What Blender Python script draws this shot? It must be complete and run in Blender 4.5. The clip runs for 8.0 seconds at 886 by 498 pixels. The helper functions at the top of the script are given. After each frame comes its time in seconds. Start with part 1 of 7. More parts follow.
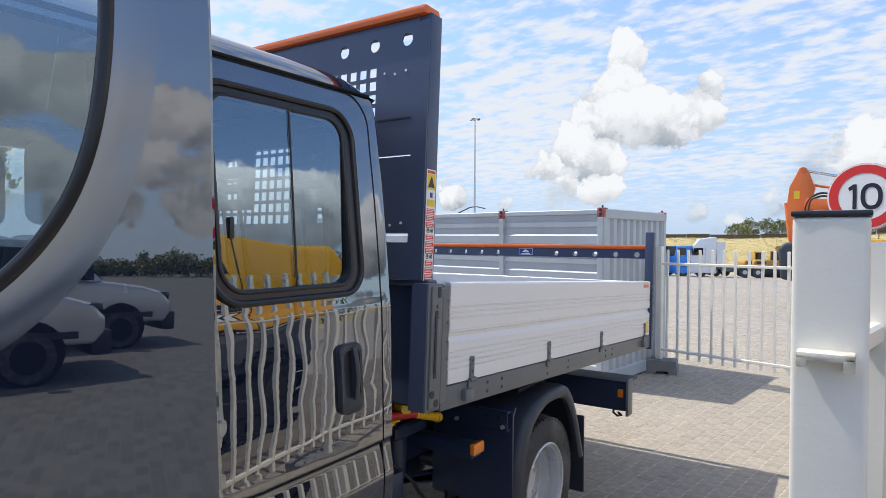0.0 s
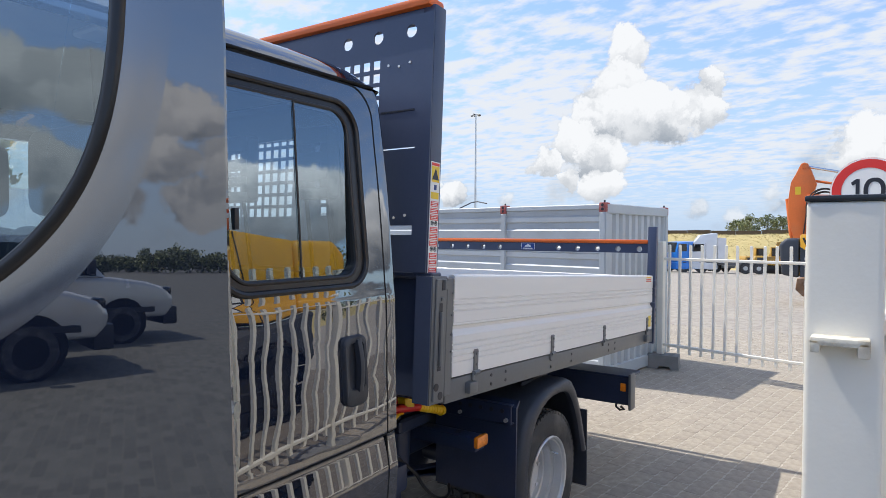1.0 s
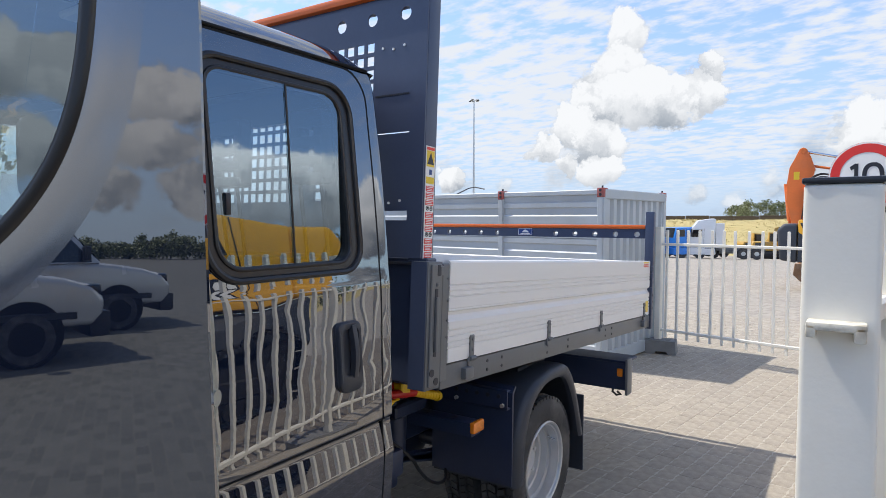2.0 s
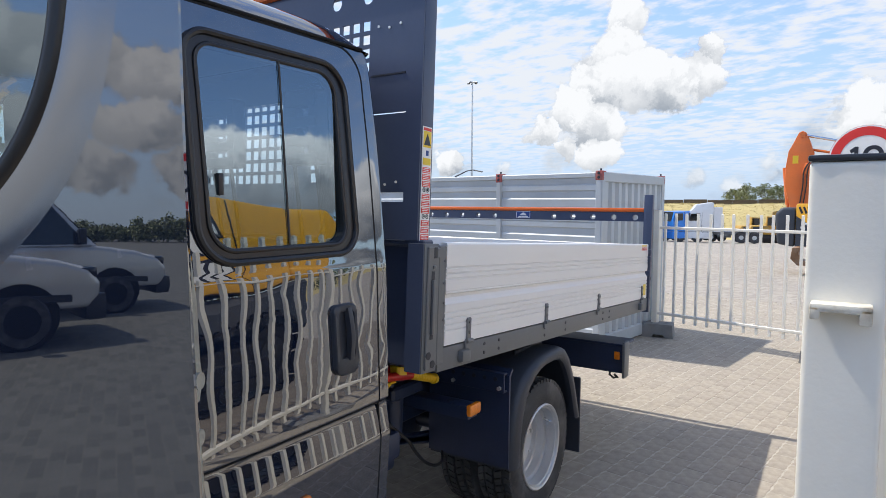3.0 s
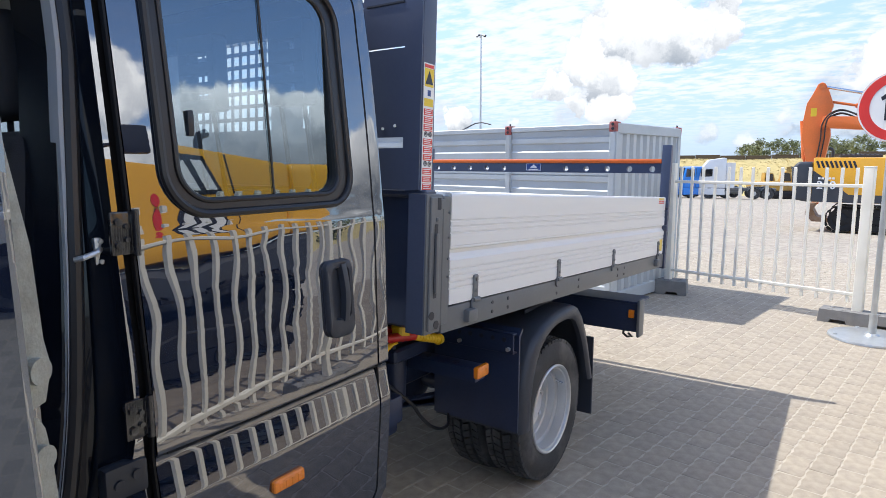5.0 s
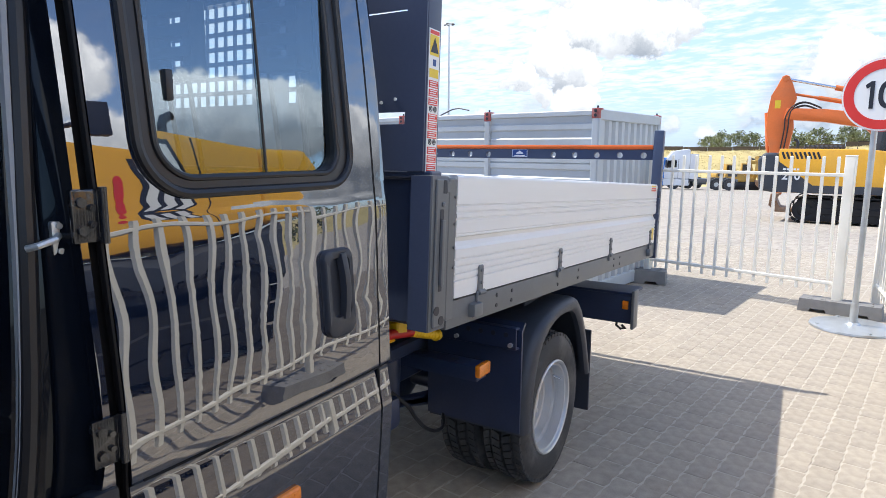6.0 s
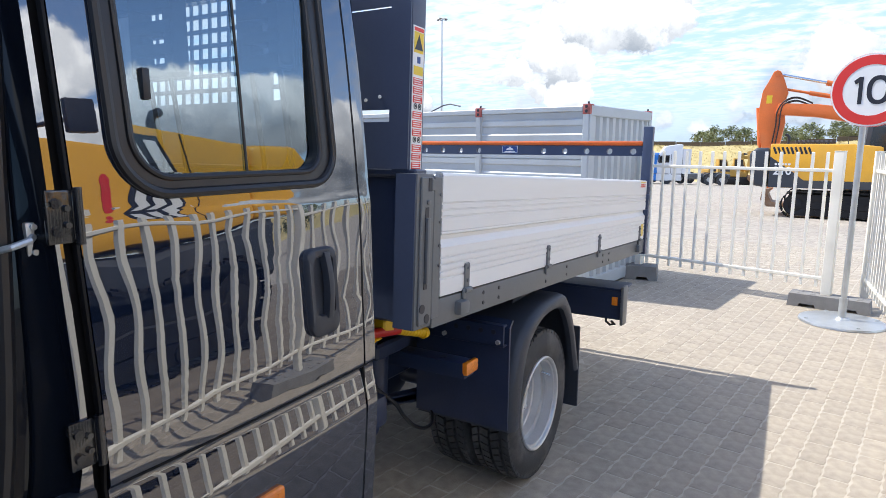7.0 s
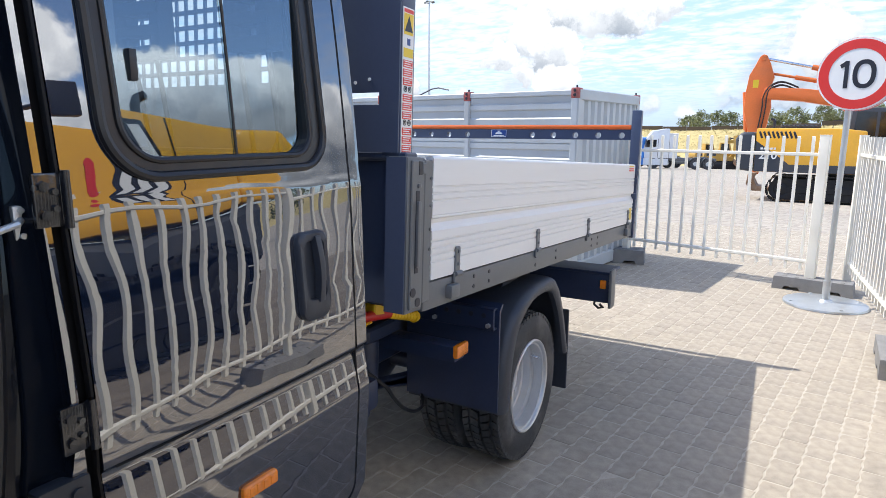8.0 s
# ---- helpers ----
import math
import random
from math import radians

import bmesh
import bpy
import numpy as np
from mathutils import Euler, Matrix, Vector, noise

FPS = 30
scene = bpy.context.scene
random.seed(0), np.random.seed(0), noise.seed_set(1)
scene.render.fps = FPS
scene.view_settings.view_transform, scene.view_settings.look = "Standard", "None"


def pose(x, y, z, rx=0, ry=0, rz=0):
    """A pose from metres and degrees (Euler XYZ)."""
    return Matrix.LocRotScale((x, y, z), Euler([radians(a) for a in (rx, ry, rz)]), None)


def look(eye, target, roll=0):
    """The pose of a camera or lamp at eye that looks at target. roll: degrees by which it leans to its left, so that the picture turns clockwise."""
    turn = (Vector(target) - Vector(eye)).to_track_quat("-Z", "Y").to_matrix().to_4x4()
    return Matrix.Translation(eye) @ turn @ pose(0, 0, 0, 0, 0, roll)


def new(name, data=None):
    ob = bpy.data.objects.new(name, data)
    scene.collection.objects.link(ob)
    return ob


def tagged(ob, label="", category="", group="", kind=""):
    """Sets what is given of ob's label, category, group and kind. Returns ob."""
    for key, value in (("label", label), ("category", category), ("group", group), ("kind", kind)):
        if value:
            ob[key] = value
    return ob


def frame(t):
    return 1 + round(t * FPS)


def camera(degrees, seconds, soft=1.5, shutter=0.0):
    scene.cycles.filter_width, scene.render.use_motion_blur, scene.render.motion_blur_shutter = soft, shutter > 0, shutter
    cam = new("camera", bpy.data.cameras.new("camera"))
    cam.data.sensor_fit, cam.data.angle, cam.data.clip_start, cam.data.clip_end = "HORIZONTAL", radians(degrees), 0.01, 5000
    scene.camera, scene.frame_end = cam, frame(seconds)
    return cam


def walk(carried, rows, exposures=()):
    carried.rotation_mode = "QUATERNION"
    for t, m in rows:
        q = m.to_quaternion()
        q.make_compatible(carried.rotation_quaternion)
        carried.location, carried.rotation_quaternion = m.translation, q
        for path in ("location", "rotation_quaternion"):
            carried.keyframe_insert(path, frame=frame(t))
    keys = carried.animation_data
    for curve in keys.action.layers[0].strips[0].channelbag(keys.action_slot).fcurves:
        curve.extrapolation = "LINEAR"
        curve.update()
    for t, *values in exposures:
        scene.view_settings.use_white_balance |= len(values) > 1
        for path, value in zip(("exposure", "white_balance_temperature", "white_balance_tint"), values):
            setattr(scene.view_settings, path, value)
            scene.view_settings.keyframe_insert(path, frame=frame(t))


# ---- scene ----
cam = camera(70.5, 8.0, 0.8)
PATH = [
    (0, (-0.335, 0.213, 1.589), (-1.456, 1.868, 1.555), 0.3),
    (0.5, (-0.34, 0.21, 1.587), (-1.462, 1.865, 1.548), 0.3),
    (1, (-0.349, 0.21, 1.575), (-1.472, 1.865, 1.529), 0.3),
    (1.5, (-0.347, 0.217, 1.574), (-1.47, 1.871, 1.508), 0.2),
    (3, (-0.358, 0.251, 1.566), (-1.468, 1.908, 1.423), 0.3),
    (3.5, (-0.364, 0.254, 1.559), (-1.486, 1.901, 1.39), 0.2),
    (4, (-0.374, 0.256, 1.538), (-1.503, 1.896, 1.343), 0.1),
    (4.5, (-0.369, 0.271, 1.53), (-1.506, 1.9, 1.295), 0.0),
    (4.8, (-0.402, 0.354, 1.53), (-1.538, 1.979, 1.265), 0.2),
    (5, (-0.452, 0.419, 1.529), (-1.577, 2.049, 1.252), -0.0),
    (5.2, (-0.492, 0.474, 1.54), (-1.6, 2.112, 1.245), 0.2),
    (6.3, (-0.689, 0.525, 1.484), (-1.709, 2.218, 1.179), 0.3),
    (6.5, (-0.684, 0.531, 1.492), (-1.702, 2.225, 1.188), 0.3),
    (7, (-0.645, 0.537, 1.501), (-1.661, 2.229, 1.179), 0.3),
    (7.5, (-0.651, 0.526, 1.496), (-1.656, 2.22, 1.149), 0.2),
    (8, (-0.652, 0.532, 1.497), (-1.63, 2.236, 1.128), 0.3),
]
walk(cam, [(t, look(eye, target, roll)) for t, eye, target, roll in PATH],
     [(0, 1.02, 6290, 10), (3.0, 1.06, 6310, 10), (4.5, 1.24, 6270, 10), (6.3, 1.40, 6220, 10), (8, 1.40, 6210, 10)])

from mathutils import geometry

# ---- world, sun, exposure ----
SUN_DIR = Vector((-0.655, -0.05, 1.0)).normalized()
sun_el = math.asin(SUN_DIR.z)
sun_az = math.atan2(SUN_DIR.x, SUN_DIR.y)


def sky_dir(az, el):
    a, e = radians(az), radians(el)
    return (math.sin(a) * math.cos(e), math.cos(a) * math.cos(e), math.sin(e))


def build_world():
    w = bpy.data.worlds.new("sky")
    w.use_nodes = True
    nt = w.node_tree
    nt.nodes.clear()
    N, L = nt.nodes.new, nt.links.new

    def math_node(op, a, b=None, clamp=False):
        n = N("ShaderNodeMath")
        n.operation, n.use_clamp = op, clamp
        for i, v in enumerate((a, b)):
            if v is None:
                continue
            if isinstance(v, (int, float)):
                n.inputs[i].default_value = v
            else:
                L(v, n.inputs[i])
        return n.outputs[0]

    def ramp(v, lo, hi, a=0.0, b=1.0):
        n = N("ShaderNodeMapRange")
        n.interpolation_type = "SMOOTHSTEP"
        L(v, n.inputs["Value"])
        n.inputs["From Min"].default_value, n.inputs["From Max"].default_value = lo, hi
        n.inputs["To Min"].default_value, n.inputs["To Max"].default_value = a, b
        return n.outputs[0]

    def noise_node(vec, scale, detail, rough=0.55):
        n = N("ShaderNodeTexNoise")
        n.inputs["Scale"].default_value, n.inputs["Detail"].default_value = scale, detail
        n.inputs["Roughness"].default_value = rough
        L(vec, n.inputs["Vector"])
        return n.outputs

    out, bg = N("ShaderNodeOutputWorld"), N("ShaderNodeBackground")
    sky = N("ShaderNodeTexSky")
    sky.sky_type, sky.sun_disc = "NISHITA", False
    sky.sun_elevation, sky.sun_rotation = sun_el, sun_az
    sky.air_density, sky.dust_density, sky.ozone_density = 0.75, 0.8, 3.6
    tc = N("ShaderNodeTexCoord")
    d = tc.outputs["Generated"]
    sep = N("ShaderNodeSeparateXYZ")
    L(d, sep.inputs[0])
    z = sep.outputs["Z"]

    # high broken cloud sheet, seen in perspective
    zz = math_node("ADD", math_node("MAXIMUM", z, 0.0), 0.12)
    comb = N("ShaderNodeCombineXYZ")
    L(math_node("DIVIDE", sep.outputs["X"], zz), comb.inputs[0])
    L(math_node("DIVIDE", sep.outputs["Y"], zz), comb.inputs[1])
    rot = N("ShaderNodeMapping")
    rot.inputs["Rotation"].default_value = (0, 0, 0.5)
    rot.inputs["Scale"].default_value = (1.0, 1.45, 1.0)
    L(comb.outputs[0], rot.inputs["Vector"])
    fine = noise_node(rot.outputs[0], 7.5, 4, 0.55)[0]
    broad = noise_node(comb.outputs[0], 0.9, 4, 0.55)[0]
    sheet = ramp(math_node("ADD", math_node("MULTIPLY", fine, 0.65), math_node("MULTIPLY", broad, 0.55)), 0.50, 0.68)
    sheet = math_node("MULTIPLY", sheet, ramp(z, 0.0, 0.12))
    sheet = math_node("MULTIPLY", sheet, ramp(z, 0.88, 0.55, 0.90, 1.0))
    # the sheet thins out towards the south-east
    east = math_node("ADD", math_node("MULTIPLY", sep.outputs["X"], 0.75), math_node("MULTIPLY", sep.outputs["Y"], -0.65))
    sheet = math_node("MULTIPLY", sheet, ramp(east, 0.02, -0.35, 0.05, 1.0))

    # heaped clouds near the horizon, all round
    bend = N("ShaderNodeVectorMath")
    bend.operation = "MULTIPLY_ADD"
    wob = noise_node(d, 14.0, 8, 0.66)
    sub = N("ShaderNodeVectorMath")
    sub.operation = "SUBTRACT"
    L(wob["Color"], sub.inputs[0])
    sub.inputs[1].default_value = (0.5, 0.5, 0.5)
    L(sub.outputs[0], bend.inputs[0])
    bend.inputs[1].default_value = (0.085, 0.085, 0.085)
    L(d, bend.inputs[2])
    dd = bend.outputs[0]
    dsep = N("ShaderNodeSeparateXYZ")
    L(dd, dsep.inputs[0])
    dflat = N("ShaderNodeVectorMath")
    dflat.operation = "MULTIPLY"
    L(dd, dflat.inputs[0])
    dflat.inputs[1].default_value = (1.0, 1.0, 1.8)
    heaps = lit = None
    for az, el, r in ((-18.1, 15.5, 2.2), (-18.8, 12.9, 2.4), (-16.6, 10.4, 2.7), (-19.9, 10.4, 2.4), (-22.3, 8.3, 2.1), (-24.9, 6.4, 1.5), (-20.5, 7.0, 2.3), (-14.1, 9.9, 2.4), (-11.7, 10.8, 1.9), (-10.8, 12.8, 1.3),
                      (-20.2, 4.4, 1.8), (-22.9, 5.0, 1.2), (-12.1, 2.2, 0.9), (-9.0, 1.6, 1.1), (-6.4, 3.5, 1.0), (-0.6, 6.4, 2.1), (0.7, 7.3, 2.3), (-28.7, 3.3, 0.8), (-32.8, 3.7, 1.3),
                      (37, 7, 5.5), (45, 8, 5), (53, 8.5, 6), (62, 9, 5), (67, 16, 6), (78, 13, 10), (95, 16, 11), (120, 12, 9), (181, 5, 2.6), (186, 8.5, 2.8), (191, 4.8, 2.8), (197, 8, 3.0), (184, 13, 3.0), (192, 14.5, 3.4), (202, 5, 3), (201, 14, 4), (207, 9, 4), (176, 9, 4), 
                      # the next two, high and unseen, are added as fill light
                      (100, 44, 10), (135, 50, 9), (-120, 14, 9), (-80, 12, 7)):
        vd = N("ShaderNodeVectorMath")
        vd.operation = "DISTANCE"
        flat = 1.8 if az > 30 else 1.0
        L(dflat.outputs[0] if az > 30 else dd, vd.inputs[0])
        cx, cy, cz = sky_dir(az, el)
        vd.inputs[1].default_value = (cx, cy, cz * flat)
        rr = math.tan(radians(r * (1.6 if 174 < az < 210 else 1.25 if az > 30 else 1.0)))
        soft = (1.06, 0.86) if az > 30 else (1.25, 0.45) if r < 1.2 else (1.06, 0.84)
        m = ramp(vd.outputs["Value"], rr * soft[0], rr * soft[1])
        if az < 30 and r < 1.2:
            m = math_node("MULTIPLY", m, 0.7)
        heaps = m if heaps is None else math_node("MAXIMUM", heaps, m)
        # sunlit tops, grey undersides
        zc = sky_dir(az, el)[2]
        top = math_node("MULTIPLY", m, ramp(dsep.outputs["Z"], zc - rr * 0.95 / flat, zc + rr * 0.35 / flat))
        if az > 30:
            top = math_node("MULTIPLY", top, ramp(dsep.outputs["Z"], 0.04, 0.27, 0.1, 1.0))
        lit = top if lit is None else math_node("MAXIMUM", lit, top)
    low = ramp(noise_node(d, 5.0, 6, 0.6)[0], 0.52, 0.62)
    low = math_node("MULTIPLY", low, math_node("MULTIPLY", ramp(z, 0.0, 0.03), ramp(z, 0.16, 0.06)))
    low = math_node("MULTIPLY", low, ramp(sep.outputs["Y"], -0.2, 0.3, 0.4, 1.0))
    heaps = math_node("MAXIMUM", heaps, math_node("MULTIPLY", low, 0.75))

    # shade inside the heaps
    up = N("ShaderNodeVectorMath")
    up.operation = "ADD"
    L(dd, up.inputs[0])
    up.inputs[1].default_value = (-0.018, 0.0, 0.028)
    relief = math_node("SUBTRACT", noise_node(dd, 13.0, 5, 0.55)[0], noise_node(up.outputs[0], 13.0, 5, 0.55)[0])
    shade = ramp(relief, -0.16, 0.06, 0.0, 1.0)
    shade = math_node("ADD", math_node("MULTIPLY", shade, 0.42), math_node("MULTIPLY", lit, 0.70), True)
    mix1, mix2 = N("ShaderNodeMix"), N("ShaderNodeMix")
    for m in (mix1, mix2):
        m.data_type = "RGBA"
    L(sheet, mix1.inputs[0])
    # haze whitens the sky towards the horizon
    haze = N("ShaderNodeMix")
    haze.data_type = "RGBA"
    L(math_node("MULTIPLY", ramp(z, 0.50, 0.0, 0.0, 0.88), ramp(sep.outputs["X"], 0.2, 0.55, 1.0, 0.3)), haze.inputs[0])
    L(sky.outputs[0], haze.inputs[6])
    haze.inputs[7].default_value = (CLOUD * 0.355, CLOUD * 0.445, CLOUD * 0.58, 1)
    L(haze.outputs[2], mix1.inputs[6])
    mix1.inputs[7].default_value = (CLOUD * 0.58, CLOUD * 0.60, CLOUD * 0.63, 1)
    L(heaps, mix2.inputs[0])
    L(mix1.outputs[2], mix2.inputs[6])
    heap_col = N("ShaderNodeMix")
    heap_col.data_type = "RGBA"
    L(shade, heap_col.inputs[0])
    heap_col.inputs[6].default_value = (CLOUD * 0.36, CLOUD * 0.40, CLOUD * 0.45, 1)
    heap_col.inputs[7].default_value = (CLOUD * 0.95, CLOUD * 0.95, CLOUD * 0.945, 1)
    # clouds facing the sun are brighter than those lit from behind
    away = math_node("ADD", math_node("MULTIPLY", sep.outputs["X"], 1.0), math_node("MULTIPLY", sep.outputs["Y"], -0.05))
    front = N("ShaderNodeVectorMath")
    front.operation = "SCALE"
    L(heap_col.outputs[2], front.inputs[0])
    base = math_node("MULTIPLY", ramp(dsep.outputs["Z"], 0.24, 0.05, 0.0, 0.72), ramp(sep.outputs["X"], 0.2, 0.5))
    bright = math_node("MULTIPLY", ramp(away, 0.1, 0.6, 0.70, 1.75), math_node("SUBTRACT", 1.0, base))
    L(bright, front.inputs["Scale"])
    L(front.outputs[0], mix2.inputs[7])
    L(mix2.outputs[2], bg.inputs["Color"])
    bg.inputs["Strength"].default_value = SKY_STRENGTH
    L(bg.outputs[0], out.inputs["Surface"])
    scene.world = w


SKY_STRENGTH = 0.14
CLOUD = 5.0
build_world()
sun = new("sun", bpy.data.lights.new("sun", "SUN"))
sun.data.energy, sun.data.angle, sun.data.color = 2.2, radians(0.55), (1.0, 0.935, 0.83)
sun.matrix_world = look(SUN_DIR * 60, (0, 0, 0))


# ---- materials ----
def mat(name, base, rough=0.5, metal=0.0, vary=0.12, scale=8.0, bump=0.0, bump_scale=120.0, coat=0.0, coat_rough=0.03, random_obj=0.0,
        rough_vary=0.08, spec=0.5, island=0.0, stretch=(1, 1, 1), dirt=None, dirt_amount=0.0, dirt_scale=1.3, coat_ior=1.5):
    """A surface with broad and fine variation of colour and gloss."""
    m = bpy.data.materials.new(name)
    m.use_nodes = True
    nt = m.node_tree
    N, L = nt.nodes.new, nt.links.new
    b = nt.nodes["Principled BSDF"]
    tc = N("ShaderNodeTexCoord")
    mp = N("ShaderNodeMapping")
    mp.inputs["Scale"].default_value = stretch
    L(tc.outputs["Object"], mp.inputs["Vector"])
    n1, n2 = N("ShaderNodeTexNoise"), N("ShaderNodeTexNoise")
    for n, s, det in ((n1, scale, 4), (n2, scale * 14, 3)):
        n.inputs["Scale"].default_value, n.inputs["Detail"].default_value = s, det
        L(mp.outputs[0], n.inputs["Vector"])
    add = N("ShaderNodeMath")
    add.operation = "MULTIPLY_ADD"
    L(n1.outputs[0], add.inputs[0])
    add.inputs[1].default_value = 0.65
    half = N("ShaderNodeMath")
    half.operation = "MULTIPLY"
    L(n2.outputs[0], half.inputs[0])
    half.inputs[1].default_value = 0.35
    L(half.outputs[0], add.inputs[2])
    value = N("ShaderNodeMapRange")
    L(add.outputs[0], value.inputs["Value"])
    value.inputs["From Min"].default_value, value.inputs["From Max"].default_value = 0.25, 0.75
    value.inputs["To Min"].default_value, value.inputs["To Max"].default_value = 1 - vary, 1 + vary
    val = value.outputs[0]
    if random_obj or island:
        src = N("ShaderNodeObjectInfo").outputs["Random"] if random_obj else N("ShaderNodeNewGeometry").outputs["Random Per Island"]
        r = N("ShaderNodeMapRange")
        L(src, r.inputs["Value"])
        k = random_obj or island
        r.inputs["To Min"].default_value, r.inputs["To Max"].default_value = 1 - k, 1 + k
        mul = N("ShaderNodeMath")
        mul.operation = "MULTIPLY"
        L(val, mul.inputs[0])
        L(r.outputs[0], mul.inputs[1])
        val = mul.outputs[0]
    col = N("ShaderNodeVectorMath")
    col.operation = "SCALE"
    col.inputs[0].default_value = base
    L(val, col.inputs["Scale"])
    colour = col.outputs[0]
    if dirt:
        n3 = N("ShaderNodeTexNoise")
        n3.inputs["Scale"].default_value, n3.inputs["Detail"].default_value = dirt_scale, 7
        L(tc.outputs["Object"], n3.inputs["Vector"])
        dm = N("ShaderNodeMapRange")
        L(n3.outputs[0], dm.inputs["Value"])
        dm.inputs["From Min"].default_value, dm.inputs["From Max"].default_value = 0.48, 0.75
        dm.inputs["To Max"].default_value = dirt_amount
        mx = N("ShaderNodeMix")
        mx.data_type = "RGBA"
        L(dm.outputs[0], mx.inputs[0])
        L(colour, mx.inputs[6])
        mx.inputs[7].default_value = (*dirt, 1)
        colour = mx.outputs[2]
    L(colour, b.inputs["Base Color"])
    rg = N("ShaderNodeMapRange")
    L(n1.outputs[0], rg.inputs["Value"])
    rg.inputs["To Min"].default_value, rg.inputs["To Max"].default_value = max(0.0, rough - rough_vary), min(1.0, rough + rough_vary)
    L(rg.outputs[0], b.inputs["Roughness"])
    b.inputs["Metallic"].default_value = metal
    b.inputs["Specular IOR Level"].default_value = spec
    b.inputs["Coat Weight"].default_value, b.inputs["Coat Roughness"].default_value, b.inputs["Coat IOR"].default_value = coat, coat_rough, coat_ior
    if bump:
        nb = N("ShaderNodeTexNoise")
        nb.inputs["Scale"].default_value, nb.inputs["Detail"].default_value = bump_scale, 3
        L(tc.outputs["Object"], nb.inputs["Vector"])
        bp = N("ShaderNodeBump")
        bp.inputs["Strength"].default_value, bp.inputs["Distance"].default_value = bump, 0.01
        L(nb.outputs[0], bp.inputs["Height"])
        L(bp.outputs[0], b.inputs["Normal"])
        if coat:
            L(bp.outputs[0], b.inputs["Coat Normal"])
    return m


def glass_mat(name, tint, ior, rough=0.0):
    """Thin pane: clear tinted passage with a mirror-like surface gloss."""
    m = bpy.data.materials.new(name)
    m.use_nodes = True
    nt = m.node_tree
    nt.nodes.clear()
    N, L = nt.nodes.new, nt.links.new
    out, mix, tr, gl, fr = N("ShaderNodeOutputMaterial"), N("ShaderNodeMixShader"), N("ShaderNodeBsdfTransparent"), N("ShaderNodeBsdfGlossy"), N("ShaderNodeFresnel")
    tr.inputs[0].default_value = (*tint, 1)
    gl.inputs["Roughness"].default_value = rough
    gl.inputs["Color"].default_value = (0.80, 0.92, 1.0, 1)
    fr.inputs["IOR"].default_value = ior
    L(fr.outputs[0], mix.inputs[0])
    L(tr.outputs[0], mix.inputs[1])
    L(gl.outputs[0], mix.inputs[2])
    L(mix.outputs[0], out.inputs["Surface"])
    return m


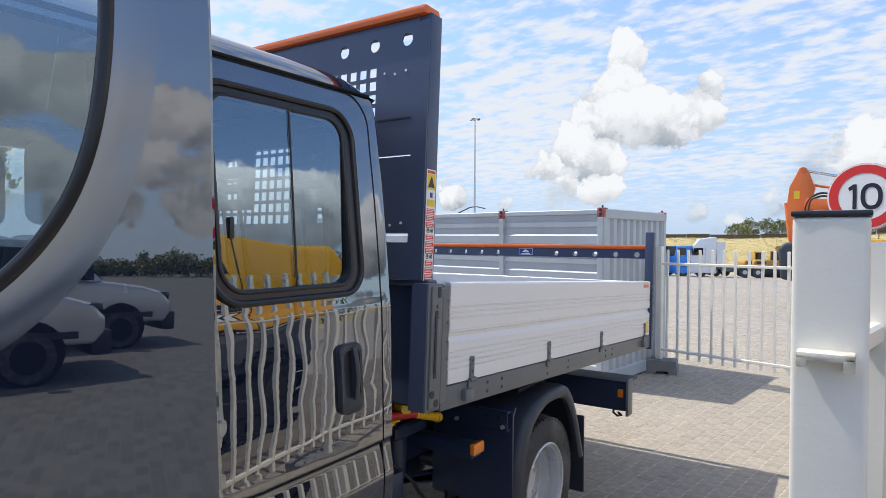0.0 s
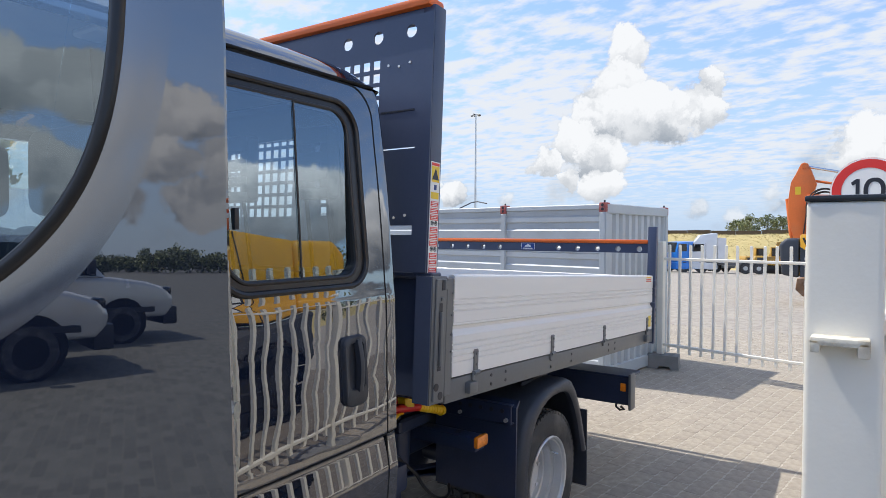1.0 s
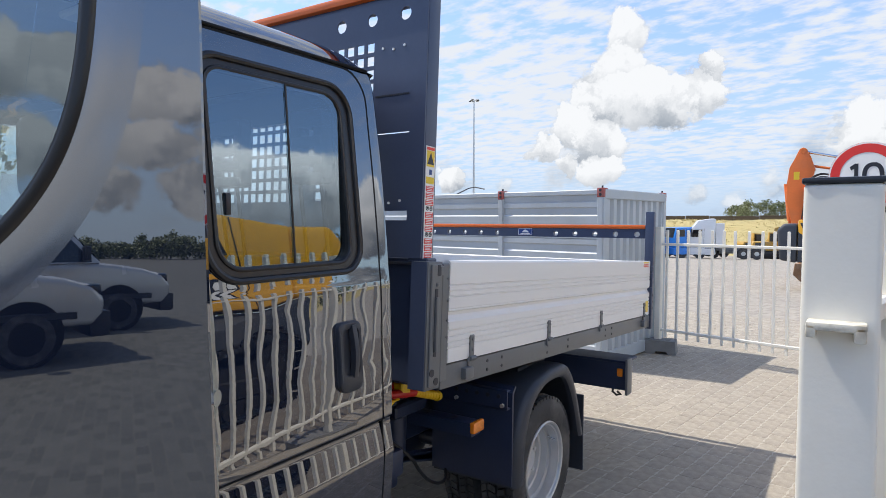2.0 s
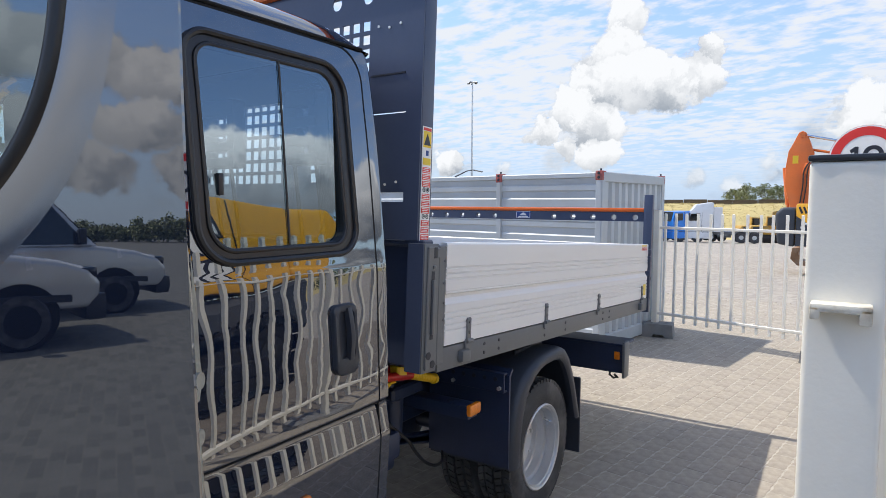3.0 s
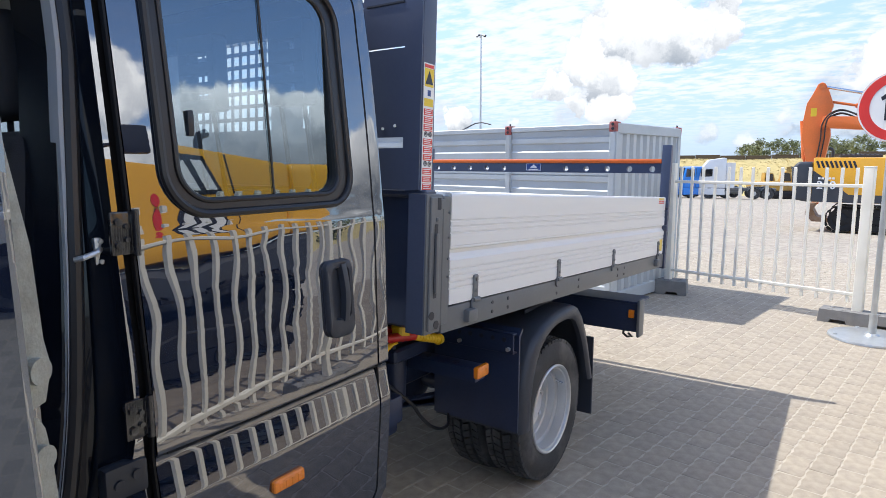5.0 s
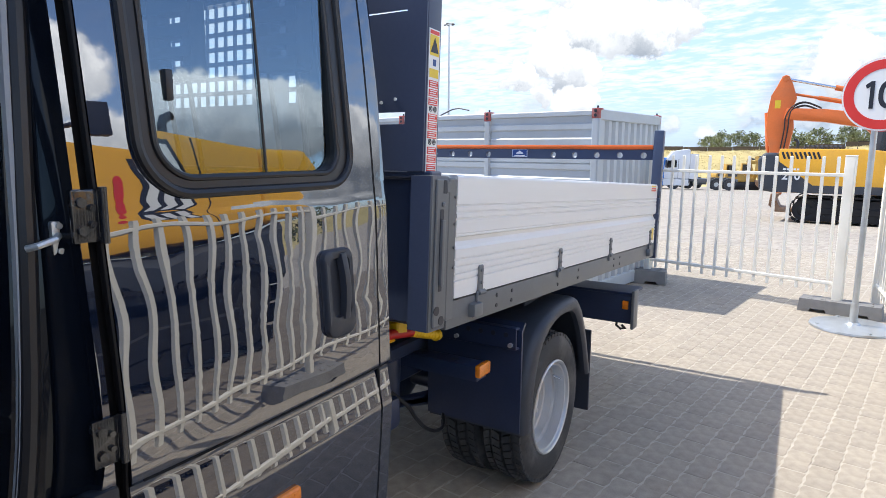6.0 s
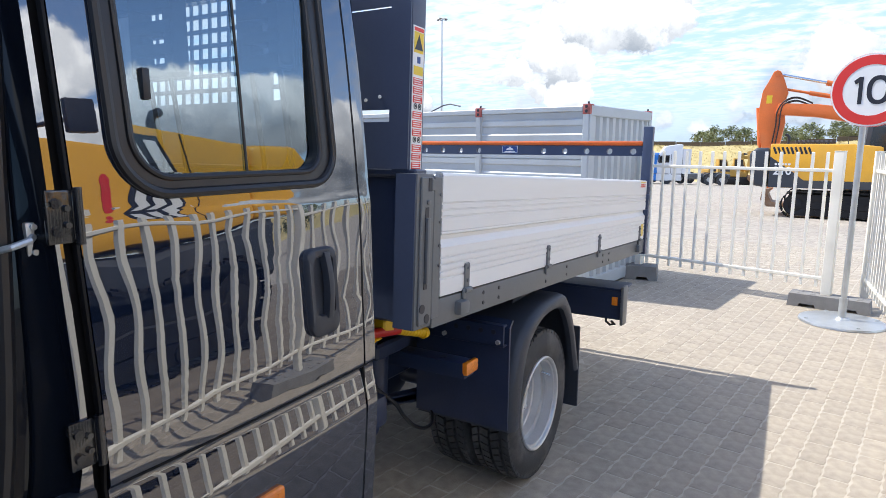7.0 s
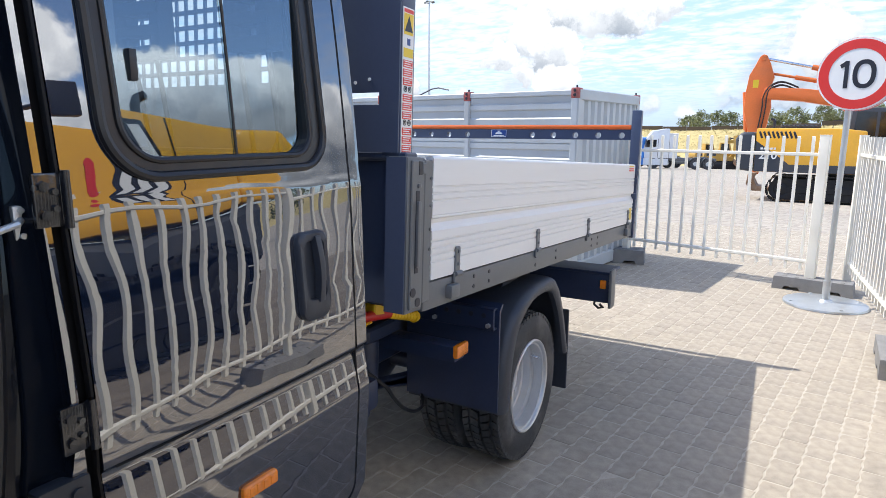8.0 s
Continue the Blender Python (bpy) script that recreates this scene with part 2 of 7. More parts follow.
M = dict(
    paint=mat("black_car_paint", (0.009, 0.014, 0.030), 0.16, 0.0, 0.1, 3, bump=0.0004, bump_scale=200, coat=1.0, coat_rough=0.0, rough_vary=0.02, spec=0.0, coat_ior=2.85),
    # rougher coat stands in for blurred reflections on the near window band
    paint_soft=mat("black_paint_blurred_gloss", (0.009, 0.014, 0.030), 0.2, 0.0, 0.1, 3, coat=1.0, coat_rough=0.16, rough_vary=0.02, spec=0.0, coat_ior=2.85),
    paint_in=mat("black_inner_paint", (0.004, 0.006, 0.011), 0.22, 0.0, 0.2, 6, coat=0.55, coat_rough=0.02, spec=0.1, coat_ior=1.4),
    hinge=mat("black_painted_hinge", (0.008, 0.009, 0.012), 0.25, 0.0, 0.2, 20, coat=0.8, coat_rough=0.05, coat_ior=1.5, dirt=(0.10, 0.09, 0.08), dirt_amount=0.2, dirt_scale=25),
    latch=mat("worn_zinc_plate", (0.34, 0.35, 0.31), 0.42, 0.35, 0.3, 60, bump=0.15, bump_scale=260, dirt=(0.16, 0.15, 0.13), dirt_amount=0.6, dirt_scale=40),
    gap=mat("matt_black_gap", (0.004, 0.004, 0.005), 0.5, 0.0, 0.2, 20, spec=0.25),
    handle_plastic=mat("satin_handle_plastic", (0.034, 0.039, 0.052), 0.38, 0.0, 0.12, 14, bump=0.06, bump_scale=900),
    trim=mat("black_trim_plastic", (0.020, 0.023, 0.030), 0.33, 0.0, 0.15, 12, bump=0.08, bump_scale=900),
    rubber=mat("black_seal_rubber", (0.016, 0.0155, 0.017), 0.34, 0.0, 0.15, 20, bump=0.05, bump_scale=400),
    tyre=mat("tyre_rubber", (0.040, 0.040, 0.042), 0.72, 0.0, 0.25, 9, bump=0.15, bump_scale=300, dirt=(0.17, 0.16, 0.15), dirt_amount=0.6, dirt_scale=9),
    chassis=mat("navy_black_chassis_paint", (0.019, 0.030, 0.068), 0.38, 0.0, 0.2, 7, bump=0.03, bump_scale=200, dirt=(0.09, 0.085, 0.08), dirt_amount=0.12, dirt_scale=3),
    fender=mat("black_mudguard_plastic", (0.034, 0.039, 0.052), 0.42, 0.0, 0.15, 8, bump=0.1, bump_scale=700),
    navy=mat("anthracite_powder_coat", (0.058, 0.074, 0.125), 0.32, 0.0, 0.10, 5, bump=0.03, bump_scale=350),
    steel_grey=mat("grey_painted_steel", (0.15, 0.155, 0.16), 0.42, 0.1, 0.10, 6, bump=0.03, bump_scale=260, dirt=(0.2, 0.19, 0.17), dirt_amount=0.15, dirt_scale=4),
    alu=mat("brushed_aluminium", (0.80, 0.79, 0.765), 0.36, 0.08, 0.05, 3, bump=0.02, bump_scale=300, stretch=(1, 0.06, 1), rough_vary=0.06),
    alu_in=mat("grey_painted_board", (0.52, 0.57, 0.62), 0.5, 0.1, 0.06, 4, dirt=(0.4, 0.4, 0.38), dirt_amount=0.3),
    galv=mat("galvanised_steel", (0.55, 0.57, 0.58), 0.38, 0.75, 0.14, 14, bump=0.03, bump_scale=200),
    rim=mat("silver_wheel_paint", (0.66, 0.665, 0.67), 0.34, 0.7, 0.07, 9, bump=0.02, bump_scale=250, dirt=(0.2, 0.17, 0.14), dirt_amount=0.15, dirt_scale=9),
    chrome=mat("polished_rod", (0.8, 0.8, 0.8), 0.08, 1.0, 0.04, 10),
    orange=mat("orange_paint", (0.78, 0.15, 0.022), 0.4, 0.0, 0.1, 6, dirt=(0.4, 0.12, 0.05), dirt_amount=0.2),
    machine_orange=mat("machine_orange_paint", (0.72, 0.165, 0.03), 0.42, 0.0, 0.14, 1.5, dirt=(0.35, 0.16, 0.08), dirt_amount=0.4, dirt_scale=1.2),
    machine_yellow=mat("machine_yellow_paint", (0.80, 0.40, 0.018), 0.38, 0.0, 0.10, 1.5, coat=0.3, coat_rough=0.1, dirt=(0.4, 0.25, 0.08), dirt_amount=0.3),
    digger=mat("dusty_yellow_paint", (0.46, 0.27, 0.045), 0.6, 0.0, 0.25, 1.5, dirt=(0.22, 0.17, 0.10), dirt_amount=0.7, dirt_scale=1.1),
    machine_dark=mat("machine_dark_blue_grey", (0.035, 0.042, 0.055), 0.45, 0.0, 0.15, 3, dirt=(0.14, 0.12, 0.1), dirt_amount=0.3),
    track=mat("track_steel", (0.018, 0.018, 0.020), 0.6, 0.5, 0.3, 7, bump=0.1, bump_scale=90, dirt=(0.07, 0.06, 0.045), dirt_amount=0.3, dirt_scale=3),
    rust=mat("worn_bucket_steel", (0.22, 0.13, 0.075), 0.65, 0.4, 0.35, 5, bump=0.15, bump_scale=80, dirt=(0.32, 0.28, 0.24), dirt_amount=0.6, dirt_scale=4),
    red=mat("red_paint", (0.55, 0.015, 0.012), 0.4, 0.0, 0.12, 8),
    yellow=mat("yellow_plastic", (0.80, 0.50, 0.01), 0.45, 0.0, 0.1, 9),
    amber=mat("amber_lens", (0.85, 0.24, 0.015), 0.18, 0.0, 0.18, 60, bump=0.2, bump_scale=500, coat=0.6),
    white=mat("white_powder_coat", (0.83, 0.795, 0.70), 0.42, 0.0, 0.04, 4, bump=0.03, bump_scale=160, dirt=(0.52, 0.46, 0.36), dirt_amount=0.28, dirt_scale=3.0),
    stained_white=mat("stained_white_paint", (0.74, 0.69, 0.57), 0.5, 0.0, 0.06, 30, bump=0.05, bump_scale=200, dirt=(0.30, 0.23, 0.14), dirt_amount=0.85, dirt_scale=38),
    foot=mat("recycled_rubber_foot", (0.22, 0.215, 0.21), 0.8, 0.0, 0.25, 10, bump=0.3, bump_scale=150, dirt=(0.25, 0.24, 0.22), dirt_amount=0.5, dirt_scale=4),
    container=mat("grey_container_paint", (0.43, 0.47, 0.50), 0.45, 0.0, 0.06, 2, bump=0.04, bump_scale=60, dirt=(0.28, 0.27, 0.25), dirt_amount=0.35, dirt_scale=1.6),
    brick=mat("grey_beige_concrete_paver", (0.375, 0.325, 0.258), 0.88, 0.0, 0.32, 18, bump=0.5, bump_scale=170, random_obj=0.05, dirt=(0.25, 0.22, 0.19), dirt_amount=0.35, dirt_scale=1.0),
    brick_many=mat("grey_beige_concrete_pavers", (0.375, 0.325, 0.258), 0.88, 0.0, 0.32, 18, bump=0.5, bump_scale=170, island=0.05, dirt=(0.25, 0.22, 0.19), dirt_amount=0.35, dirt_scale=1.0),
    sand=mat("joint_sand", (0.47, 0.42, 0.345), 0.95, 0.0, 0.2, 20, bump=0.4, bump_scale=400),
    sticker_white=mat("sticker_white", (0.82, 0.82, 0.80), 0.35, 0.0, 0.03, 20),
    sticker_red=mat("sticker_red", (0.70, 0.05, 0.035), 0.35, 0.0, 0.05, 20),
    sticker_yellow=mat("sticker_yellow", (0.82, 0.58, 0.03), 0.35, 0.0, 0.05, 20),
    sticker_blue=mat("sticker_blue", (0.018, 0.06, 0.24), 0.35, 0.0, 0.05, 20),
    sign_red=mat("sign_red_foil", (0.68, 0.035, 0.03), 0.35, 0.0, 0.05, 8, dirt=(0.5, 0.1, 0.08), dirt_amount=0.3),
    casting=mat("faded_red_paint", (0.36, 0.085, 0.075), 0.6, 0.0, 0.2, 12, dirt=(0.3, 0.25, 0.23), dirt_amount=0.6, dirt_scale=9),
    van_paint=mat("grey_vehicle_paint", (0.64, 0.65, 0.67), 0.25, 0.3, 0.05, 2, coat=0.8, dirt=(0.2, 0.2, 0.19), dirt_amount=0.3),
    black=mat("printed_black", (0.018, 0.02, 0.03), 0.4, 0.0, 0.1, 20),
    seat=mat("dark_seat_fabric", (0.022, 0.023, 0.028), 0.9, 0.0, 0.2, 30, bump=0.3, bump_scale=500),
    lining=mat("grey_headliner", (0.36, 0.37, 0.38), 0.95, 0.0, 0.06, 20, bump=0.1, bump_scale=500),
    cabin=mat("dark_cabin_plastic", (0.03, 0.03, 0.033), 0.6, 0.0, 0.15, 15),
    tread=mat("tread_plate", (0.5, 0.51, 0.52), 0.35, 0.8, 0.1, 30),
    blue=mat("blue_truck_paint", (0.01, 0.19, 0.65), 0.35, 0.0, 0.08, 2, coat=0.4),
    white_car=mat("white_vehicle_paint", (0.72, 0.73, 0.74), 0.3, 0.0, 0.04, 2, coat=0.6, dirt=(0.5, 0.49, 0.46), dirt_amount=0.25),
    dark_glass=mat("dark_vehicle_glass", (0.012, 0.015, 0.018), 0.06, 0.0, 0.05, 3, spec=0.8),
    bark=mat("bark", (0.10, 0.075, 0.05), 0.9, 0.0, 0.3, 6, bump=0.5, bump_scale=30),
    leaf=mat("green_leaves", (0.17, 0.19, 0.085), 0.6, 0.0, 0.3, 1.0, island=0.35),
    leaf_dry=mat("dry_grass_blades", (0.50, 0.41, 0.19), 0.85, 0.0, 0.25, 0.15, island=0.2),
    glass=glass_mat("tinted_cab_glass", (0.66, 0.74, 0.76), 2.75),
    glass_clear=glass_mat("clear_door_glass", (0.70, 0.80, 0.80), 2.9),
    glass_rear=glass_mat("clear_rear_glass", (0.90, 0.94, 0.94), 1.5),
)


def ground_material():
    """Sand-coloured block paving far off, worn and streaked; dry grass on the bank behind the yard."""
    m = mat("yard_paving", (0.345, 0.308, 0.262), 0.9, 0.0, 0.10, 0.5, dirt=(0.27, 0.255, 0.235), dirt_amount=0.5, dirt_scale=0.22)
    nt = m.node_tree
    N, L = nt.nodes.new, nt.links.new
    b = nt.nodes["Principled BSDF"]
    old = b.inputs["Base Color"].links[0].from_socket
    tc = N("ShaderNodeTexCoord")
    br = N("ShaderNodeTexBrick")
    br.inputs["Scale"].default_value = 1.0
    br.inputs["Brick Width"].default_value, br.inputs["Row Height"].default_value = 0.21, 0.105
    br.inputs["Mortar Size"].default_value, br.inputs["Mortar Smooth"].default_value = 0.006, 0.3
    br.inputs["Color1"].default_value = (0.82, 0.82, 0.82, 1)
    br.inputs["Color2"].default_value = (1.14, 1.13, 1.11, 1)
    br.inputs["Mortar"].default_value = (1.15, 1.12, 1.05, 1)
    turn = N("ShaderNodeMapping")
    turn.inputs["Rotation"].default_value = (0, 0, math.pi / 2 + 0.13)
    L(tc.outputs["Object"], turn.inputs["Vector"])
    L(turn.outputs[0], br.inputs["Vector"])
    mul = N("ShaderNodeMix")
    mul.data_type, mul.blend_type = "RGBA", "MULTIPLY"
    mul.inputs[0].default_value = 1.0
    L(old, mul.inputs[6])
    L(br.outputs["Color"], mul.inputs[7])
    # paving ahead of the truck darkened so its mirror image reads dimmer
    sep = N("ShaderNodeSeparateXYZ")
    L(tc.outputs["Object"], sep.inputs[0])
    zone = N("ShaderNodeMath")
    zone.operation = "LESS_THAN"
    L(sep.outputs["Y"], zone.inputs[0])
    zone.inputs[1].default_value = -1.0
    # east of the fence it is darkened too, dimming the cab side's reflections
    side = N("ShaderNodeMath")
    side.operation = "GREATER_THAN"
    L(sep.outputs["X"], side.inputs[0])
    side.inputs[1].default_value = 0.42
    near = N("ShaderNodeMath")
    near.operation = "LESS_THAN"
    L(sep.outputs["Y"], near.inputs[0])
    near.inputs[1].default_value = 9.5
    east = N("ShaderNodeMath")
    east.operation = "MULTIPLY"
    L(side.outputs[0], east.inputs[0])
    L(near.outputs[0], east.inputs[1])
    east_mix = N("ShaderNodeMix")
    east_mix.data_type, east_mix.blend_type = "RGBA", "MULTIPLY"
    L(east.outputs[0], east_mix.inputs[0])
    L(mul.outputs[2], east_mix.inputs[6])
    east_mix.inputs[7].default_value = (0.56, 0.53, 0.50, 1)
    ahead_mix = N("ShaderNodeMix")
    ahead_mix.data_type, ahead_mix.blend_type = "RGBA", "MULTIPLY"
    L(zone.outputs[0], ahead_mix.inputs[0])
    L(east_mix.outputs[2], ahead_mix.inputs[6])
    ahead_mix.inputs[7].default_value = (0.36, 0.40, 0.43, 1)
    L(ahead_mix.outputs[2], b.inputs["Base Color"])
    return m


def bank_material():
    m = mat("dry_grass_bank", (0.47, 0.38, 0.17), 0.95, 0.0, 0.22, 0.22, dirt=(0.20, 0.20, 0.07), dirt_amount=0.5, dirt_scale=0.16)
    return m


M["ground"], M["bank"] = ground_material(), bank_material()


# ---- mesh helpers ----
def smooth_loop(loop, k=4):
    """A closed line of points rounded by a spline."""
    n, out = len(loop), []
    for i in range(n):
        a, b, c, d = (Vector(loop[(i + j) % n]) for j in (-1, 0, 1, 2))
        for q in range(k):
            t = q / k
            out.append(tuple(0.5 * (2 * b + (c - a) * t + (2 * a - 5 * b + 4 * c - d) * t * t + (3 * b - a - 3 * c + d) * t ** 3)))
    return out


def finish(name, bm, material, parent=None, label="", smooth=None, off=None):
    if off is not None:
        bmesh.ops.translate(bm, verts=bm.verts, vec=-Vector(off))
    me = bpy.data.meshes.new(name)
    bm.to_mesh(me)
    bm.free()
    for i in (material if isinstance(material, (list, tuple)) else [material]):
        me.materials.append(i)
    if smooth is not None:
        me.shade_smooth()
        me.set_sharp_from_angle(angle=radians(smooth))
    ob = new(name, me)
    if parent is not None:
        ob.parent = parent
    if label:
        ob["label"] = label
    return ob


def part(name, bm, material, parent, label="", smooth=35, off=None):
    return finish(name, bm, material, parent, label, smooth, off)


def thing(name, label, category, m=None, group="", kind=""):
    ob = new(name)
    ob.empty_display_size = 0.2
    if m is not None:
        ob.matrix_world = m
    return tagged(ob, label, category, group, kind)


def box(bm, lo, hi, bevel=0.0, seg=1, m=None, mi=0):
    r = bmesh.ops.create_cube(bm, size=1.0)
    vs = r["verts"]
    c = [(a + b) / 2 for a, b in zip(lo, hi)]
    s = [abs(b - a) for a, b in zip(lo, hi)]
    for v in vs:
        v.co = Vector((v.co.x * s[0] + c[0], v.co.y * s[1] + c[1], v.co.z * s[2] + c[2]))
    if bevel:
        es = list({e for v in vs for e in v.link_edges})
        r = bmesh.ops.bevel(bm, geom=es, offset=min(bevel, min(s) * 0.45), segments=seg, profile=0.6, affect="EDGES")
        vs = list({v for f in r["faces"] for v in f.verts} | {v for v in vs if v.is_valid})
        for v in list(vs):
            for f in v.link_faces:
                vs.extend(w for w in f.verts if w not in vs)
    if m is not None:
        bmesh.ops.transform(bm, matrix=m, verts=vs)
    if mi:
        for f in {f for v in vs for f in v.link_faces}:
            f.material_index = mi
    return vs


def rod(bm, a, b, r, r2=None, seg=12, caps=True, mi=0):
    a, b = Vector(a), Vector(b)
    d = b - a
    q = bmesh.ops.create_cone(bm, cap_ends=caps, segments=seg, radius1=r, radius2=r if r2 is None else r2, depth=d.length)
    m = Matrix.Translation((a + b) / 2) @ d.to_track_quat("Z", "Y").to_matrix().to_4x4()
    bmesh.ops.transform(bm, matrix=m, verts=q["verts"])
    if mi:
        for f in {f for v in q["verts"] for f in v.link_faces}:
            f.material_index = mi
    return q["verts"]


def tube(bm, pts, r, seg=8, closed=False, flat=None):
    """A round bar along a line of points."""
    pts = [Vector(p) for p in pts]
    n = len(pts)
    rings = []
    for i, p in enumerate(pts):
        a = pts[(i - 1) % n] if closed or i else p
        b = pts[(i + 1) % n] if closed or i < n - 1 else p
        t = (b - a).normalized()
        side = t.cross(Vector((1, 0, 0)) if abs(t.x) < 0.8 else Vector((0, 0, 1))).normalized()
        up = side.cross(t).normalized()
        rings.append([bm.verts.new(p + r * (math.cos(k * 2 * math.pi / seg) * side + (flat or 1) * math.sin(k * 2 * math.pi / seg) * up)) for k in range(seg)])
    for i in range(n if closed else n - 1):
        a, b = rings[i], rings[(i + 1) % n]
        for k in range(seg):
            bm.faces.new((a[k], a[(k + 1) % seg], b[(k + 1) % seg], b[k]))
    if not closed:
        bm.faces.new(rings[0][::-1])
        bm.faces.new(rings[-1])
    bmesh.ops.recalc_face_normals(bm, faces=bm.faces)


def smooth_open(pts, k=5):
    """An open line of points rounded by a spline."""
    p = [pts[0]] + list(pts) + [pts[-1]]
    out = []
    for i in range(len(pts) - 1):
        a, b, c, d = p[i:i + 4]
        for q in range(k):
            t = q / k
            out.append(0.5 * (2 * b + (c - a) * t + (2 * a - 5 * b + 4 * c - d) * t * t + (3 * b - a - 3 * c + d) * t ** 3))
    return out + [pts[-1]]


def prism(bm, poly, axis, lo, hi, mi=0):
    """A flat outline pushed along an axis from lo to hi. poly: (y, z) for x, (x, z) for y, (x, y) for z."""
    def at(p, w):
        return {"x": (w, p[0], p[1]), "y": (p[0], w, p[1]), "z": (p[0], p[1], w)}[axis]
    a = [bm.verts.new(at(p, lo)) for p in poly]
    b = [bm.verts.new(at(p, hi)) for p in poly]
    n = len(poly)
    fs = [bm.faces.new(a[::-1]), bm.faces.new(b)]
    for i in range(n):
        fs.append(bm.faces.new((a[i], a[(i + 1) % n], b[(i + 1) % n], b[i])))
    bmesh.ops.recalc_face_normals(bm, faces=fs)
    for f in fs:
        f.material_index = mi
    return a + b


def lathe(bm, profile, centre, seg=48, axis="x", closed=False, caps=True):
    """profile: (along the axis, radius)."""
    c = Vector(centre)
    rings = []
    for h, r in profile:
        ring = []
        for k in range(seg):
            a = 2 * math.pi * k / seg
            u, v = r * math.cos(a), r * math.sin(a)
            ring.append(bm.verts.new(c + Vector({"x": (h, u, v), "y": (u, h, v), "z": (u, v, h)}[axis])))
        rings.append(ring)
    fs = []
    for i in range(len(rings) - (0 if closed else 1)):
        a, b = rings[i], rings[(i + 1) % len(rings)]
        for k in range(seg):
            fs.append(bm.faces.new((a[k], a[(k + 1) % seg], b[(k + 1) % seg], b[k])))
    if not closed and caps:
        for ring in (rings[0], rings[-1]):
            fs.append(bm.faces.new(ring))
    bmesh.ops.recalc_face_normals(bm, faces=fs)


def rrect(a0, a1, b0, b1, r, n=7):
    """A rounded rectangle, anticlockwise; r: one radius, or four from the low corner round (a0b0, a1b0, a1b1, a0b1)."""
    r = [r] * 4 if isinstance(r, (int, float)) else r
    out = []
    for (cx, cy, sx, sy, start), q in zip(((a0, b0, 1, 1, 180), (a1, b0, -1, 1, 270), (a1, b1, -1, -1, 0), (a0, b1, 1, -1, 90)), r):
        for i in range(n + 1):
            t = radians(start + 90 * i / n)
            out.append((cx + sx * q + q * math.cos(t), cy + sy * q + q * math.sin(t)))
    return out


def inside(p, loop):
    """Whether a point lies within a closed outline."""
    hit = False
    for i in range(len(loop)):
        (ax, ay), (bx, by) = loop[i - 1][:2], loop[i][:2]
        if (ay > p[1]) != (by > p[1]) and p[0] < (bx - ax) * (p[1] - ay) / (by - ay) + ax:
            hit = not hit
    return hit


def skin(name, outline, holes, surf, material, parent, depth=0.02, zc=(), yc=(), label="", inward=(-1, 0, 0), off=None):
    """A thin formed panel: an outline with holes in (u, v), laid on a surface, with returned edges."""
    pts, edges = [], []
    for loop in [outline, *holes]:
        k = len(pts)
        pts += [Vector(p) for p in loop]
        edges += [(k + i, k + (i + 1) % len(loop)) for i in range(len(loop))]
    got = geometry.delaunay_2d_cdt(pts, edges, [], 1, 1e-6)
    bm = bmesh.new()
    made = [bm.verts.new((0, p[0], p[1])) for p in got[0]]
    for f in got[2]:
        c = sum((got[0][i] for i in f), Vector((0, 0))) / len(f)
        if inside(c, outline) and not any(inside(c, h) for h in holes):
            bm.faces.new([made[i] for i in f])
    for v in [v for v in made if not v.link_faces]:
        bm.verts.remove(v)
    bm.normal_update()
    for z in zc:
        bmesh.ops.bisect_plane(bm, geom=bm.verts[:] + bm.edges[:] + bm.faces[:], dist=1e-5, plane_co=(0, 0, z), plane_no=(0, 0, 1))
    for y in yc:
        bmesh.ops.bisect_plane(bm, geom=bm.verts[:] + bm.edges[:] + bm.faces[:], dist=1e-5, plane_co=(0, y, 0), plane_no=(0, 1, 0))
    bm.verts.index_update()
    bm.normal_update()
    uv = [(v.co.y, v.co.z) for v in bm.verts]
    h = 0.003
    verts, normals, faces = [], [], []
    for u, v in uv:
        p = Vector(surf(u, v))
        du = Vector(surf(u + h, v)) - Vector(surf(u - h, v))
        dv = Vector(surf(u, v + h)) - Vector(surf(u, v - h))
        verts.append(p)
        normals.append(du.cross(dv).normalized())
    for f in bm.faces:
        ids = [v.index for v in f.verts]
        if f.normal.x < 0:
            ids.reverse()
        faces.append(ids)
    inw = Vector(inward) * depth
    for e in bm.edges:
        if len(e.link_faces) == 1:
            f = e.link_faces[0]
            a, b = [v.index for v in e.verts]
            ids = [v.index for v in f.verts]
            if f.normal.x < 0:
                ids.reverse()
            if ids[(ids.index(a) + 1) % len(ids)] != b:
                a, b = b, a
            quad = [verts[b], verts[a], verts[a] + inw, verts[b] + inw]
            nn = (quad[1] - quad[0]).cross(quad[3] - quad[0]).normalized()
            k = len(verts)
            verts += quad
            normals += [nn] * 4
            faces.append([k, k + 1, k + 2, k + 3])
    bm.free()
    if off is not None:
        verts = [v - Vector(off) for v in verts]
    me = bpy.data.meshes.new(name)
    me.from_pydata(verts, [], faces)
    me.shade_smooth()
    me.normals_split_custom_set_from_vertices(normals)
    me.materials.append(material)
    ob = new(name, me)
    ob.parent = parent
    if label:
        ob["label"] = label
    return ob


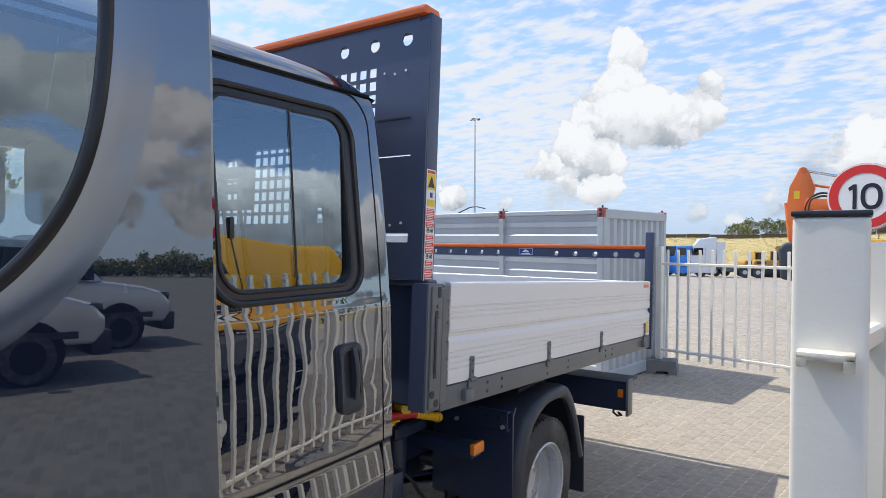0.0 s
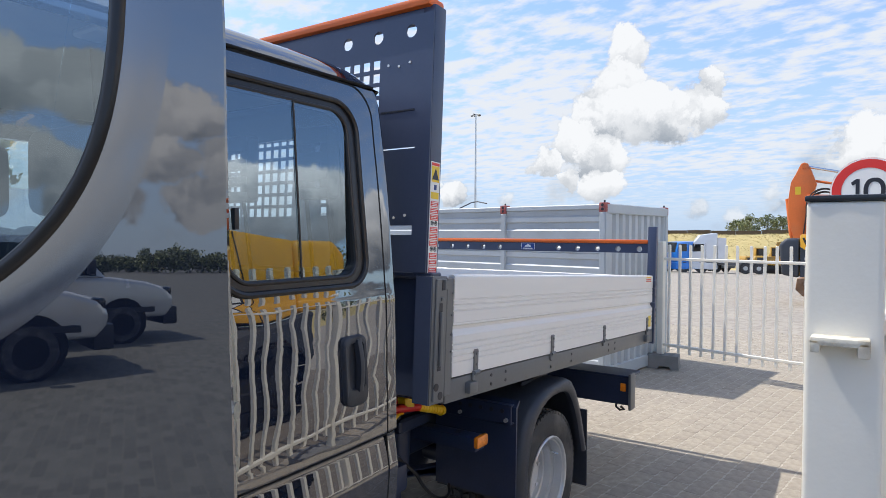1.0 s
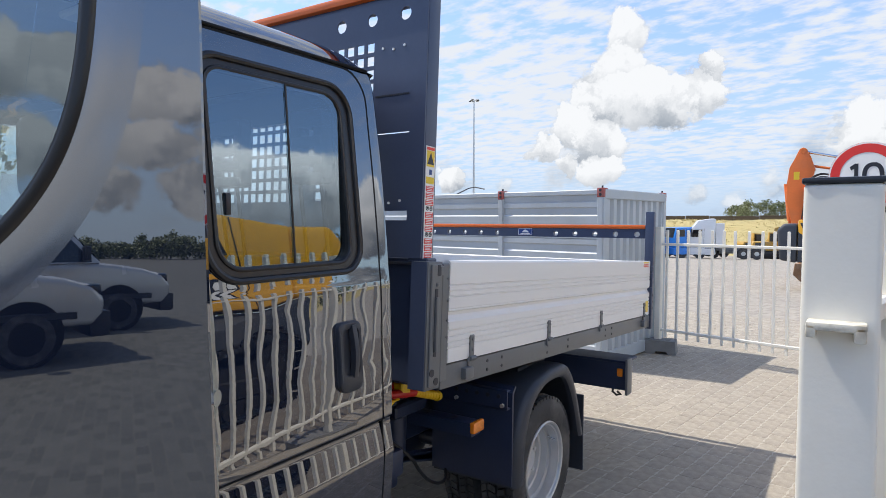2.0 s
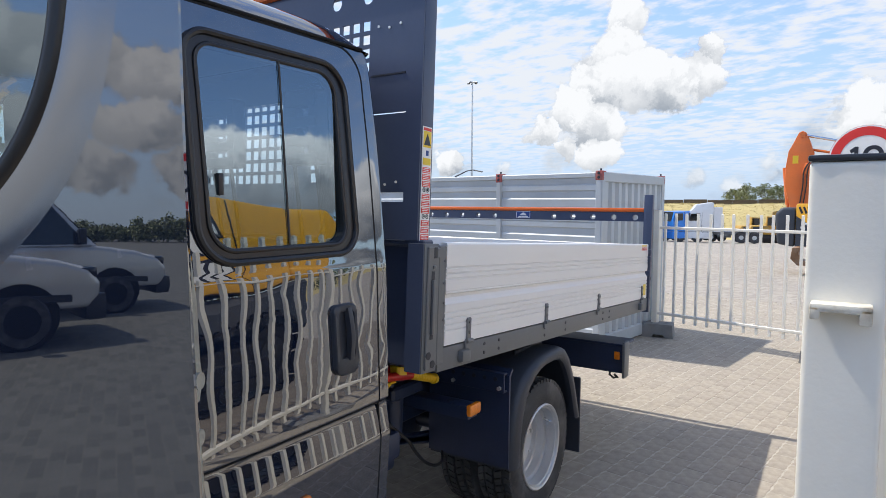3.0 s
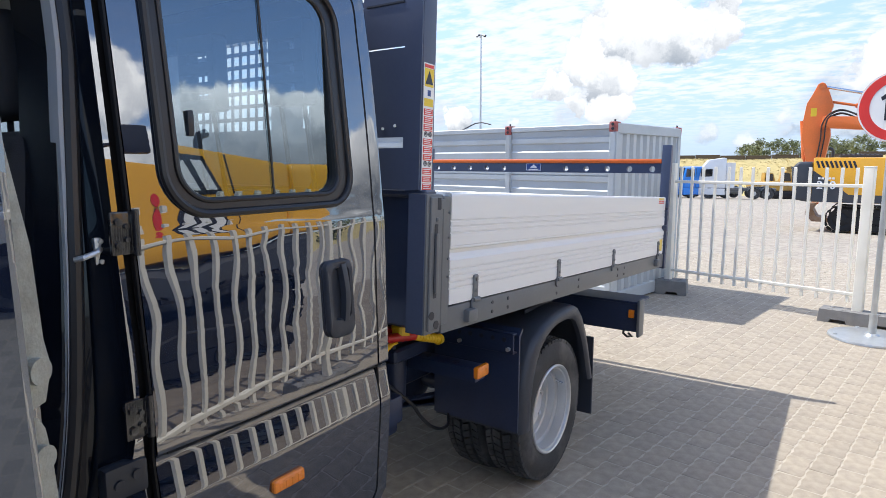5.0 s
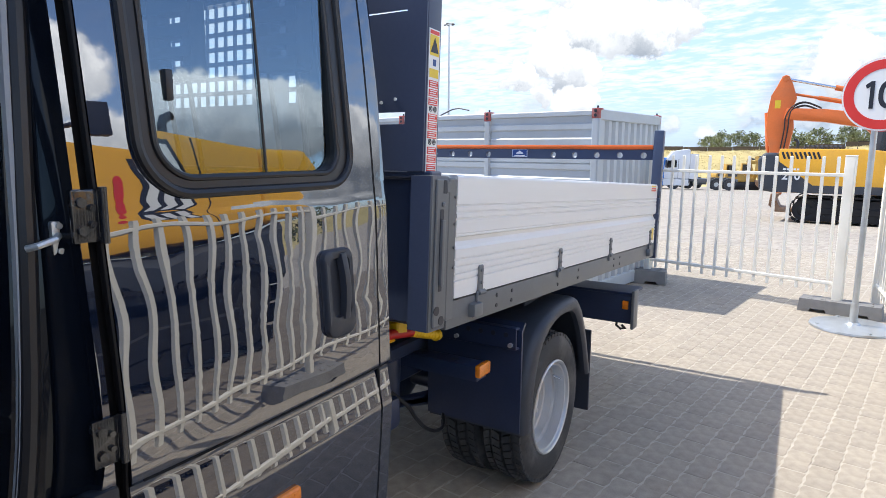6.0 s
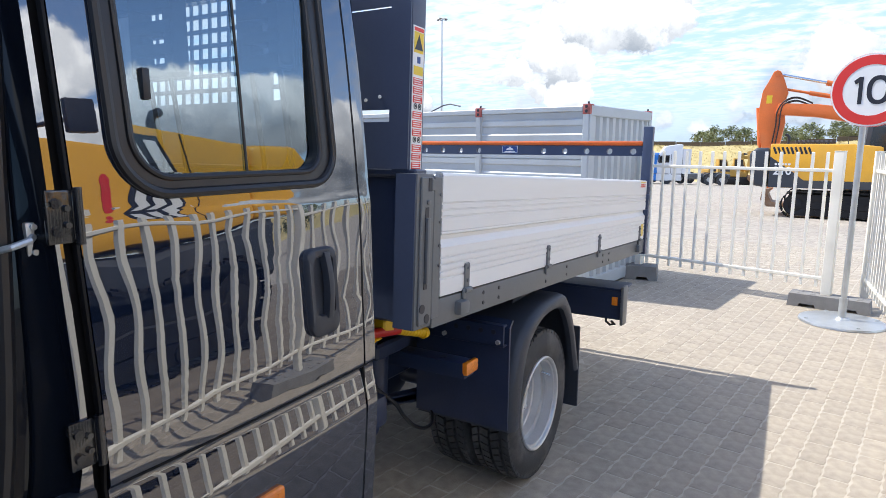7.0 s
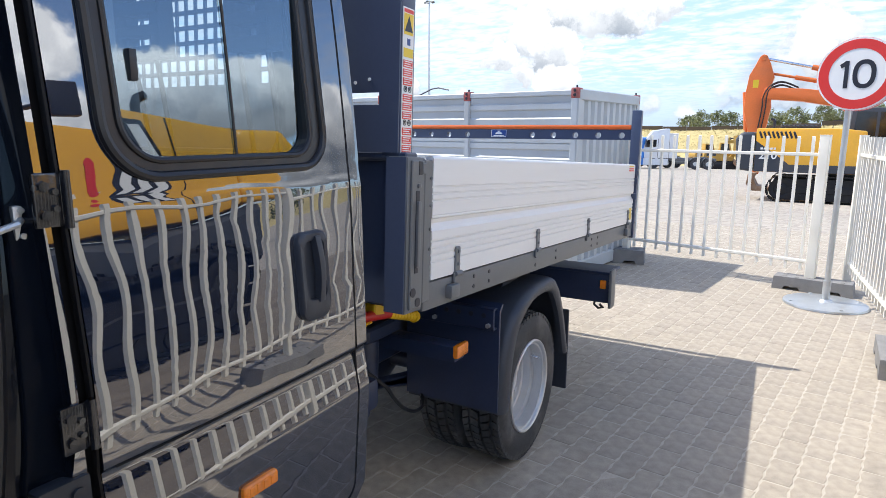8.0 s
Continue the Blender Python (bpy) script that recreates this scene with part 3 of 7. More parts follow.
def lettering(name, text, size, material, parent, m, label="", depth=0.002):
    cu = bpy.data.curves.new(name, "FONT")
    cu.body, cu.size, cu.align_x, cu.align_y, cu.extrude = text, size, "CENTER", "CENTER", depth
    cu.offset = size * 0.018
    tmp = bpy.data.objects.new(name, cu)
    scene.collection.objects.link(tmp)
    dg = bpy.context.evaluated_depsgraph_get()
    me = bpy.data.meshes.new_from_object(tmp.evaluated_get(dg))
    bpy.data.objects.remove(tmp)
    me.materials.clear()
    me.materials.append(material)
    ob = new(name, me)
    ob.parent = parent
    ob.matrix_basis = m
    if label:
        ob["label"] = label
    return ob


# ---- ground ----
def ground_z(x, y):
    """Level by the truck, falling gently away across the yard, with a bank at the far side."""
    z = 0.0
    if y > 9:
        z = -0.035 * (min(y, 84) - 9)
    if y > 84:
        t = min(1.0, (y - 84) / 12)
        z += (4.5 + 0.5 * math.sin(x * 0.05 + 1) + 0.3 * math.sin(x * 0.13)) * t * t * (3 - 2 * t)
        z += 0.22 * noise.noise((x * 0.12, y * 0.12, 0.0)) * t
    return z


def build_ground():
    ys = [-2500, -600, -200, -90, -40, -20, -10, 0, 5, 9, 12, 18, 26, 36, 48, 60, 72, 80, 84] + [84 + i * 0.75 for i in range(1, 17)] + [100, 110, 140, 200, 500, 2500]
    xs = [-2500, -800, -300] + [-160 + i * 4 for i in range(65)] + [200, 400, 900, 2500]
    bm = bmesh.new()
    grid = [[bm.verts.new((x, y, ground_z(x, y) - 0.012)) for x in xs] for y in ys]
    for j in range(len(ys) - 1):
        for i in range(len(xs) - 1):
            f = bm.faces.new((grid[j][i], grid[j][i + 1], grid[j + 1][i + 1], grid[j + 1][i]))
            f.material_index = 1 if ys[j] >= 83.9 else 0
    g = finish("ground", bm, [M["ground"], M["bank"]], smooth=60)
    tagged(g, "worn sandy block paving of a large yard", "ground", kind="structure")
    return g


ground = build_ground()

# ---- the tipper truck ----
XC = -2.575            # the truck's middle
HINGE = Vector((XC, 4.45, 0.80))
TILT = 3.0             # the tipping body stands partly raised
BODY_AT = Vector((-2.6698, 4.634, 0.7669))   # its hinge
BODY_SIZE = 1.045
truck = thing("tipper_truck", "black crew-cab tipper truck with aluminium dropsides, front door standing open", "truck", pose(XC, 1.5, 0))
ORG = Vector((XC, 1.5, 0))


def tpart(name, bm, material, label="", parent=None, smooth=35):
    return part(name, bm, material, parent or truck, label, smooth, off=ORG)


_pz = [0.30, 0.42, 0.50, 0.62, 0.72, 0.774, 0.778, 0.782, 0.83, 0.889, 0.8915, 0.8975, 0.8995, 0.91, 1.376, 1.386, 1.397, 1.407, 1.42, 1.60, 1.80, 1.98, 2.05, 2.09, 2.13, 2.17]
_px = [-1.722, -1.702, -1.694, -1.685, -1.6768, -1.6738, -1.6735, -1.6740, -1.6814, -1.6908, -1.6908, -1.6815, -1.6802, -1.680, -1.719, -1.7201, -1.7214, -1.7226, -1.724, -1.7400, -1.7590, -1.779, -1.7875, -1.793, -1.799, -1.806]
_tz = np.arange(0.30, 2.17, 0.002)
_k = np.exp(-0.5 * (np.arange(-10, 11) / 1.6) ** 2)
_raw = np.interp(_tz, _pz, _px)
# the door's flank: upright low down, leaning in more and more up to the belt
_lean = np.tan(np.radians(np.interp(_tz, [0.91, 0.97, 1.0, 1.05, 1.10, 1.15, 1.20, 1.25, 1.29, 1.33, 1.36, 1.376], [0.8, 0.8, 1.3, 3.0, 4.4, 5.0, 5.3, 5.6, 5.5, 5.4, 5.8, 7.5])))
_flank = (_tz >= 0.91) & (_tz <= 1.376)
_raw[_flank] = -1.680 - np.cumsum(_lean[_flank]) * 0.002
_step = _raw[_flank][-1] + 1.719 - 0.0008
_raw[_tz > 1.376] += _step * np.interp(_tz[_tz > 1.376], [1.376, 1.45, 2.10], [1.0, 1.0, 0.0])
_tx = np.convolve(np.pad(_raw, 10, mode="edge"), _k / _k.sum(), mode="valid")


def side_x(y, z):
    x = float(np.interp(z, _tz, _tx))
    x -= 0.007 * ((y - 1.45) / 0.45) ** 2 if y > 1.0 else 0.0087 + 0.004 * max(0.0, -y)
    if y > 1.3:
        # the lower flank draws in a little towards the cab's back
        x -= 0.010 * float(np.interp(z, [1.10, 1.35], [1.0, 0.0])) * (y - 1.3) / 0.6
    if y > 1.915:
        x -= 2.0 * (y - 1.915) ** 2
    if y > 1.0 and 0.93 < z < 1.38:
        # faint unevenness of the pressed sheet
        x += 0.00030 * math.sin(y * 21.0 + 0.8) * math.sin((z - 0.93) * 29.0) 
    return x


def draw(loop):
    """Leans the hindmost part of an outline forward, more so low down."""
    return [(u - float(np.interp(v, [0.40, 1.00, 1.10, 1.20, 1.35, 1.50, 1.70, 1.90, 2.08], [0.024, 0.026, 0.024, 0.018, 0.012, 0.009, 0.008, 0.012, 0.010])) * float(np.interp(u, [1.60, 1.86], [0.0, 1.0])), v) for u, v in loop]


def left_side(u, v):
    return (side_x(u, v), u, v)


def right_side(u, v):
    return (2 * XC - side_x(-u, v), -u, v)


def split(loop, step=0.08):
    """Adds points along the long straight parts of an outline."""
    out = []
    for (a, b), (c, d) in zip(loop, loop[1:] + loop[:1]):
        n = max(1, int(math.hypot(c - a, d - b) / step))
        out += [(a + (c - a) * k / n, b + (d - b) * k / n) for k in range(n)]
    return out


ZC = [0.46 + 0.03 * i for i in range(10)] + [0.77 + 0.002 * i for i in range(8)] + [0.79 + 0.02 * i for i in range(5)] + [0.888 + 0.0015 * i for i in range(12)] + [0.93 + 0.025 * i for i in range(13)] + [1.26 + 0.01 * i for i in range(18)] + [1.46 + 0.05 * i for i in range(12)] + [2.05, 2.07, 2.09, 2.11, 2.13, 2.15]
YC = [1.2, 1.35, 1.5, 1.65, 1.8, 1.86, 1.88, 1.90, 1.92, 1.94]
ZC_LOW = ZC[::3]
REAR_OPEN = draw(split(rrect(1.092, 1.894, 0.435, 2.078, (0.05, 0.05, 0.11, 0.05))))
REAR_DOOR = draw(split(rrect(1.121, 1.886, 0.445, 2.070, (0.045, 0.045, 0.105, 0.045))))
FOOT_Z = [0.40, 0.44, 0.49, 0.56, 0.64, 0.72, 0.80, 0.88, 0.95, 1.02]
FOOT_Y = [0.594, 0.734, 0.814, 0.894, 0.957, 1.002, 1.036, 1.061, 1.075, 1.080]
FRONT_OPEN = [(0.22, 0.40)] + list(zip(FOOT_Y, FOOT_Z)) + [(1.080, 1.5), (1.080, 1.98), (1.070, 2.03), (1.04, 2.055), (0.98, 2.06), (0.42, 2.06), (0.34, 2.02), (0.10, 1.62), (0.10, 0.50), (0.14, 0.43)]
WIN_OUT = rrect(1.196, 1.782, 1.408, 2.006, (0.105, 0.085, 0.10, 0.075), 10)
WIN_GLASS = rrect(1.238, 1.728, 1.446, 1.966, (0.075, 0.055, 0.07, 0.045), 10)
SIDE = [(-1.32, 0.34), (-0.86, 0.34)] + [(-0.42 - 0.42 * math.cos(t), 0.36 + 0.42 * math.sin(t)) for t in [radians(a) for a in range(5, 180, 14)]] + \
    [(0.04, 0.34), (1.880, 0.42), (1.917, 0.46), (1.915, 1.00), (1.917, 1.10), (1.923, 1.20), (1.929, 1.35), (1.932, 1.50), (1.933, 1.70), (1.930, 1.90), (1.929, 1.97), (1.925, 2.025), (1.912, 2.065), (1.894, 2.086), (0.28, 2.086), (0.10, 2.05), (-0.62, 1.30), (-1.12, 1.14), (-1.34, 0.98), (-1.38, 0.60)]


def build_cab():
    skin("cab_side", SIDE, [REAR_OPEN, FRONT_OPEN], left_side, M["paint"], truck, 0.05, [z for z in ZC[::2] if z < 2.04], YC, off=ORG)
    mirror = lambda loop: [(-u, v) for u, v in reversed(loop)]  # noqa: E731
    fr_win = rrect(0.32, 1.00, 1.44, 1.98, (0.10, 0.08, 0.06, 0.22))
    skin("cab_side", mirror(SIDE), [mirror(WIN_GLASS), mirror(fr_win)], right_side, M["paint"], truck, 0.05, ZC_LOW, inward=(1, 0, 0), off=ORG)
    bm = bmesh.new()
    for loop in (WIN_GLASS, fr_win):
        f = bm.faces.new([bm.verts.new((2 * XC - side_x(u, v) - 0.012, u, v)) for u, v in loop])
    tpart("side_window_glass", bm, M["glass_clear"], "tinted side window glass", smooth=None).visible_shadow = False
    # roof
    bm = bmesh.new()
    prof = [(0.786, 2.080), (0.764, 2.104), (0.738, 2.128), (0.708, 2.150), (0.672, 2.169), (0.628, 2.184), (0.565, 2.196), (0.48, 2.206), (0.25, 2.224), (0.0, 2.23)]
    prof = prof + [(-x, z) for x, z in prof[-2::-1]]
    rows = []
    for y, dz, k in ((0.05, 0.4, 0.99), (0.16, 0.8, 1.0), (0.30, 1.0, 1.0), (0.8, 1.04, 1.0), (1.3, 1.03, 1.0), (1.7, 1.0, 1.0), (1.78, 0.985, 1.0), (1.83, 0.94, 1.0), (1.865, 0.86, 0.999), (1.892, 0.70, 0.998), (1.912, 0.46, 0.996), (1.925, 0.18, 0.994), (1.932, -0.15, 0.990), (1.938, -0.6, 0.985)):
        rows.append([bm.verts.new((XC + x * k, y, 2.080 + (z - 2.080) * dz)) for x, z in prof])
    for a, b in zip(rows, rows[1:]):
        for i in range(len(prof) - 1):
            bm.faces.new((a[i], a[i + 1], b[i + 1], b[i]))
    bmesh.ops.recalc_face_normals(bm, faces=bm.faces)
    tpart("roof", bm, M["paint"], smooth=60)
    # gutter line between side and roof
    for s in (1, -1):
        bm = bmesh.new()
        tube(bm, [(XC + s * (0.782 if y < 1.9 else 0.777), y, 2.084 - max(0, y - 1.90) * 0.1) for y in (0.12, 0.4, 0.8, 1.2, 1.6, 1.80, 1.84, 1.87, 1.89)], 0.006, 8)
        tpart("roof_gutter", bm, M["gap"])
    # rear wall with window opening
    edge = [(-side_x(1.935, z) + 0.008, z) for z in (0.46, 0.8, 1.1, 1.4, 1.6, 1.8, 1.95, 2.05, 2.08)]
    wall = edge + [(-2 * XC - u, z) for u, z in reversed(edge)]
    hole = [(-u, v) for u, v in rrect(-3.16, -1.99, 1.42, 1.94, 0.07)]
    skin("cab_rear_wall", wall, [hole], lambda u, v: (-u, draw([(1.938, v)])[0][0], v), M["paint_in"], truck, 0.04, inward=(0, -1, 0), off=ORG)
    bm = bmesh.new()
    bm.faces.new([bm.verts.new((-u, draw([(1.931, v)])[0][0], v)) for u, v in hole])
    tpart("rear_window_glass", bm, M["glass_rear"], smooth=None).visible_shadow = False
    # nose: bonnet, grille, windscreen, bumper
    bm = bmesh.new()
    line = [(0.10, 2.10), (-0.62, 1.30), (-1.12, 1.14), (-1.34, 0.98), (-1.38, 0.60), (-1.32, 0.34)]
    for k, (a, b) in enumerate(zip(line, line[1:])):
        if k == 0:
            continue
        vs = [bm.verts.new((XC + s * 0.885, y, z)) for s, (y, z) in ((1, a), (-1, a), (-1, b), (1, b))]
        bm.faces.new(vs)
    bmesh.ops.recalc_face_normals(bm, faces=bm.faces)
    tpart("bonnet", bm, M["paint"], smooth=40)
    bm = bmesh.new()
    bm.faces.new([bm.verts.new((XC + s * w, y, z)) for s, w, y, z in ((1, 0.80, 0.09, 2.09), (-1, 0.80, 0.09, 2.09), (-1, 0.87, -0.62, 1.30), (1, 0.87, -0.62, 1.30))])
    tpart("windscreen", bm, M["glass_clear"], smooth=None).visible_shadow = False
    bm = bmesh.new()
    box(bm, (XC - 0.62, -1.42, 0.66), (XC + 0.62, -1.35, 0.92), 0.03, 2)
    for i in range(5):
        box(bm, (XC - 0.56, -1.44, 0.69 + 0.045 * i), (XC + 0.56, -1.41, 0.71 + 0.045 * i), 0.006)
    tpart("grille", bm, M["trim"])
    bm = bmesh.new()
    box(bm, (XC - 0.92, -1.46, 0.34), (XC + 0.92, -1.22, 0.60), 0.06, 3)
    tpart("front_bumper", bm, M["trim"])
    for s in (-1, 1):
        bm = bmesh.new()
        box(bm, (XC + s * 0.74 - 0.13, -1.40, 0.74), (XC + s * 0.74 + 0.13, -1.30, 0.98), 0.04, 2)
        tpart("headlight", bm, M["dark_glass"], "clear headlight unit")
    # cabin inside: floor, roof lining, pillar, seats
    bm = bmesh.new()
    box(bm, (-3.40, -0.55, 0.40), (-1.76, 1.93, 0.56), 0.02)
    box(bm, (-3.36, -0.60, 0.56), (-1.80, -0.10, 1.30), 0.06, 2)
    tpart("cab_floor", bm, M["cabin"])
    bm = bmesh.new()
    box(bm, (-3.33, 0.16, 2.085), (-1.83, 1.90, 2.12), 0.02)
    tpart("headliner", bm, M["lining"], "pale grey roof lining")
    bm = bmesh.new()
    box(bm, (-2.02, 1.0, 2.068), (-1.90, 1.07, 2.088), 0.006)
    tpart("dome_lamp", bm, M["sticker_white"], "small white dome lamp")

    def seat(x0, x1, y, rear, name):
        bm = bmesh.new()
        box(bm, (x0, y - 0.50, 0.62), (x1, y + 0.02, 0.86), 0.06, 3)
        box(bm, (x0 + 0.03, y - 0.46, 0.54), (x1 - 0.03, y - 0.05, 0.64), 0.02)
        cushion = tpart(name, bm, M["seat"], "dark fabric seat")
        bm = bmesh.new()
        m = Matrix.Translation((0, y, 0.80)) @ pose(0, 0, 0, -10) @ Matrix.Translation((0, -y, -0.80))
        box(bm, (x0 + 0.01, y - 0.07, 0.78), (x1 - 0.01, y + 0.06, 1.44 if rear else 1.60), 0.05, 3, m)
        part("seat_back", bm, M["seat"], cushion, smooth=40, off=ORG)
        if not rear:
            bm = bmesh.new()
            cx = max((x0 + x1) / 2, x1 - 0.26)
            box(bm, (cx - 0.14, y + 0.07, 1.62), (cx + 0.14, y + 0.18, 1.86), 0.05, 4)
            for dx in (-0.06, 0.06):
                rod(bm, (cx + dx, y + 0.13, 1.54), (cx + dx, y + 0.13, 1.66), 0.007)
            part("headrest", bm, M["seat"], cushion, smooth=40, off=ORG)
            return
        for cx in (-1.89, -2.32, -2.78, -3.22):
            hw = 0.075 if cx > -2.0 else 0.098
            bm = bmesh.new()
            for dx in (0.02 - hw, hw - 0.02):
                box(bm, (cx + dx - 0.030, y - 0.020, 1.70), (cx + dx + 0.030, y + 0.030, 1.925), 0.020, 3)
            for z0, z1 in ((1.690, 1.730), (1.752, 1.786), (1.810, 1.850), (1.875, 1.935)):
                box(bm, (cx - hw, y - 0.025, z0), (cx + hw, y + 0.035, z1), 0.014, 2)
            for dx in (-0.05, 0.05):
                rod(bm, (cx + dx, y + 0.04, 1.40), (cx + dx, y, 1.71), 0.007)
            part("headrest", bm, M["seat"], cushion, smooth=40, off=ORG)
    seat(-3.36, -1.86, 1.72, True, "rear_bench")
    seat(-2.42, -1.90, 0.93, False, "front_seat")
    seat(-3.34, -2.52, 0.93, False, "front_bench")
    bm = bmesh.new()
    lathe(bm, [(0.012 * math.cos(a), 0.19 + 0.012 * math.sin(a)) for a in [i * math.pi / 4 for i in range(8)]], (0, 0, 0), 32, "z", True)
    for a in (0.3, 2.8, 4.7):
        rod(bm, (0, 0, 0), (0.19 * math.cos(a), 0.19 * math.sin(a), 0), 0.014)
    bmesh.ops.transform(bm, matrix=pose(-2.16, 0.20, 1.22, 35), verts=bm.verts)
    tpart("steering_wheel", bm, M["cabin"])


build_cab()


def build_pillar():
    """The pillar between the doors, seen in the open front doorway, with striker, hinges and seals."""
    bm = bmesh.new()
    xs = lambda z, d: side_x(1.05, z) - d  # noqa: E731
    zz = [0.42 + i * 0.06 for i in range(28)]
    foot = lambda z: float(np.interp(z, FOOT_Z, FOOT_Y)) - 1.080  # noqa: E731
    seal_y = lambda z: float(np.interp(z, [0.40, 0.80, 1.00, 1.15, 1.30, 1.75, 2.05], [0.52, 0.950, 0.982, 1.001, 1.017, 1.058, 1.060]))  # noqa: E731
    rows = []
    for z in zz:
        f, q = 1.080 + foot(z), seal_y(z)
        k = min(f - 0.012, 0.45 * f + 0.55 * q)
        cross = [(f, 0.002), (f - 0.002, 0.006), (f - 0.005, 0.014), (f - 0.010, 0.024), (k, 0.038), (k - 0.004, 0.041), (k - 0.006, 0.048), (min(q, k - 0.008), 0.054), (q - 0.022, 0.060), (q - 0.030, 0.20)]
        rows.append([bm.verts.new((xs(z, d), y, z)) for y, d in cross])
    for a, b in zip(rows, rows[1:]):
        for i in range(9):
            bm.faces.new((a[i], a[i + 1], b[i + 1], b[i]))
    bmesh.ops.recalc_face_normals(bm, faces=bm.faces)
    for f in bm.faces:
        if f.normal.x - f.normal.y < 0:
            f.normal_flip()
    pillar = tpart("door_pillar", bm, M["paint_in"], "gloss black door pillar", smooth=50)
    bm = bmesh.new()
    tube(bm, [(xs(z, 0.050), seal_y(z), z) for z in zz], 0.0165, 10)
    part("door_seal", bm, M["rubber"], pillar, "black rubber door seal", off=ORG)
    # highlight on the pillar's edge drawn as a thin bright tube
    bm = bmesh.new()
    tube(bm, [(xs(z, 0.041), 1.080 + foot(z) - 0.55 * (1.080 + foot(z) - seal_y(z)) + 0.001, z) for z in zz], 0.0011, 6)
    part("flange", bm, M["galv"], pillar, "bright line drawn in for the glint on the pillar's edge", off=ORG)
    # inner trim edge, the light it catches put into its pale colour
    bm = bmesh.new()
    strip = [[bm.verts.new((xs(z, d), seal_y(z) + o * w, z)) for o, d in ((-0.012, 0.044), (-0.016, 0.042), (-0.022, 0.046), (-0.024, 0.08))] for z, w in [(z, float(np.interp(z, [0.5, 1.1, 1.4, 1.6], [0.72, 0.72, 0.8, 1.0]))) for z in zz]]
    for a, b in zip(strip, strip[1:]):
        for i in range(3):
            bm.faces.new((a[i], a[i + 1], b[i + 1], b[i]))
    bmesh.ops.recalc_face_normals(bm, faces=bm.faces)
    part("trim_edge", bm, M["lining"], pillar, "edge of the inner trim, coloured pale for the light it catches", off=ORG)
    bm = bmesh.new()
    box(bm, (-1.760, 1.052, 1.318), (-1.744, 1.074, 1.376), 0.005, 2)
    tube(bm, [(-1.744, 1.062, 1.352), (-1.732, 1.052, 1.348), (-1.731, 1.022, 1.340), (-1.744, 1.012, 1.336)], 0.006, 8)
    for z in (1.326, 1.368):
        rod(bm, (-1.745, 1.063, z), (-1.739, 1.063, z), 0.005)
    part("door_striker", bm, M["galv"], pillar, "zinc-plated door striker", off=ORG)
    for z0, z1, y0 in ((1.338, 1.428, 1.070), (0.955, 1.040, 1.056)):
        bm = bmesh.new()
        x = side_x(1.1, (z0 + z1) / 2)
        box(bm, (x - 0.006, y0, z0), (x + 0.006, y0 + 0.044, z1), 0.004, 2)
        box(bm, (x - 0.012, y0 + 0.040, z0 + 0.003), (x + 0.010, y0 + 0.058, z1 - 0.003), 0.006, 2)
        rod(bm, (x + 0.009, y0 + 0.050, z0 - 0.003), (x + 0.009, y0 + 0.050, z1 + 0.003), 0.008)
        for k in (0.24, 0.76):
            rod(bm, (x + 0.004, y0 + 0.014, z0 + (z1 - z0) * k), (x + 0.013, y0 + 0.014, z0 + (z1 - z0) * k), 0.009, seg=6)
            rod(bm, (x + 0.004, y0 + 0.032, z0 + (z1 - z0) * (k * 0.6 + 0.2)), (x + 0.012, y0 + 0.032, z0 + (z1 - z0) * (k * 0.6 + 0.2)), 0.006, seg=6)
        part("hinge", bm, M["hinge"], pillar, "black bolted door hinge", off=ORG)
    # added strip: the gap's shade put in as a black surface
    bm = bmesh.new()
    gap = [[bm.verts.new((side_x(1.1, z) - d, y, z)) for y, d in ((1.088, 0.008), (1.095, 0.020), (1.117, 0.022), (1.126, 0.014))] for z in [0.46 + 0.06 * i for i in range(27)]]
    for a, b in zip(gap, gap[1:]):
        for i in range(3):
            bm.faces.new((a[i], a[i + 1], b[i + 1], b[i]))
    bmesh.ops.recalc_face_normals(bm, faces=bm.faces)
    part("gap_seal", bm, M["gap"], pillar, "black strip standing in for the dark door gap", off=ORG)
    bm = bmesh.new()
    box(bm, (-1.715, 1.005, 0.838), (-1.678, 1.096, 0.912), 0.010, 2)
    for y in (1.032, 1.070):
        rod(bm, (-1.680, y, 0.878 + (y - 1.05) * 0.3), (-1.672, y, 0.878 + (y - 1.05) * 0.3), 0.011, seg=16)
    part("check_bracket", bm, M["trim"], pillar, off=ORG)
    bm = bmesh.new()
    box(bm, (-2.1, 0.16, 0.36), (-1.72, 1.0, 0.44), 0.02)
    tpart("entry_step", bm, M["tread"], "ribbed metal entry step")


build_pillar()


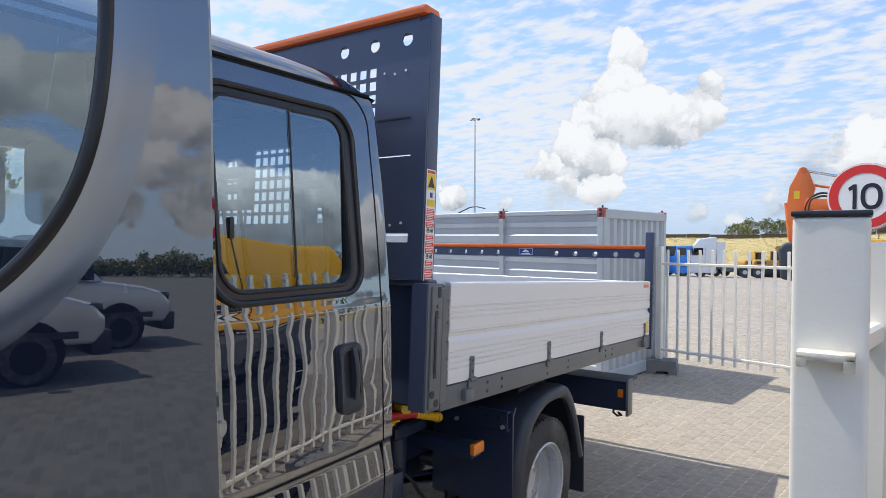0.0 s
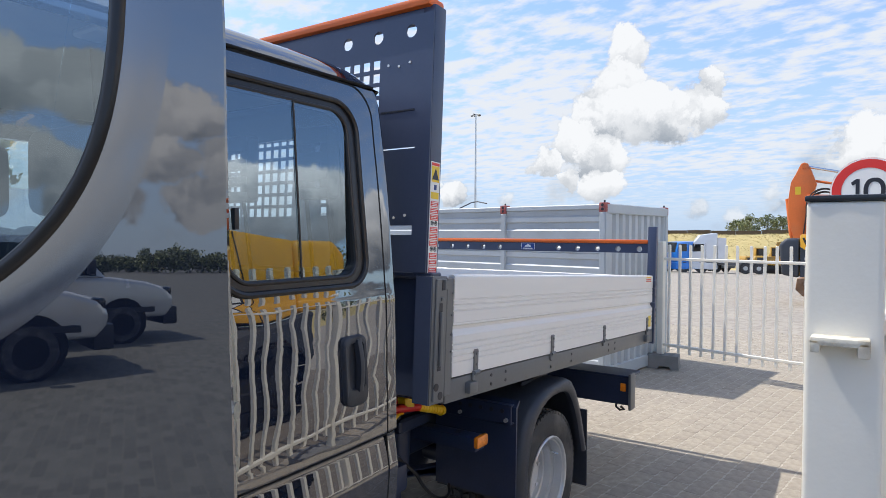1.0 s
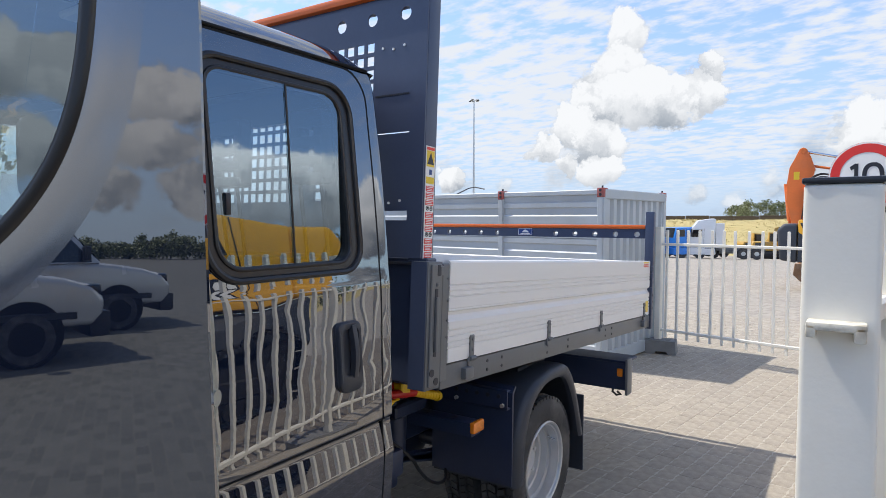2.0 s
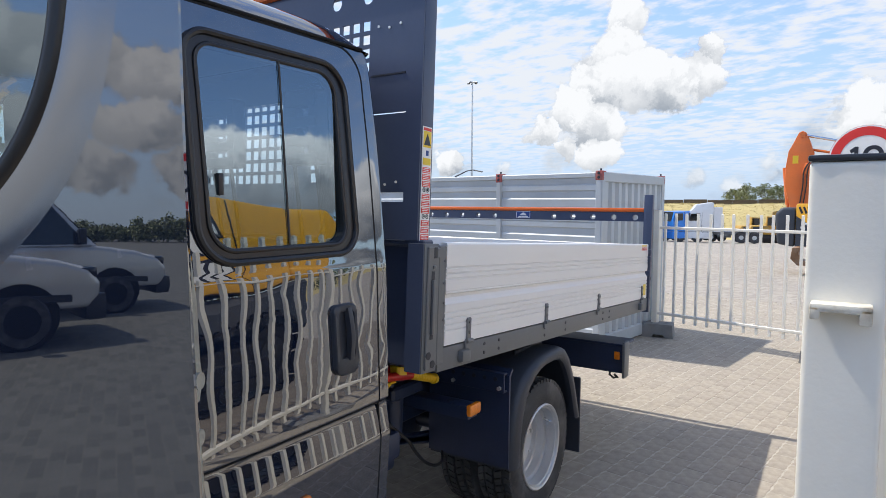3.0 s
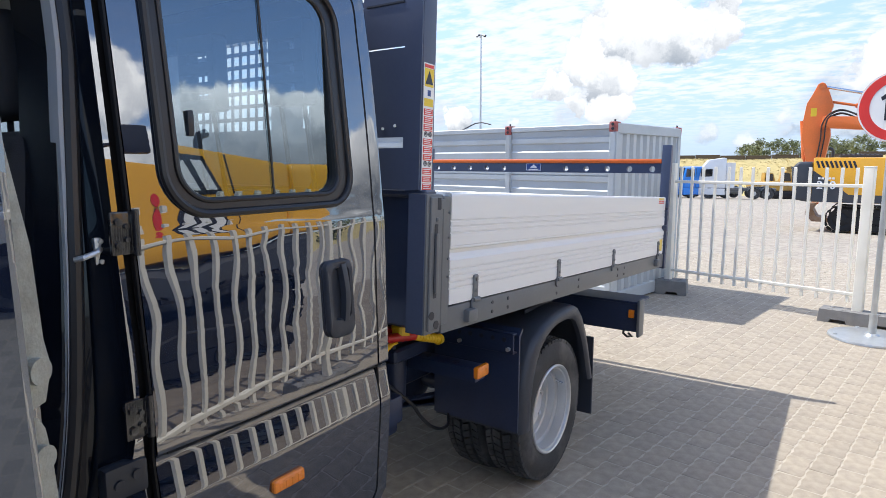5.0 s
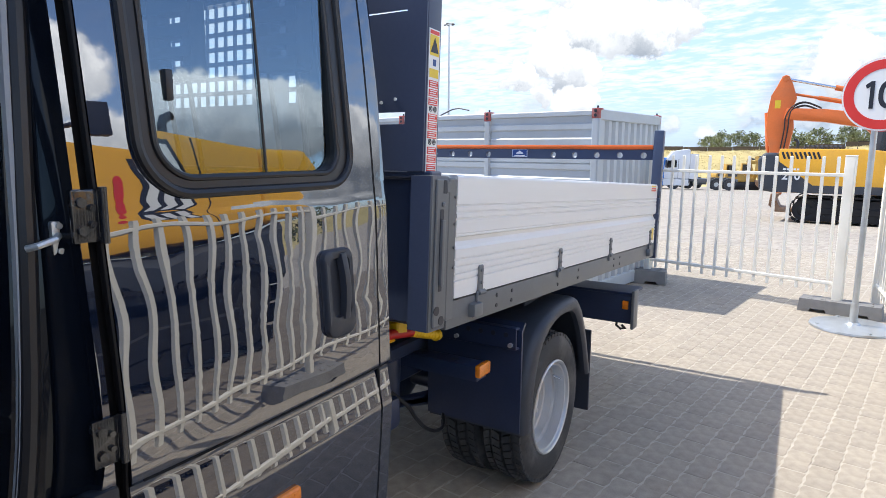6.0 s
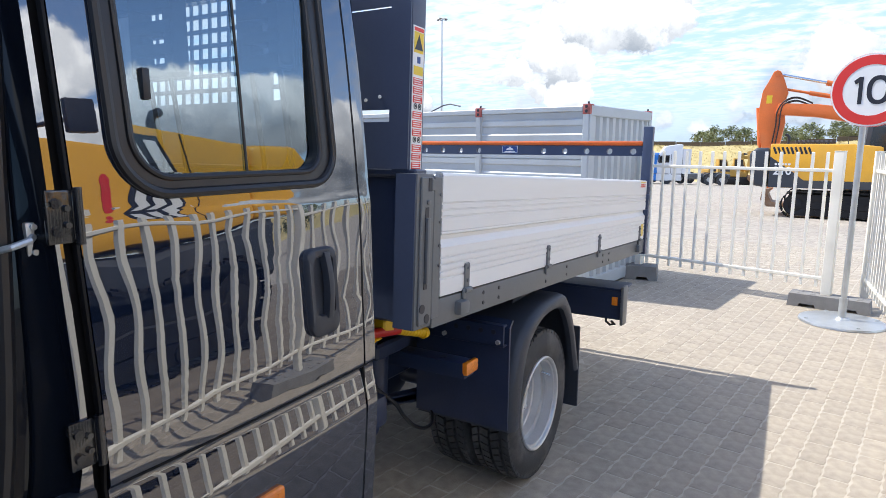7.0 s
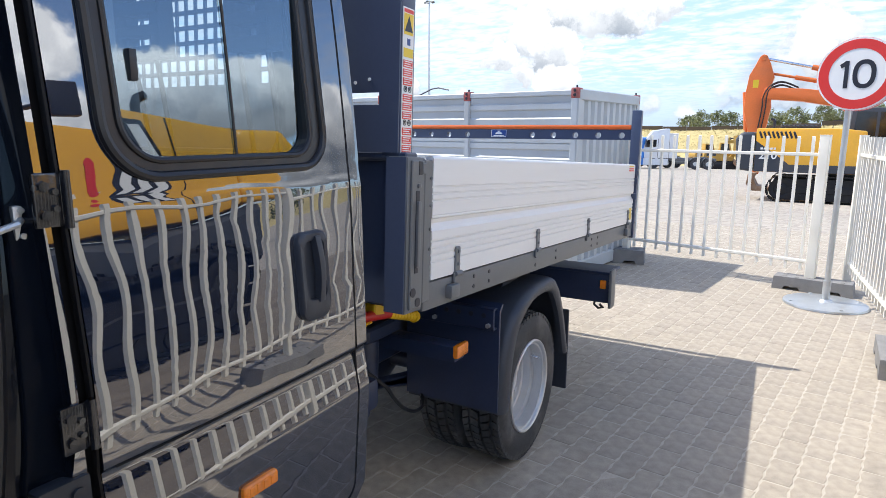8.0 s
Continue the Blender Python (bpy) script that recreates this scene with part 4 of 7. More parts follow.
def handle(bm, c, upright=True):
    """A recessed pull handle: a rounded bezel with a bar across it."""
    x, y, z = c
    outer, inner = rrect(-0.056, 0.056, -0.112, 0.112, (0.034, 0.034, 0.026, 0.026), 7), rrect(-0.036, 0.040, -0.060, 0.090, (0.024, 0.018, 0.018, 0.024), 7)
    rings = [[(x - 0.012, y + a, z + b) for a, b in outer], [(x + 0.007, y + a * 0.96, z + b * 0.98) for a, b in outer], [(x + 0.011, y + a * 0.88, z + b * 0.94) for a, b in outer],
             [(x + 0.009, y + a, z + b) for a, b in inner], [(x - 0.002, y + a * 0.94, z + b * 0.95) for a, b in inner]]
    vs = [[bm.verts.new(p) for p in r] for r in rings]
    n = len(outer)
    for a, b in zip(vs, vs[1:]):
        for i in range(n):
            bm.faces.new((a[i], a[(i + 1) % n], b[(i + 1) % n], b[i]))
    bm.faces.new(vs[-1])
    for k in range(6):
        z0, z1 = z - 0.066 + 0.0275 * k, z - 0.066 + 0.0275 * (k + 1)
        b0, b1 = (0.013 * math.sin(math.pi * (0.06 + 0.88 * q / 6)) for q in (k, k + 1))
        vs = [[bm.verts.new((x + 0.006 + b + d, y + e, zz)) for d, e in ((-0.012, 0.000), (0.006, 0.003), (0.008, 0.013), (0.006, 0.022), (-0.012, 0.025))] for b, zz in ((b0, z0), (b1, z1))]
        for i in range(5):
            bm.faces.new((vs[0][i], vs[0][(i + 1) % 5], vs[1][(i + 1) % 5], vs[1][i]))
        if k in (0, 5):
            bm.faces.new(vs[0] if k == 0 else vs[1])
    bmesh.ops.remove_doubles(bm, verts=bm.verts, dist=0.0004)
    for v in bm.verts:
        v.co.x += side_x(v.co.y, v.co.z) - side_x(y, z)
    bmesh.ops.recalc_face_normals(bm, faces=bm.faces)


def build_rear_door():
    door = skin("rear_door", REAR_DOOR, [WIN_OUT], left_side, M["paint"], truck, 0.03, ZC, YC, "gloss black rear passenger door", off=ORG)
    off_surf = lambda d: (lambda u, v: (side_x(u, v) + d, u, v))  # noqa: E731
    # black tube added round the door, so its gap reads as shade
    bm = bmesh.new()
    tube(bm, [(side_x(u, v) - 0.0045, u, v) for u, v in draw(split(rrect(1.116, 1.890, 0.440, 2.074, (0.045, 0.045, 0.105, 0.045))))], 0.0048, 6, True)
    part("gap_seal", bm, M["gap"], door, "black line added to darken the door gap", off=ORG)
    zc = [1.42 + 0.04 * i for i in range(15)]
    skin("window_seal", rrect(1.190, 1.788, 1.402, 2.012, (0.11, 0.09, 0.105, 0.08), 10), [WIN_GLASS], off_surf(0.004), M["rubber"], door, 0.03, zc, label="wide black rubber window seal", off=ORG)
    bm = bmesh.new()
    tube(bm, [(side_x(u, v) + 0.006, u, v) for u, v in rrect(1.198, 1.780, 1.410, 2.004, (0.105, 0.085, 0.10, 0.075), 10)], 0.010, 8, True)
    tube(bm, [(side_x(u, v) + 0.004, u, v) for u, v in rrect(1.232, 1.734, 1.440, 1.972, (0.08, 0.06, 0.075, 0.05), 10)], 0.007, 8, True)
    part("seal_bead", bm, M["rubber"], door, off=ORG)
    for y0, y1, d in ((1.230, 1.506, -0.006), (1.500, 1.736, -0.010)):
        loop = [(max(y0, min(y1, u)), v) for u, v in rrect(1.234, 1.732, 1.442, 1.970, (0.075, 0.055, 0.07, 0.045), 10)]
        clean = [p for i, p in enumerate(loop) if abs(p[0] - loop[i - 1][0]) + abs(p[1] - loop[i - 1][1]) > 1e-5]
        bm = bmesh.new()
        bm.faces.new([bm.verts.new((side_x(1.48, 1.66) - 0.068 * (v - 1.66) + d, u, v)) for u, v in clean])
        pane = part("window_pane", bm, M["glass"], door, "dark tinted sliding pane", smooth=None, off=ORG)
        pane.visible_shadow = False
    bm = bmesh.new()
    a, b = (side_x(1.48, 1.66) + 0.0146 - 0.003, 1.505, 1.445), (side_x(1.48, 1.66) - 0.0209 - 0.003, 1.503, 1.968)
    rod(bm, a, b, 0.0033, seg=6)
    part("pane_divider", bm, M["rubber"], door, off=ORG)
    bm = bmesh.new()
    box(bm, (-1.756, 1.273, 1.585), (-1.736, 1.289, 1.643), 0.004, 2)
    part("pane_catch", bm, M["trim"], door, "black sliding-pane catch", off=ORG)
    # shade of the crease put in as a thin black tube
    bm = bmesh.new()
    tube(bm, [(side_x(y, 0.8945) + 0.0006, y, 0.8945) for y in [1.146 + 0.0367 * i for i in range(21)]], 0.0034, 6)
    part("side_moulding", bm, M["gap"], door, "thin black line drawn in for the crease's shade", off=ORG)
    bm = bmesh.new()
    handle(bm, (side_x(1.694, 1.142) + 0.006, 1.694, 1.142))
    part("door_handle", bm, M["handle_plastic"], door, "satin dark plastic pull handle", smooth=45, off=ORG)
    bm = bmesh.new()
    x = side_x(1.47, 0.70)
    box(bm, (x - 0.01, 1.419, 0.673), (x + 0.013, 1.526, 0.709), 0.011, 3)
    for k in range(4):
        box(bm, (x + 0.010, 1.434 + 0.021 * k, 0.680), (x + 0.0145, 1.448 + 0.021 * k, 0.702), 0.002)
    part("side_marker_lamp", bm, M["amber"], door, "amber side marker lamp", off=ORG)
    return door


build_rear_door()

# front door, open on its front hinge
DOOR_EDGE, DOOR_U = Vector((-0.800, 0.545)), Vector((0.90, 0.436)).normalized()
DOOR_LEN = 0.98


def build_front_door():
    """Built closed in its own space: u back along the door from its hinge, v up; the face points to +x."""
    prof_z = [0.30, 0.45, 0.60, 0.765, 0.80, 0.885, 0.896, 0.91, 1.02, 1.20, 1.35, 1.50, 1.65, 1.80, 2.06]
    prof_x = [-0.03, -0.004, 0.012, 0.020, 0.016, 0.011, 0.004, 0.0115, 0.0118, 0.010, 0.0078, 0.005, 0.0018, -0.003, -0.014]
    tz = np.arange(0.30, 2.08, 0.004)
    tx = np.convolve(np.pad(np.interp(tz, prof_z, prof_x), 10, mode="edge"), _k / _k.sum(), mode="valid")
    face = lambda u, v: (float(np.interp(v, tz, tx)) - 0.0035 * ((u - 0.55) / 0.4) ** 2, u, v)  # noqa: E731
    e = DOOR_LEN
    win = [(e - 0.108, 1.86), (e - 0.114, 1.75), (e - 0.128, 1.675), (e - 0.158, 1.612), (e - 0.203, 1.560), (e - 0.262, 1.515), (e - 0.335, 1.480), (e - 0.43, 1.455),
           (e - 0.55, 1.445), (0.20, 1.44), (0.19, 1.50), (0.44, 1.93), (0.47, 1.955), (0.52, 1.962), (e - 0.14, 1.955), (e - 0.116, 1.94), (e - 0.108, 1.91)]
    win = [(e - (e - u) * 0.85, 1.56 + (v - 1.56) * 0.85) if v < 1.9 else (u, v) for u, v in win]
    win = smooth_loop(win[::-1], 10)
    for _ in range(60):
        win = [tuple((Vector(win[i - 1]) + 2 * Vector(win[i]) + Vector(win[(i + 1) % len(win)])) / 4) for i in range(len(win))]
    def grow(loop, d):
        c = Vector((sum(p[0] for p in loop) / len(loop), sum(p[1] for p in loop) / len(loop)))
        out = []
        n = len(loop)
        for i in range(n):
            a, b = Vector(loop[i - 1]), Vector(loop[(i + 1) % n])
            t = (b - a).normalized()
            nn = Vector((t.y, -t.x))
            p = Vector(loop[i])
            if nn.dot(p - c) < 0:
                nn = -nn
            out.append(tuple(p + nn * d))
        return out
    outline = [(0.0, 0.48), (0.03, 0.44), (e - 0.05, 0.44), (e + 0.014, 0.47), (e + 0.024, 0.52), (e + 0.021, 1.1), (e + 0.016, 1.22), (e + 0.005, 1.48), (e - 0.003, 1.74), (e - 0.012, 1.9), (e - 0.04, 2.03), (e - 0.08, 2.055), (0.42, 2.05), (0.34, 2.0), (0.02, 1.44), (0.0, 1.36)]
    hinge = DOOR_EDGE - DOOR_U * e
    th = math.atan2(-DOOR_U.x, DOOR_U.y)
    m = Matrix.Translation(Vector((hinge.x, hinge.y, 0)) - ORG) @ Matrix.Rotation(th, 4, "Z")
    zc = ZC[::2] + [1.5 + 0.05 * i for i in range(11)]
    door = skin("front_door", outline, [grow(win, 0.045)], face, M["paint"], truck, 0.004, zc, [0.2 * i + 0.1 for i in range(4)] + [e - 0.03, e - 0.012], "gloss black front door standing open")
    door.matrix_basis = m

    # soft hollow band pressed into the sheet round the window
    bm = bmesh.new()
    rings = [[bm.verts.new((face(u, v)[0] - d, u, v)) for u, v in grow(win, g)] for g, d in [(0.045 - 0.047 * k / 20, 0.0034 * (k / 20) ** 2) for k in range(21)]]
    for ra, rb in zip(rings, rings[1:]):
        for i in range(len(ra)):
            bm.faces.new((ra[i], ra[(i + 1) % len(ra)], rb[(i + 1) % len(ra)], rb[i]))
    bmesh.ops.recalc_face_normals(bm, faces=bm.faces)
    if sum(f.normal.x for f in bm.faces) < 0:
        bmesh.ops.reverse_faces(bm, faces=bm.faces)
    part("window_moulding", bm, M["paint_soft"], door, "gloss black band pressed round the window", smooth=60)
    bm = bmesh.new()
    rings = [[bm.verts.new((face(u, v)[0] - d, u, v)) for u, v in grow(win, g)] for g, d in ((0.002, 0.009), (-0.0005, 0.003), (-0.004, 0.0002), (-0.009, -0.001), (-0.014, 0.0002), (-0.018, 0.005), (-0.020, 0.014))]
    for ra, rb in zip(rings, rings[1:]):
        for i in range(len(ra)):
            bm.faces.new((ra[i], ra[(i + 1) % len(ra)], rb[(i + 1) % len(ra)], rb[i]))
    bmesh.ops.recalc_face_normals(bm, faces=bm.faces)
    if sum(f.normal.x for f in bm.faces) < 0:
        bmesh.ops.reverse_faces(bm, faces=bm.faces)
    part("window_seal", bm, M["rubber"], door, "grey-black rubber window seal", smooth=60)
    bm = bmesh.new()
    bm.faces.new([bm.verts.new((float(np.interp(v, [1.4, 2.0], [face(0.5, 1.4)[0], face(0.5, 2.0)[0]])) - 0.010, u, v)) for u, v in grow(win, -0.018)])
    pane = part("window_pane", bm, M["glass_clear"], door, "clear door glass", smooth=None)
    pane.visible_shadow = False
    # inner shell with frame
    bm = bmesh.new()
    prism(bm, [(0.03, 0.47), (e - 0.055, 0.47), (e - 0.065, 1.40), (0.03, 1.40)], "x", -0.085, -0.030)
    prism(bm, [(e - 0.112, 1.40), (e - 0.075, 1.40), (e - 0.095, 2.03), (e - 0.13, 2.03)], "x", -0.085, -0.030)
    prism(bm, [(0.44, 1.985), (e - 0.10, 1.985), (e - 0.10, 2.035), (0.46, 2.035)], "x", -0.085, -0.030)
    part("door_lining", bm, M["paint"], door, "black inner door shell")
    # rounded rear edge with the latch plate and its two bolts
    bm = bmesh.new()
    prism(bm, [(-0.004, 1.56), (-0.008, 1.535), (-0.018, 1.485), (-0.021, 1.436), (-0.0245, 1.420), (-0.019, 1.402), (-0.004, 1.400)], "y", e - 0.012, e)
    prism(bm, [(-0.004, 1.395), (-0.013, 1.395), (-0.017, 1.388), (-0.020, 1.37), (-0.023, 1.33), (-0.023, 1.22), (-0.004, 1.22)], "y", e - 0.012, e)
    latch = part("door_latch", bm, M["latch"], door, "worn grey metal latch plate", smooth=None)
    for x, z in ((-0.0125, 1.421), (-0.0105, 1.374)):
        bm = bmesh.new()
        rod(bm, (x, e - 0.001, z), (x, e + 0.005, z), 0.0072, seg=20)
        part("bolt", bm, M["latch"], latch, "pale bolt head")
    bm = bmesh.new()
    handle(bm, (0, 0, 0))
    bmesh.ops.transform(bm, matrix=pose(face(0.8, 1.17)[0] + 0.006, e - 0.083, 1.153), verts=bm.verts)
    part("door_handle", bm, M["trim"], door, "black plastic pull handle", smooth=45)
    return door


build_front_door()


def wheel(name, x0, x1, y, outer, parent=None, r=0.345):
    """A tyre with tread blocks on a dished steel rim; x0 to x1 is its width, outer the side that shows."""
    c = ((x0 + x1) / 2, y, r)
    w = (x1 - x0) / 2
    s = 1 if outer > 0 else -1
    bm = bmesh.new()
    rr = 0.202
    prof = [(-w * 0.78, rr), (-w * 0.92, rr + 0.02), (-w, rr + 0.07), (-w * 0.97, r - 0.045), (-w * 0.86, r - 0.024), (-w * 0.80, r - 0.018)]
    for g in (-0.5, 0.0, 0.5):
        prof += [(w * (g - 0.07), r - 0.018), (w * (g + 0.07), r - 0.018)]
    prof += [(w * 0.80, r - 0.018), (w * 0.86, r - 0.022), (w * 0.97, r - 0.045), (w, rr + 0.07), (w * 0.92, rr + 0.02), (w * 0.78, rr)]
    lathe(bm, prof, c, 64, "x", caps=False)
    n = 56
    for k0, (a, b) in enumerate(((-0.86, -0.58), (-0.42, -0.07), (0.07, 0.42), (0.58, 0.86))):
        for k in range(n):
            t = 2 * math.pi * (k + 0.25 * (k0 % 2)) / n
            m = Matrix.Translation(c) @ Matrix.Rotation(-t, 4, "X")
            lo, hi = (a * w, -0.0152, r - 0.026), (b * w, 0.0152, r - (0.006 if k0 in (0, 3) else 0.0))
            vs = box(bm, lo, hi)
            skew = 0.012 if k0 in (0, 2) else -0.012
            for v in vs:
                v.co.y += skew * ((v.co.x - lo[0]) / (hi[0] - lo[0]) - 0.5)
            bmesh.ops.transform(bm, matrix=m, verts=vs)
    tyre = part(name, bm, M["tyre"], parent or truck, "black tyre with grooved tread", smooth=30, off=ORG)
    bm = bmesh.new()
    o = s * w
    prof = [(o * 0.80, 0.228), (o * 0.94, 0.228), (o * 0.98, 0.222), (o * 0.94, 0.214), (o * 0.82, 0.211), (o * 0.80, 0.202), (o * 0.42, 0.198), (o * 0.38, 0.204), (o * 0.28, 0.204), (o * 0.22, 0.186), (-o * 0.14, 0.180), (-o * 0.18, 0.168), (-o * 0.40, 0.164), (-o * 0.46, 0.150), (-o * 0.42, 0.140),
            (-o * 0.44, 0.118), (-o * 0.30, 0.112), (-o * 0.30, 0.088), (-o * 0.10, 0.082), (-o * 0.02, 0.070), (-o * 0.02, 0.004)]
    prof = [(x, q * 0.945) for x, q in prof]
    lathe(bm, prof, c, 56, "x", caps=False)
    for k in range(6):
        t = 2 * math.pi * k / 6 + 0.3
        p = Vector(c) + Vector((-o * 0.32, 0.100 * math.cos(t), 0.100 * math.sin(t)))
        rod(bm, p, p + Vector((o * 0.22, 0, 0)), 0.012, seg=6)
    part("rim", bm, M["rim"], tyre, "silver dished steel rim", smooth=24, off=ORG)
    bm = bmesh.new()
    p = Vector(c) + Vector((o * 0.66, 0.19 * math.cos(0.4), 0.19 * math.sin(0.4)))
    rod(bm, p, p + Vector((-o * 0.7, -0.015, 0.02)), 0.006)
    part("valve", bm, M["chrome"], tyre, "metal tyre valve", off=ORG)


def build_running_gear():
    wheel("rear_wheel", -1.848, -1.652, 3.10, 1)
    wheel("rear_wheel", -2.060, -1.868, 3.10, -1)
    wheel("rear_wheel", 2 * XC + 1.652, 2 * XC + 1.848, 3.10, -1)
    wheel("rear_wheel", 2 * XC + 1.868, 2 * XC + 2.060, 3.10, 1)
    wheel("front_wheel", -1.905, -1.700, -0.42, 1)
    wheel("front_wheel", 2 * XC + 1.700, 2 * XC + 1.905, -0.42, -1)
    bm = bmesh.new()
    rod(bm, (-3.2, -0.42, 0.34), (-1.95, -0.42, 0.34), 0.04)
    tpart("front_axle", bm, M["chassis"])
    bm = bmesh.new()
    rod(bm, (-3.3, 3.10, 0.352), (-1.85, 3.10, 0.352), 0.05)
    lathe(bm, [(-0.16, 0.06), (-0.1, 0.15), (0.1, 0.15), (0.16, 0.06)], (XC, 3.10, 0.36), 20)
    tpart("rear_axle", bm, M["chassis"])
    for s in (1, -1):
        bm = bmesh.new()
        x = XC + s * 0.36
        box(bm, (x - 0.04, -1.1, 0.50), (x + 0.04, 4.40, 0.70), 0.01)
        tpart("chassis_rail", bm, M["chassis"], "dark painted chassis rail")
        bm = bmesh.new()
        X = XC + s * 0.46
        for i in range(3):
            tube(bm, [(X, 2.36 + 0.12 * i, 0.50 - 0.03 * i), (X, 2.75, 0.42 - 0.012 * i), (X, 3.07, 0.40 - 0.012 * i), (X, 3.4, 0.42 - 0.012 * i), (X, 3.76 - 0.12 * i, 0.50 - 0.03 * i)], 0.022, 6)
        tpart("leaf_spring", bm, M["chassis"])
    # battery and tool boxes tucked below the cab's back
    bm = bmesh.new()
    box(bm, (-2.42, 1.98, 0.42), (-2.0, 2.34, 0.62), 0.02, 2)
    box(bm, (-2.10, 2.02, 0.55), (-1.86, 2.20, 0.66), 0.02, 2)
    tpart("chassis_box", bm, M["chassis"])
    for s in (1, -1):
        X = lambda x: x if s > 0 else 2 * XC - x  # noqa: E731
        # mudguard: rounded arch with a broad outer lip
        arch = [(2.715, 0.36), (2.722, 0.50), (2.742, 0.60), (2.780, 0.685), (2.835, 0.748), (2.91, 0.795), (3.0, 0.818), (3.08, 0.828), (3.18, 0.833), (3.265, 0.832), (3.31, 0.812), (3.36, 0.765), (3.41, 0.68), (3.45, 0.59), (3.495, 0.47), (3.525, 0.39)]
        inn = [(2.80, 0.36), (2.808, 0.50), (2.828, 0.58), (2.858, 0.65), (2.893, 0.70), (2.945, 0.738), (3.01, 0.765), (3.08, 0.777), (3.17, 0.777), (3.24, 0.768), (3.285, 0.745), (3.325, 0.70), (3.365, 0.64), (3.40, 0.57), (3.44, 0.46), (3.468, 0.39)]
        bm = bmesh.new()
        sec = [(-2.075, 0.0), (-1.660, 0.0), (-1.632, 0.10), (-1.622, 0.30), (-1.622, 0.80), (-1.632, 1.0), (-1.655, 1.0), (-1.655, 0.12), (-2.075, 0.10)]
        rows = [[bm.verts.new((X(x), a[0] + (b[0] - a[0]) * k, a[1] + (b[1] - a[1]) * k)) for x, k in sec] for a, b in zip(arch, inn)]
        for p, q in zip(rows, rows[1:]):
            for i in range(len(sec)):
                bm.faces.new((p[i], p[(i + 1) % len(sec)], q[(i + 1) % len(sec)], q[i]))
        bm.faces.new(rows[0])
        bm.faces.new(rows[-1])
        bmesh.ops.recalc_face_normals(bm, faces=bm.faces)
        guard = tpart("mudguard", bm, M["fender"], "black plastic mudguard with broad lip", smooth=45)
        bm = bmesh.new()
        for x in (-2.012, -1.929, -1.846, -1.763):
            box(bm, (X(x) - 0.004, 2.99, 0.824), (X(x) + 0.004, 3.28, 0.842), 0.002)
        part("mudguard_rib", bm, M["fender"], guard, off=ORG)
        bm = bmesh.new()
        prism(bm, [(2.700, 0.375), (2.708, 0.375), (2.712, 0.50), (2.716, 0.79), (2.740, 0.822), (2.732, 0.828), (2.704, 0.80)], "x", X(-2.075), X(-1.640))
        part("front_apron", bm, M["chassis"], guard, "navy-black front apron", off=ORG)
        bm = bmesh.new()
        box(bm, tuple(sorted((X(-2.06), X(-1.635)))[:1]) + (3.545, 0.17), tuple(sorted((X(-2.06), X(-1.635)))[1:]) + (3.557, 0.60), 0.003)
        part("mud_flap", bm, M["fender"], guard, "black rubber mud flap", off=ORG)
        # side marker on its arm
        bm = bmesh.new()
        lo, hi = sorted((X(-2.25), X(-1.712)))
        box(bm, (lo, 2.47, 0.650), (hi, 2.55, 0.711), 0.008, 2)
        for x in (-2.11, -1.97, -1.825):
            rod(bm, (X(x), 2.505, 0.7105), (X(x), 2.505, 0.7122), 0.016, seg=14, mi=1)
        arm = tpart("marker_arm", bm, [M["chassis"], M["black"]], "dark steel marker arm with bored top")
        bm = bmesh.new()
        lo, hi = sorted((X(-1.722), X(-1.698)))
        box(bm, (lo, 2.468, 0.666), (hi, 2.558, 0.716), 0.010, 2)
        part("side_marker_lamp", bm, M["amber"], arm, "amber side marker lamp", off=ORG)
        # bored mounting rail across the apron
        bm = bmesh.new()
        lo, hi = sorted((X(-2.06), X(-1.650)))
        box(bm, (lo, 2.672, 0.728), (hi, 2.680, 0.814), 0.002)
        box(bm, (lo, 2.672, 0.808), (hi, 2.705, 0.815), 0.002)
        box(bm, (lo, 2.672, 0.727), (hi, 2.705, 0.734), 0.002)
        for i in range(7):
            x = X(-2.03 + i * 0.056)
            rod(bm, (x, 2.673, 0.786), (x, 2.6705, 0.786), 0.010, mi=1)
        rail = part("mount_rail", bm, [M["chassis"], M["black"]], truck, "bored dark mounting rail", off=ORG)
        for x in (-1.915, -1.672):
            bm = bmesh.new()
            rod(bm, (X(x), 2.672, 0.748), (X(x), 2.660, 0.748), 0.010, seg=6)
            part("bolt", bm, M["galv"], rail, "zinc bolt head", off=ORG)
    # rear cross beam with end plates
    bm = bmesh.new()
    box(bm, (2 * XC + 1.60, 4.20, 0.478), (-1.60, 4.30, 0.668), 0.012, 2)
    box(bm, (2 * XC + 1.60, 4.19, 0.655), (-1.60, 4.42, 0.672), 0.004)
    beam = tpart("rear_beam", bm, M["chassis"], "navy-black rear cross beam")
    for s in (1, -1):
        bm = bmesh.new()
        x = XC + s * 0.982
        box(bm, (x - 0.010, 4.17, 0.455), (x + 0.010, 4.262, 0.690), 0.012, 2)
        part("end_plate", bm, M["steel_grey"], beam, off=ORG)
        bm = bmesh.new()
        x = XC + s * 0.934
        box(bm, (x - 0.018, 4.183, 0.57), (x + 0.018, 4.20, 0.622), 0.006, 2)
        part("side_marker_lamp", bm, M["amber"], beam, "amber marker lamp", off=ORG)
    bm = bmesh.new()
    tube(bm, [(-1.70, 4.24, 0.48), (-1.70, 4.23, 0.455), (-1.67, 4.22, 0.44), (-1.64, 4.21, 0.45), (-1.66, 4.2, 0.47)], 0.008, 6)
    part("cable_loop", bm, M["rubber"], beam, off=ORG)
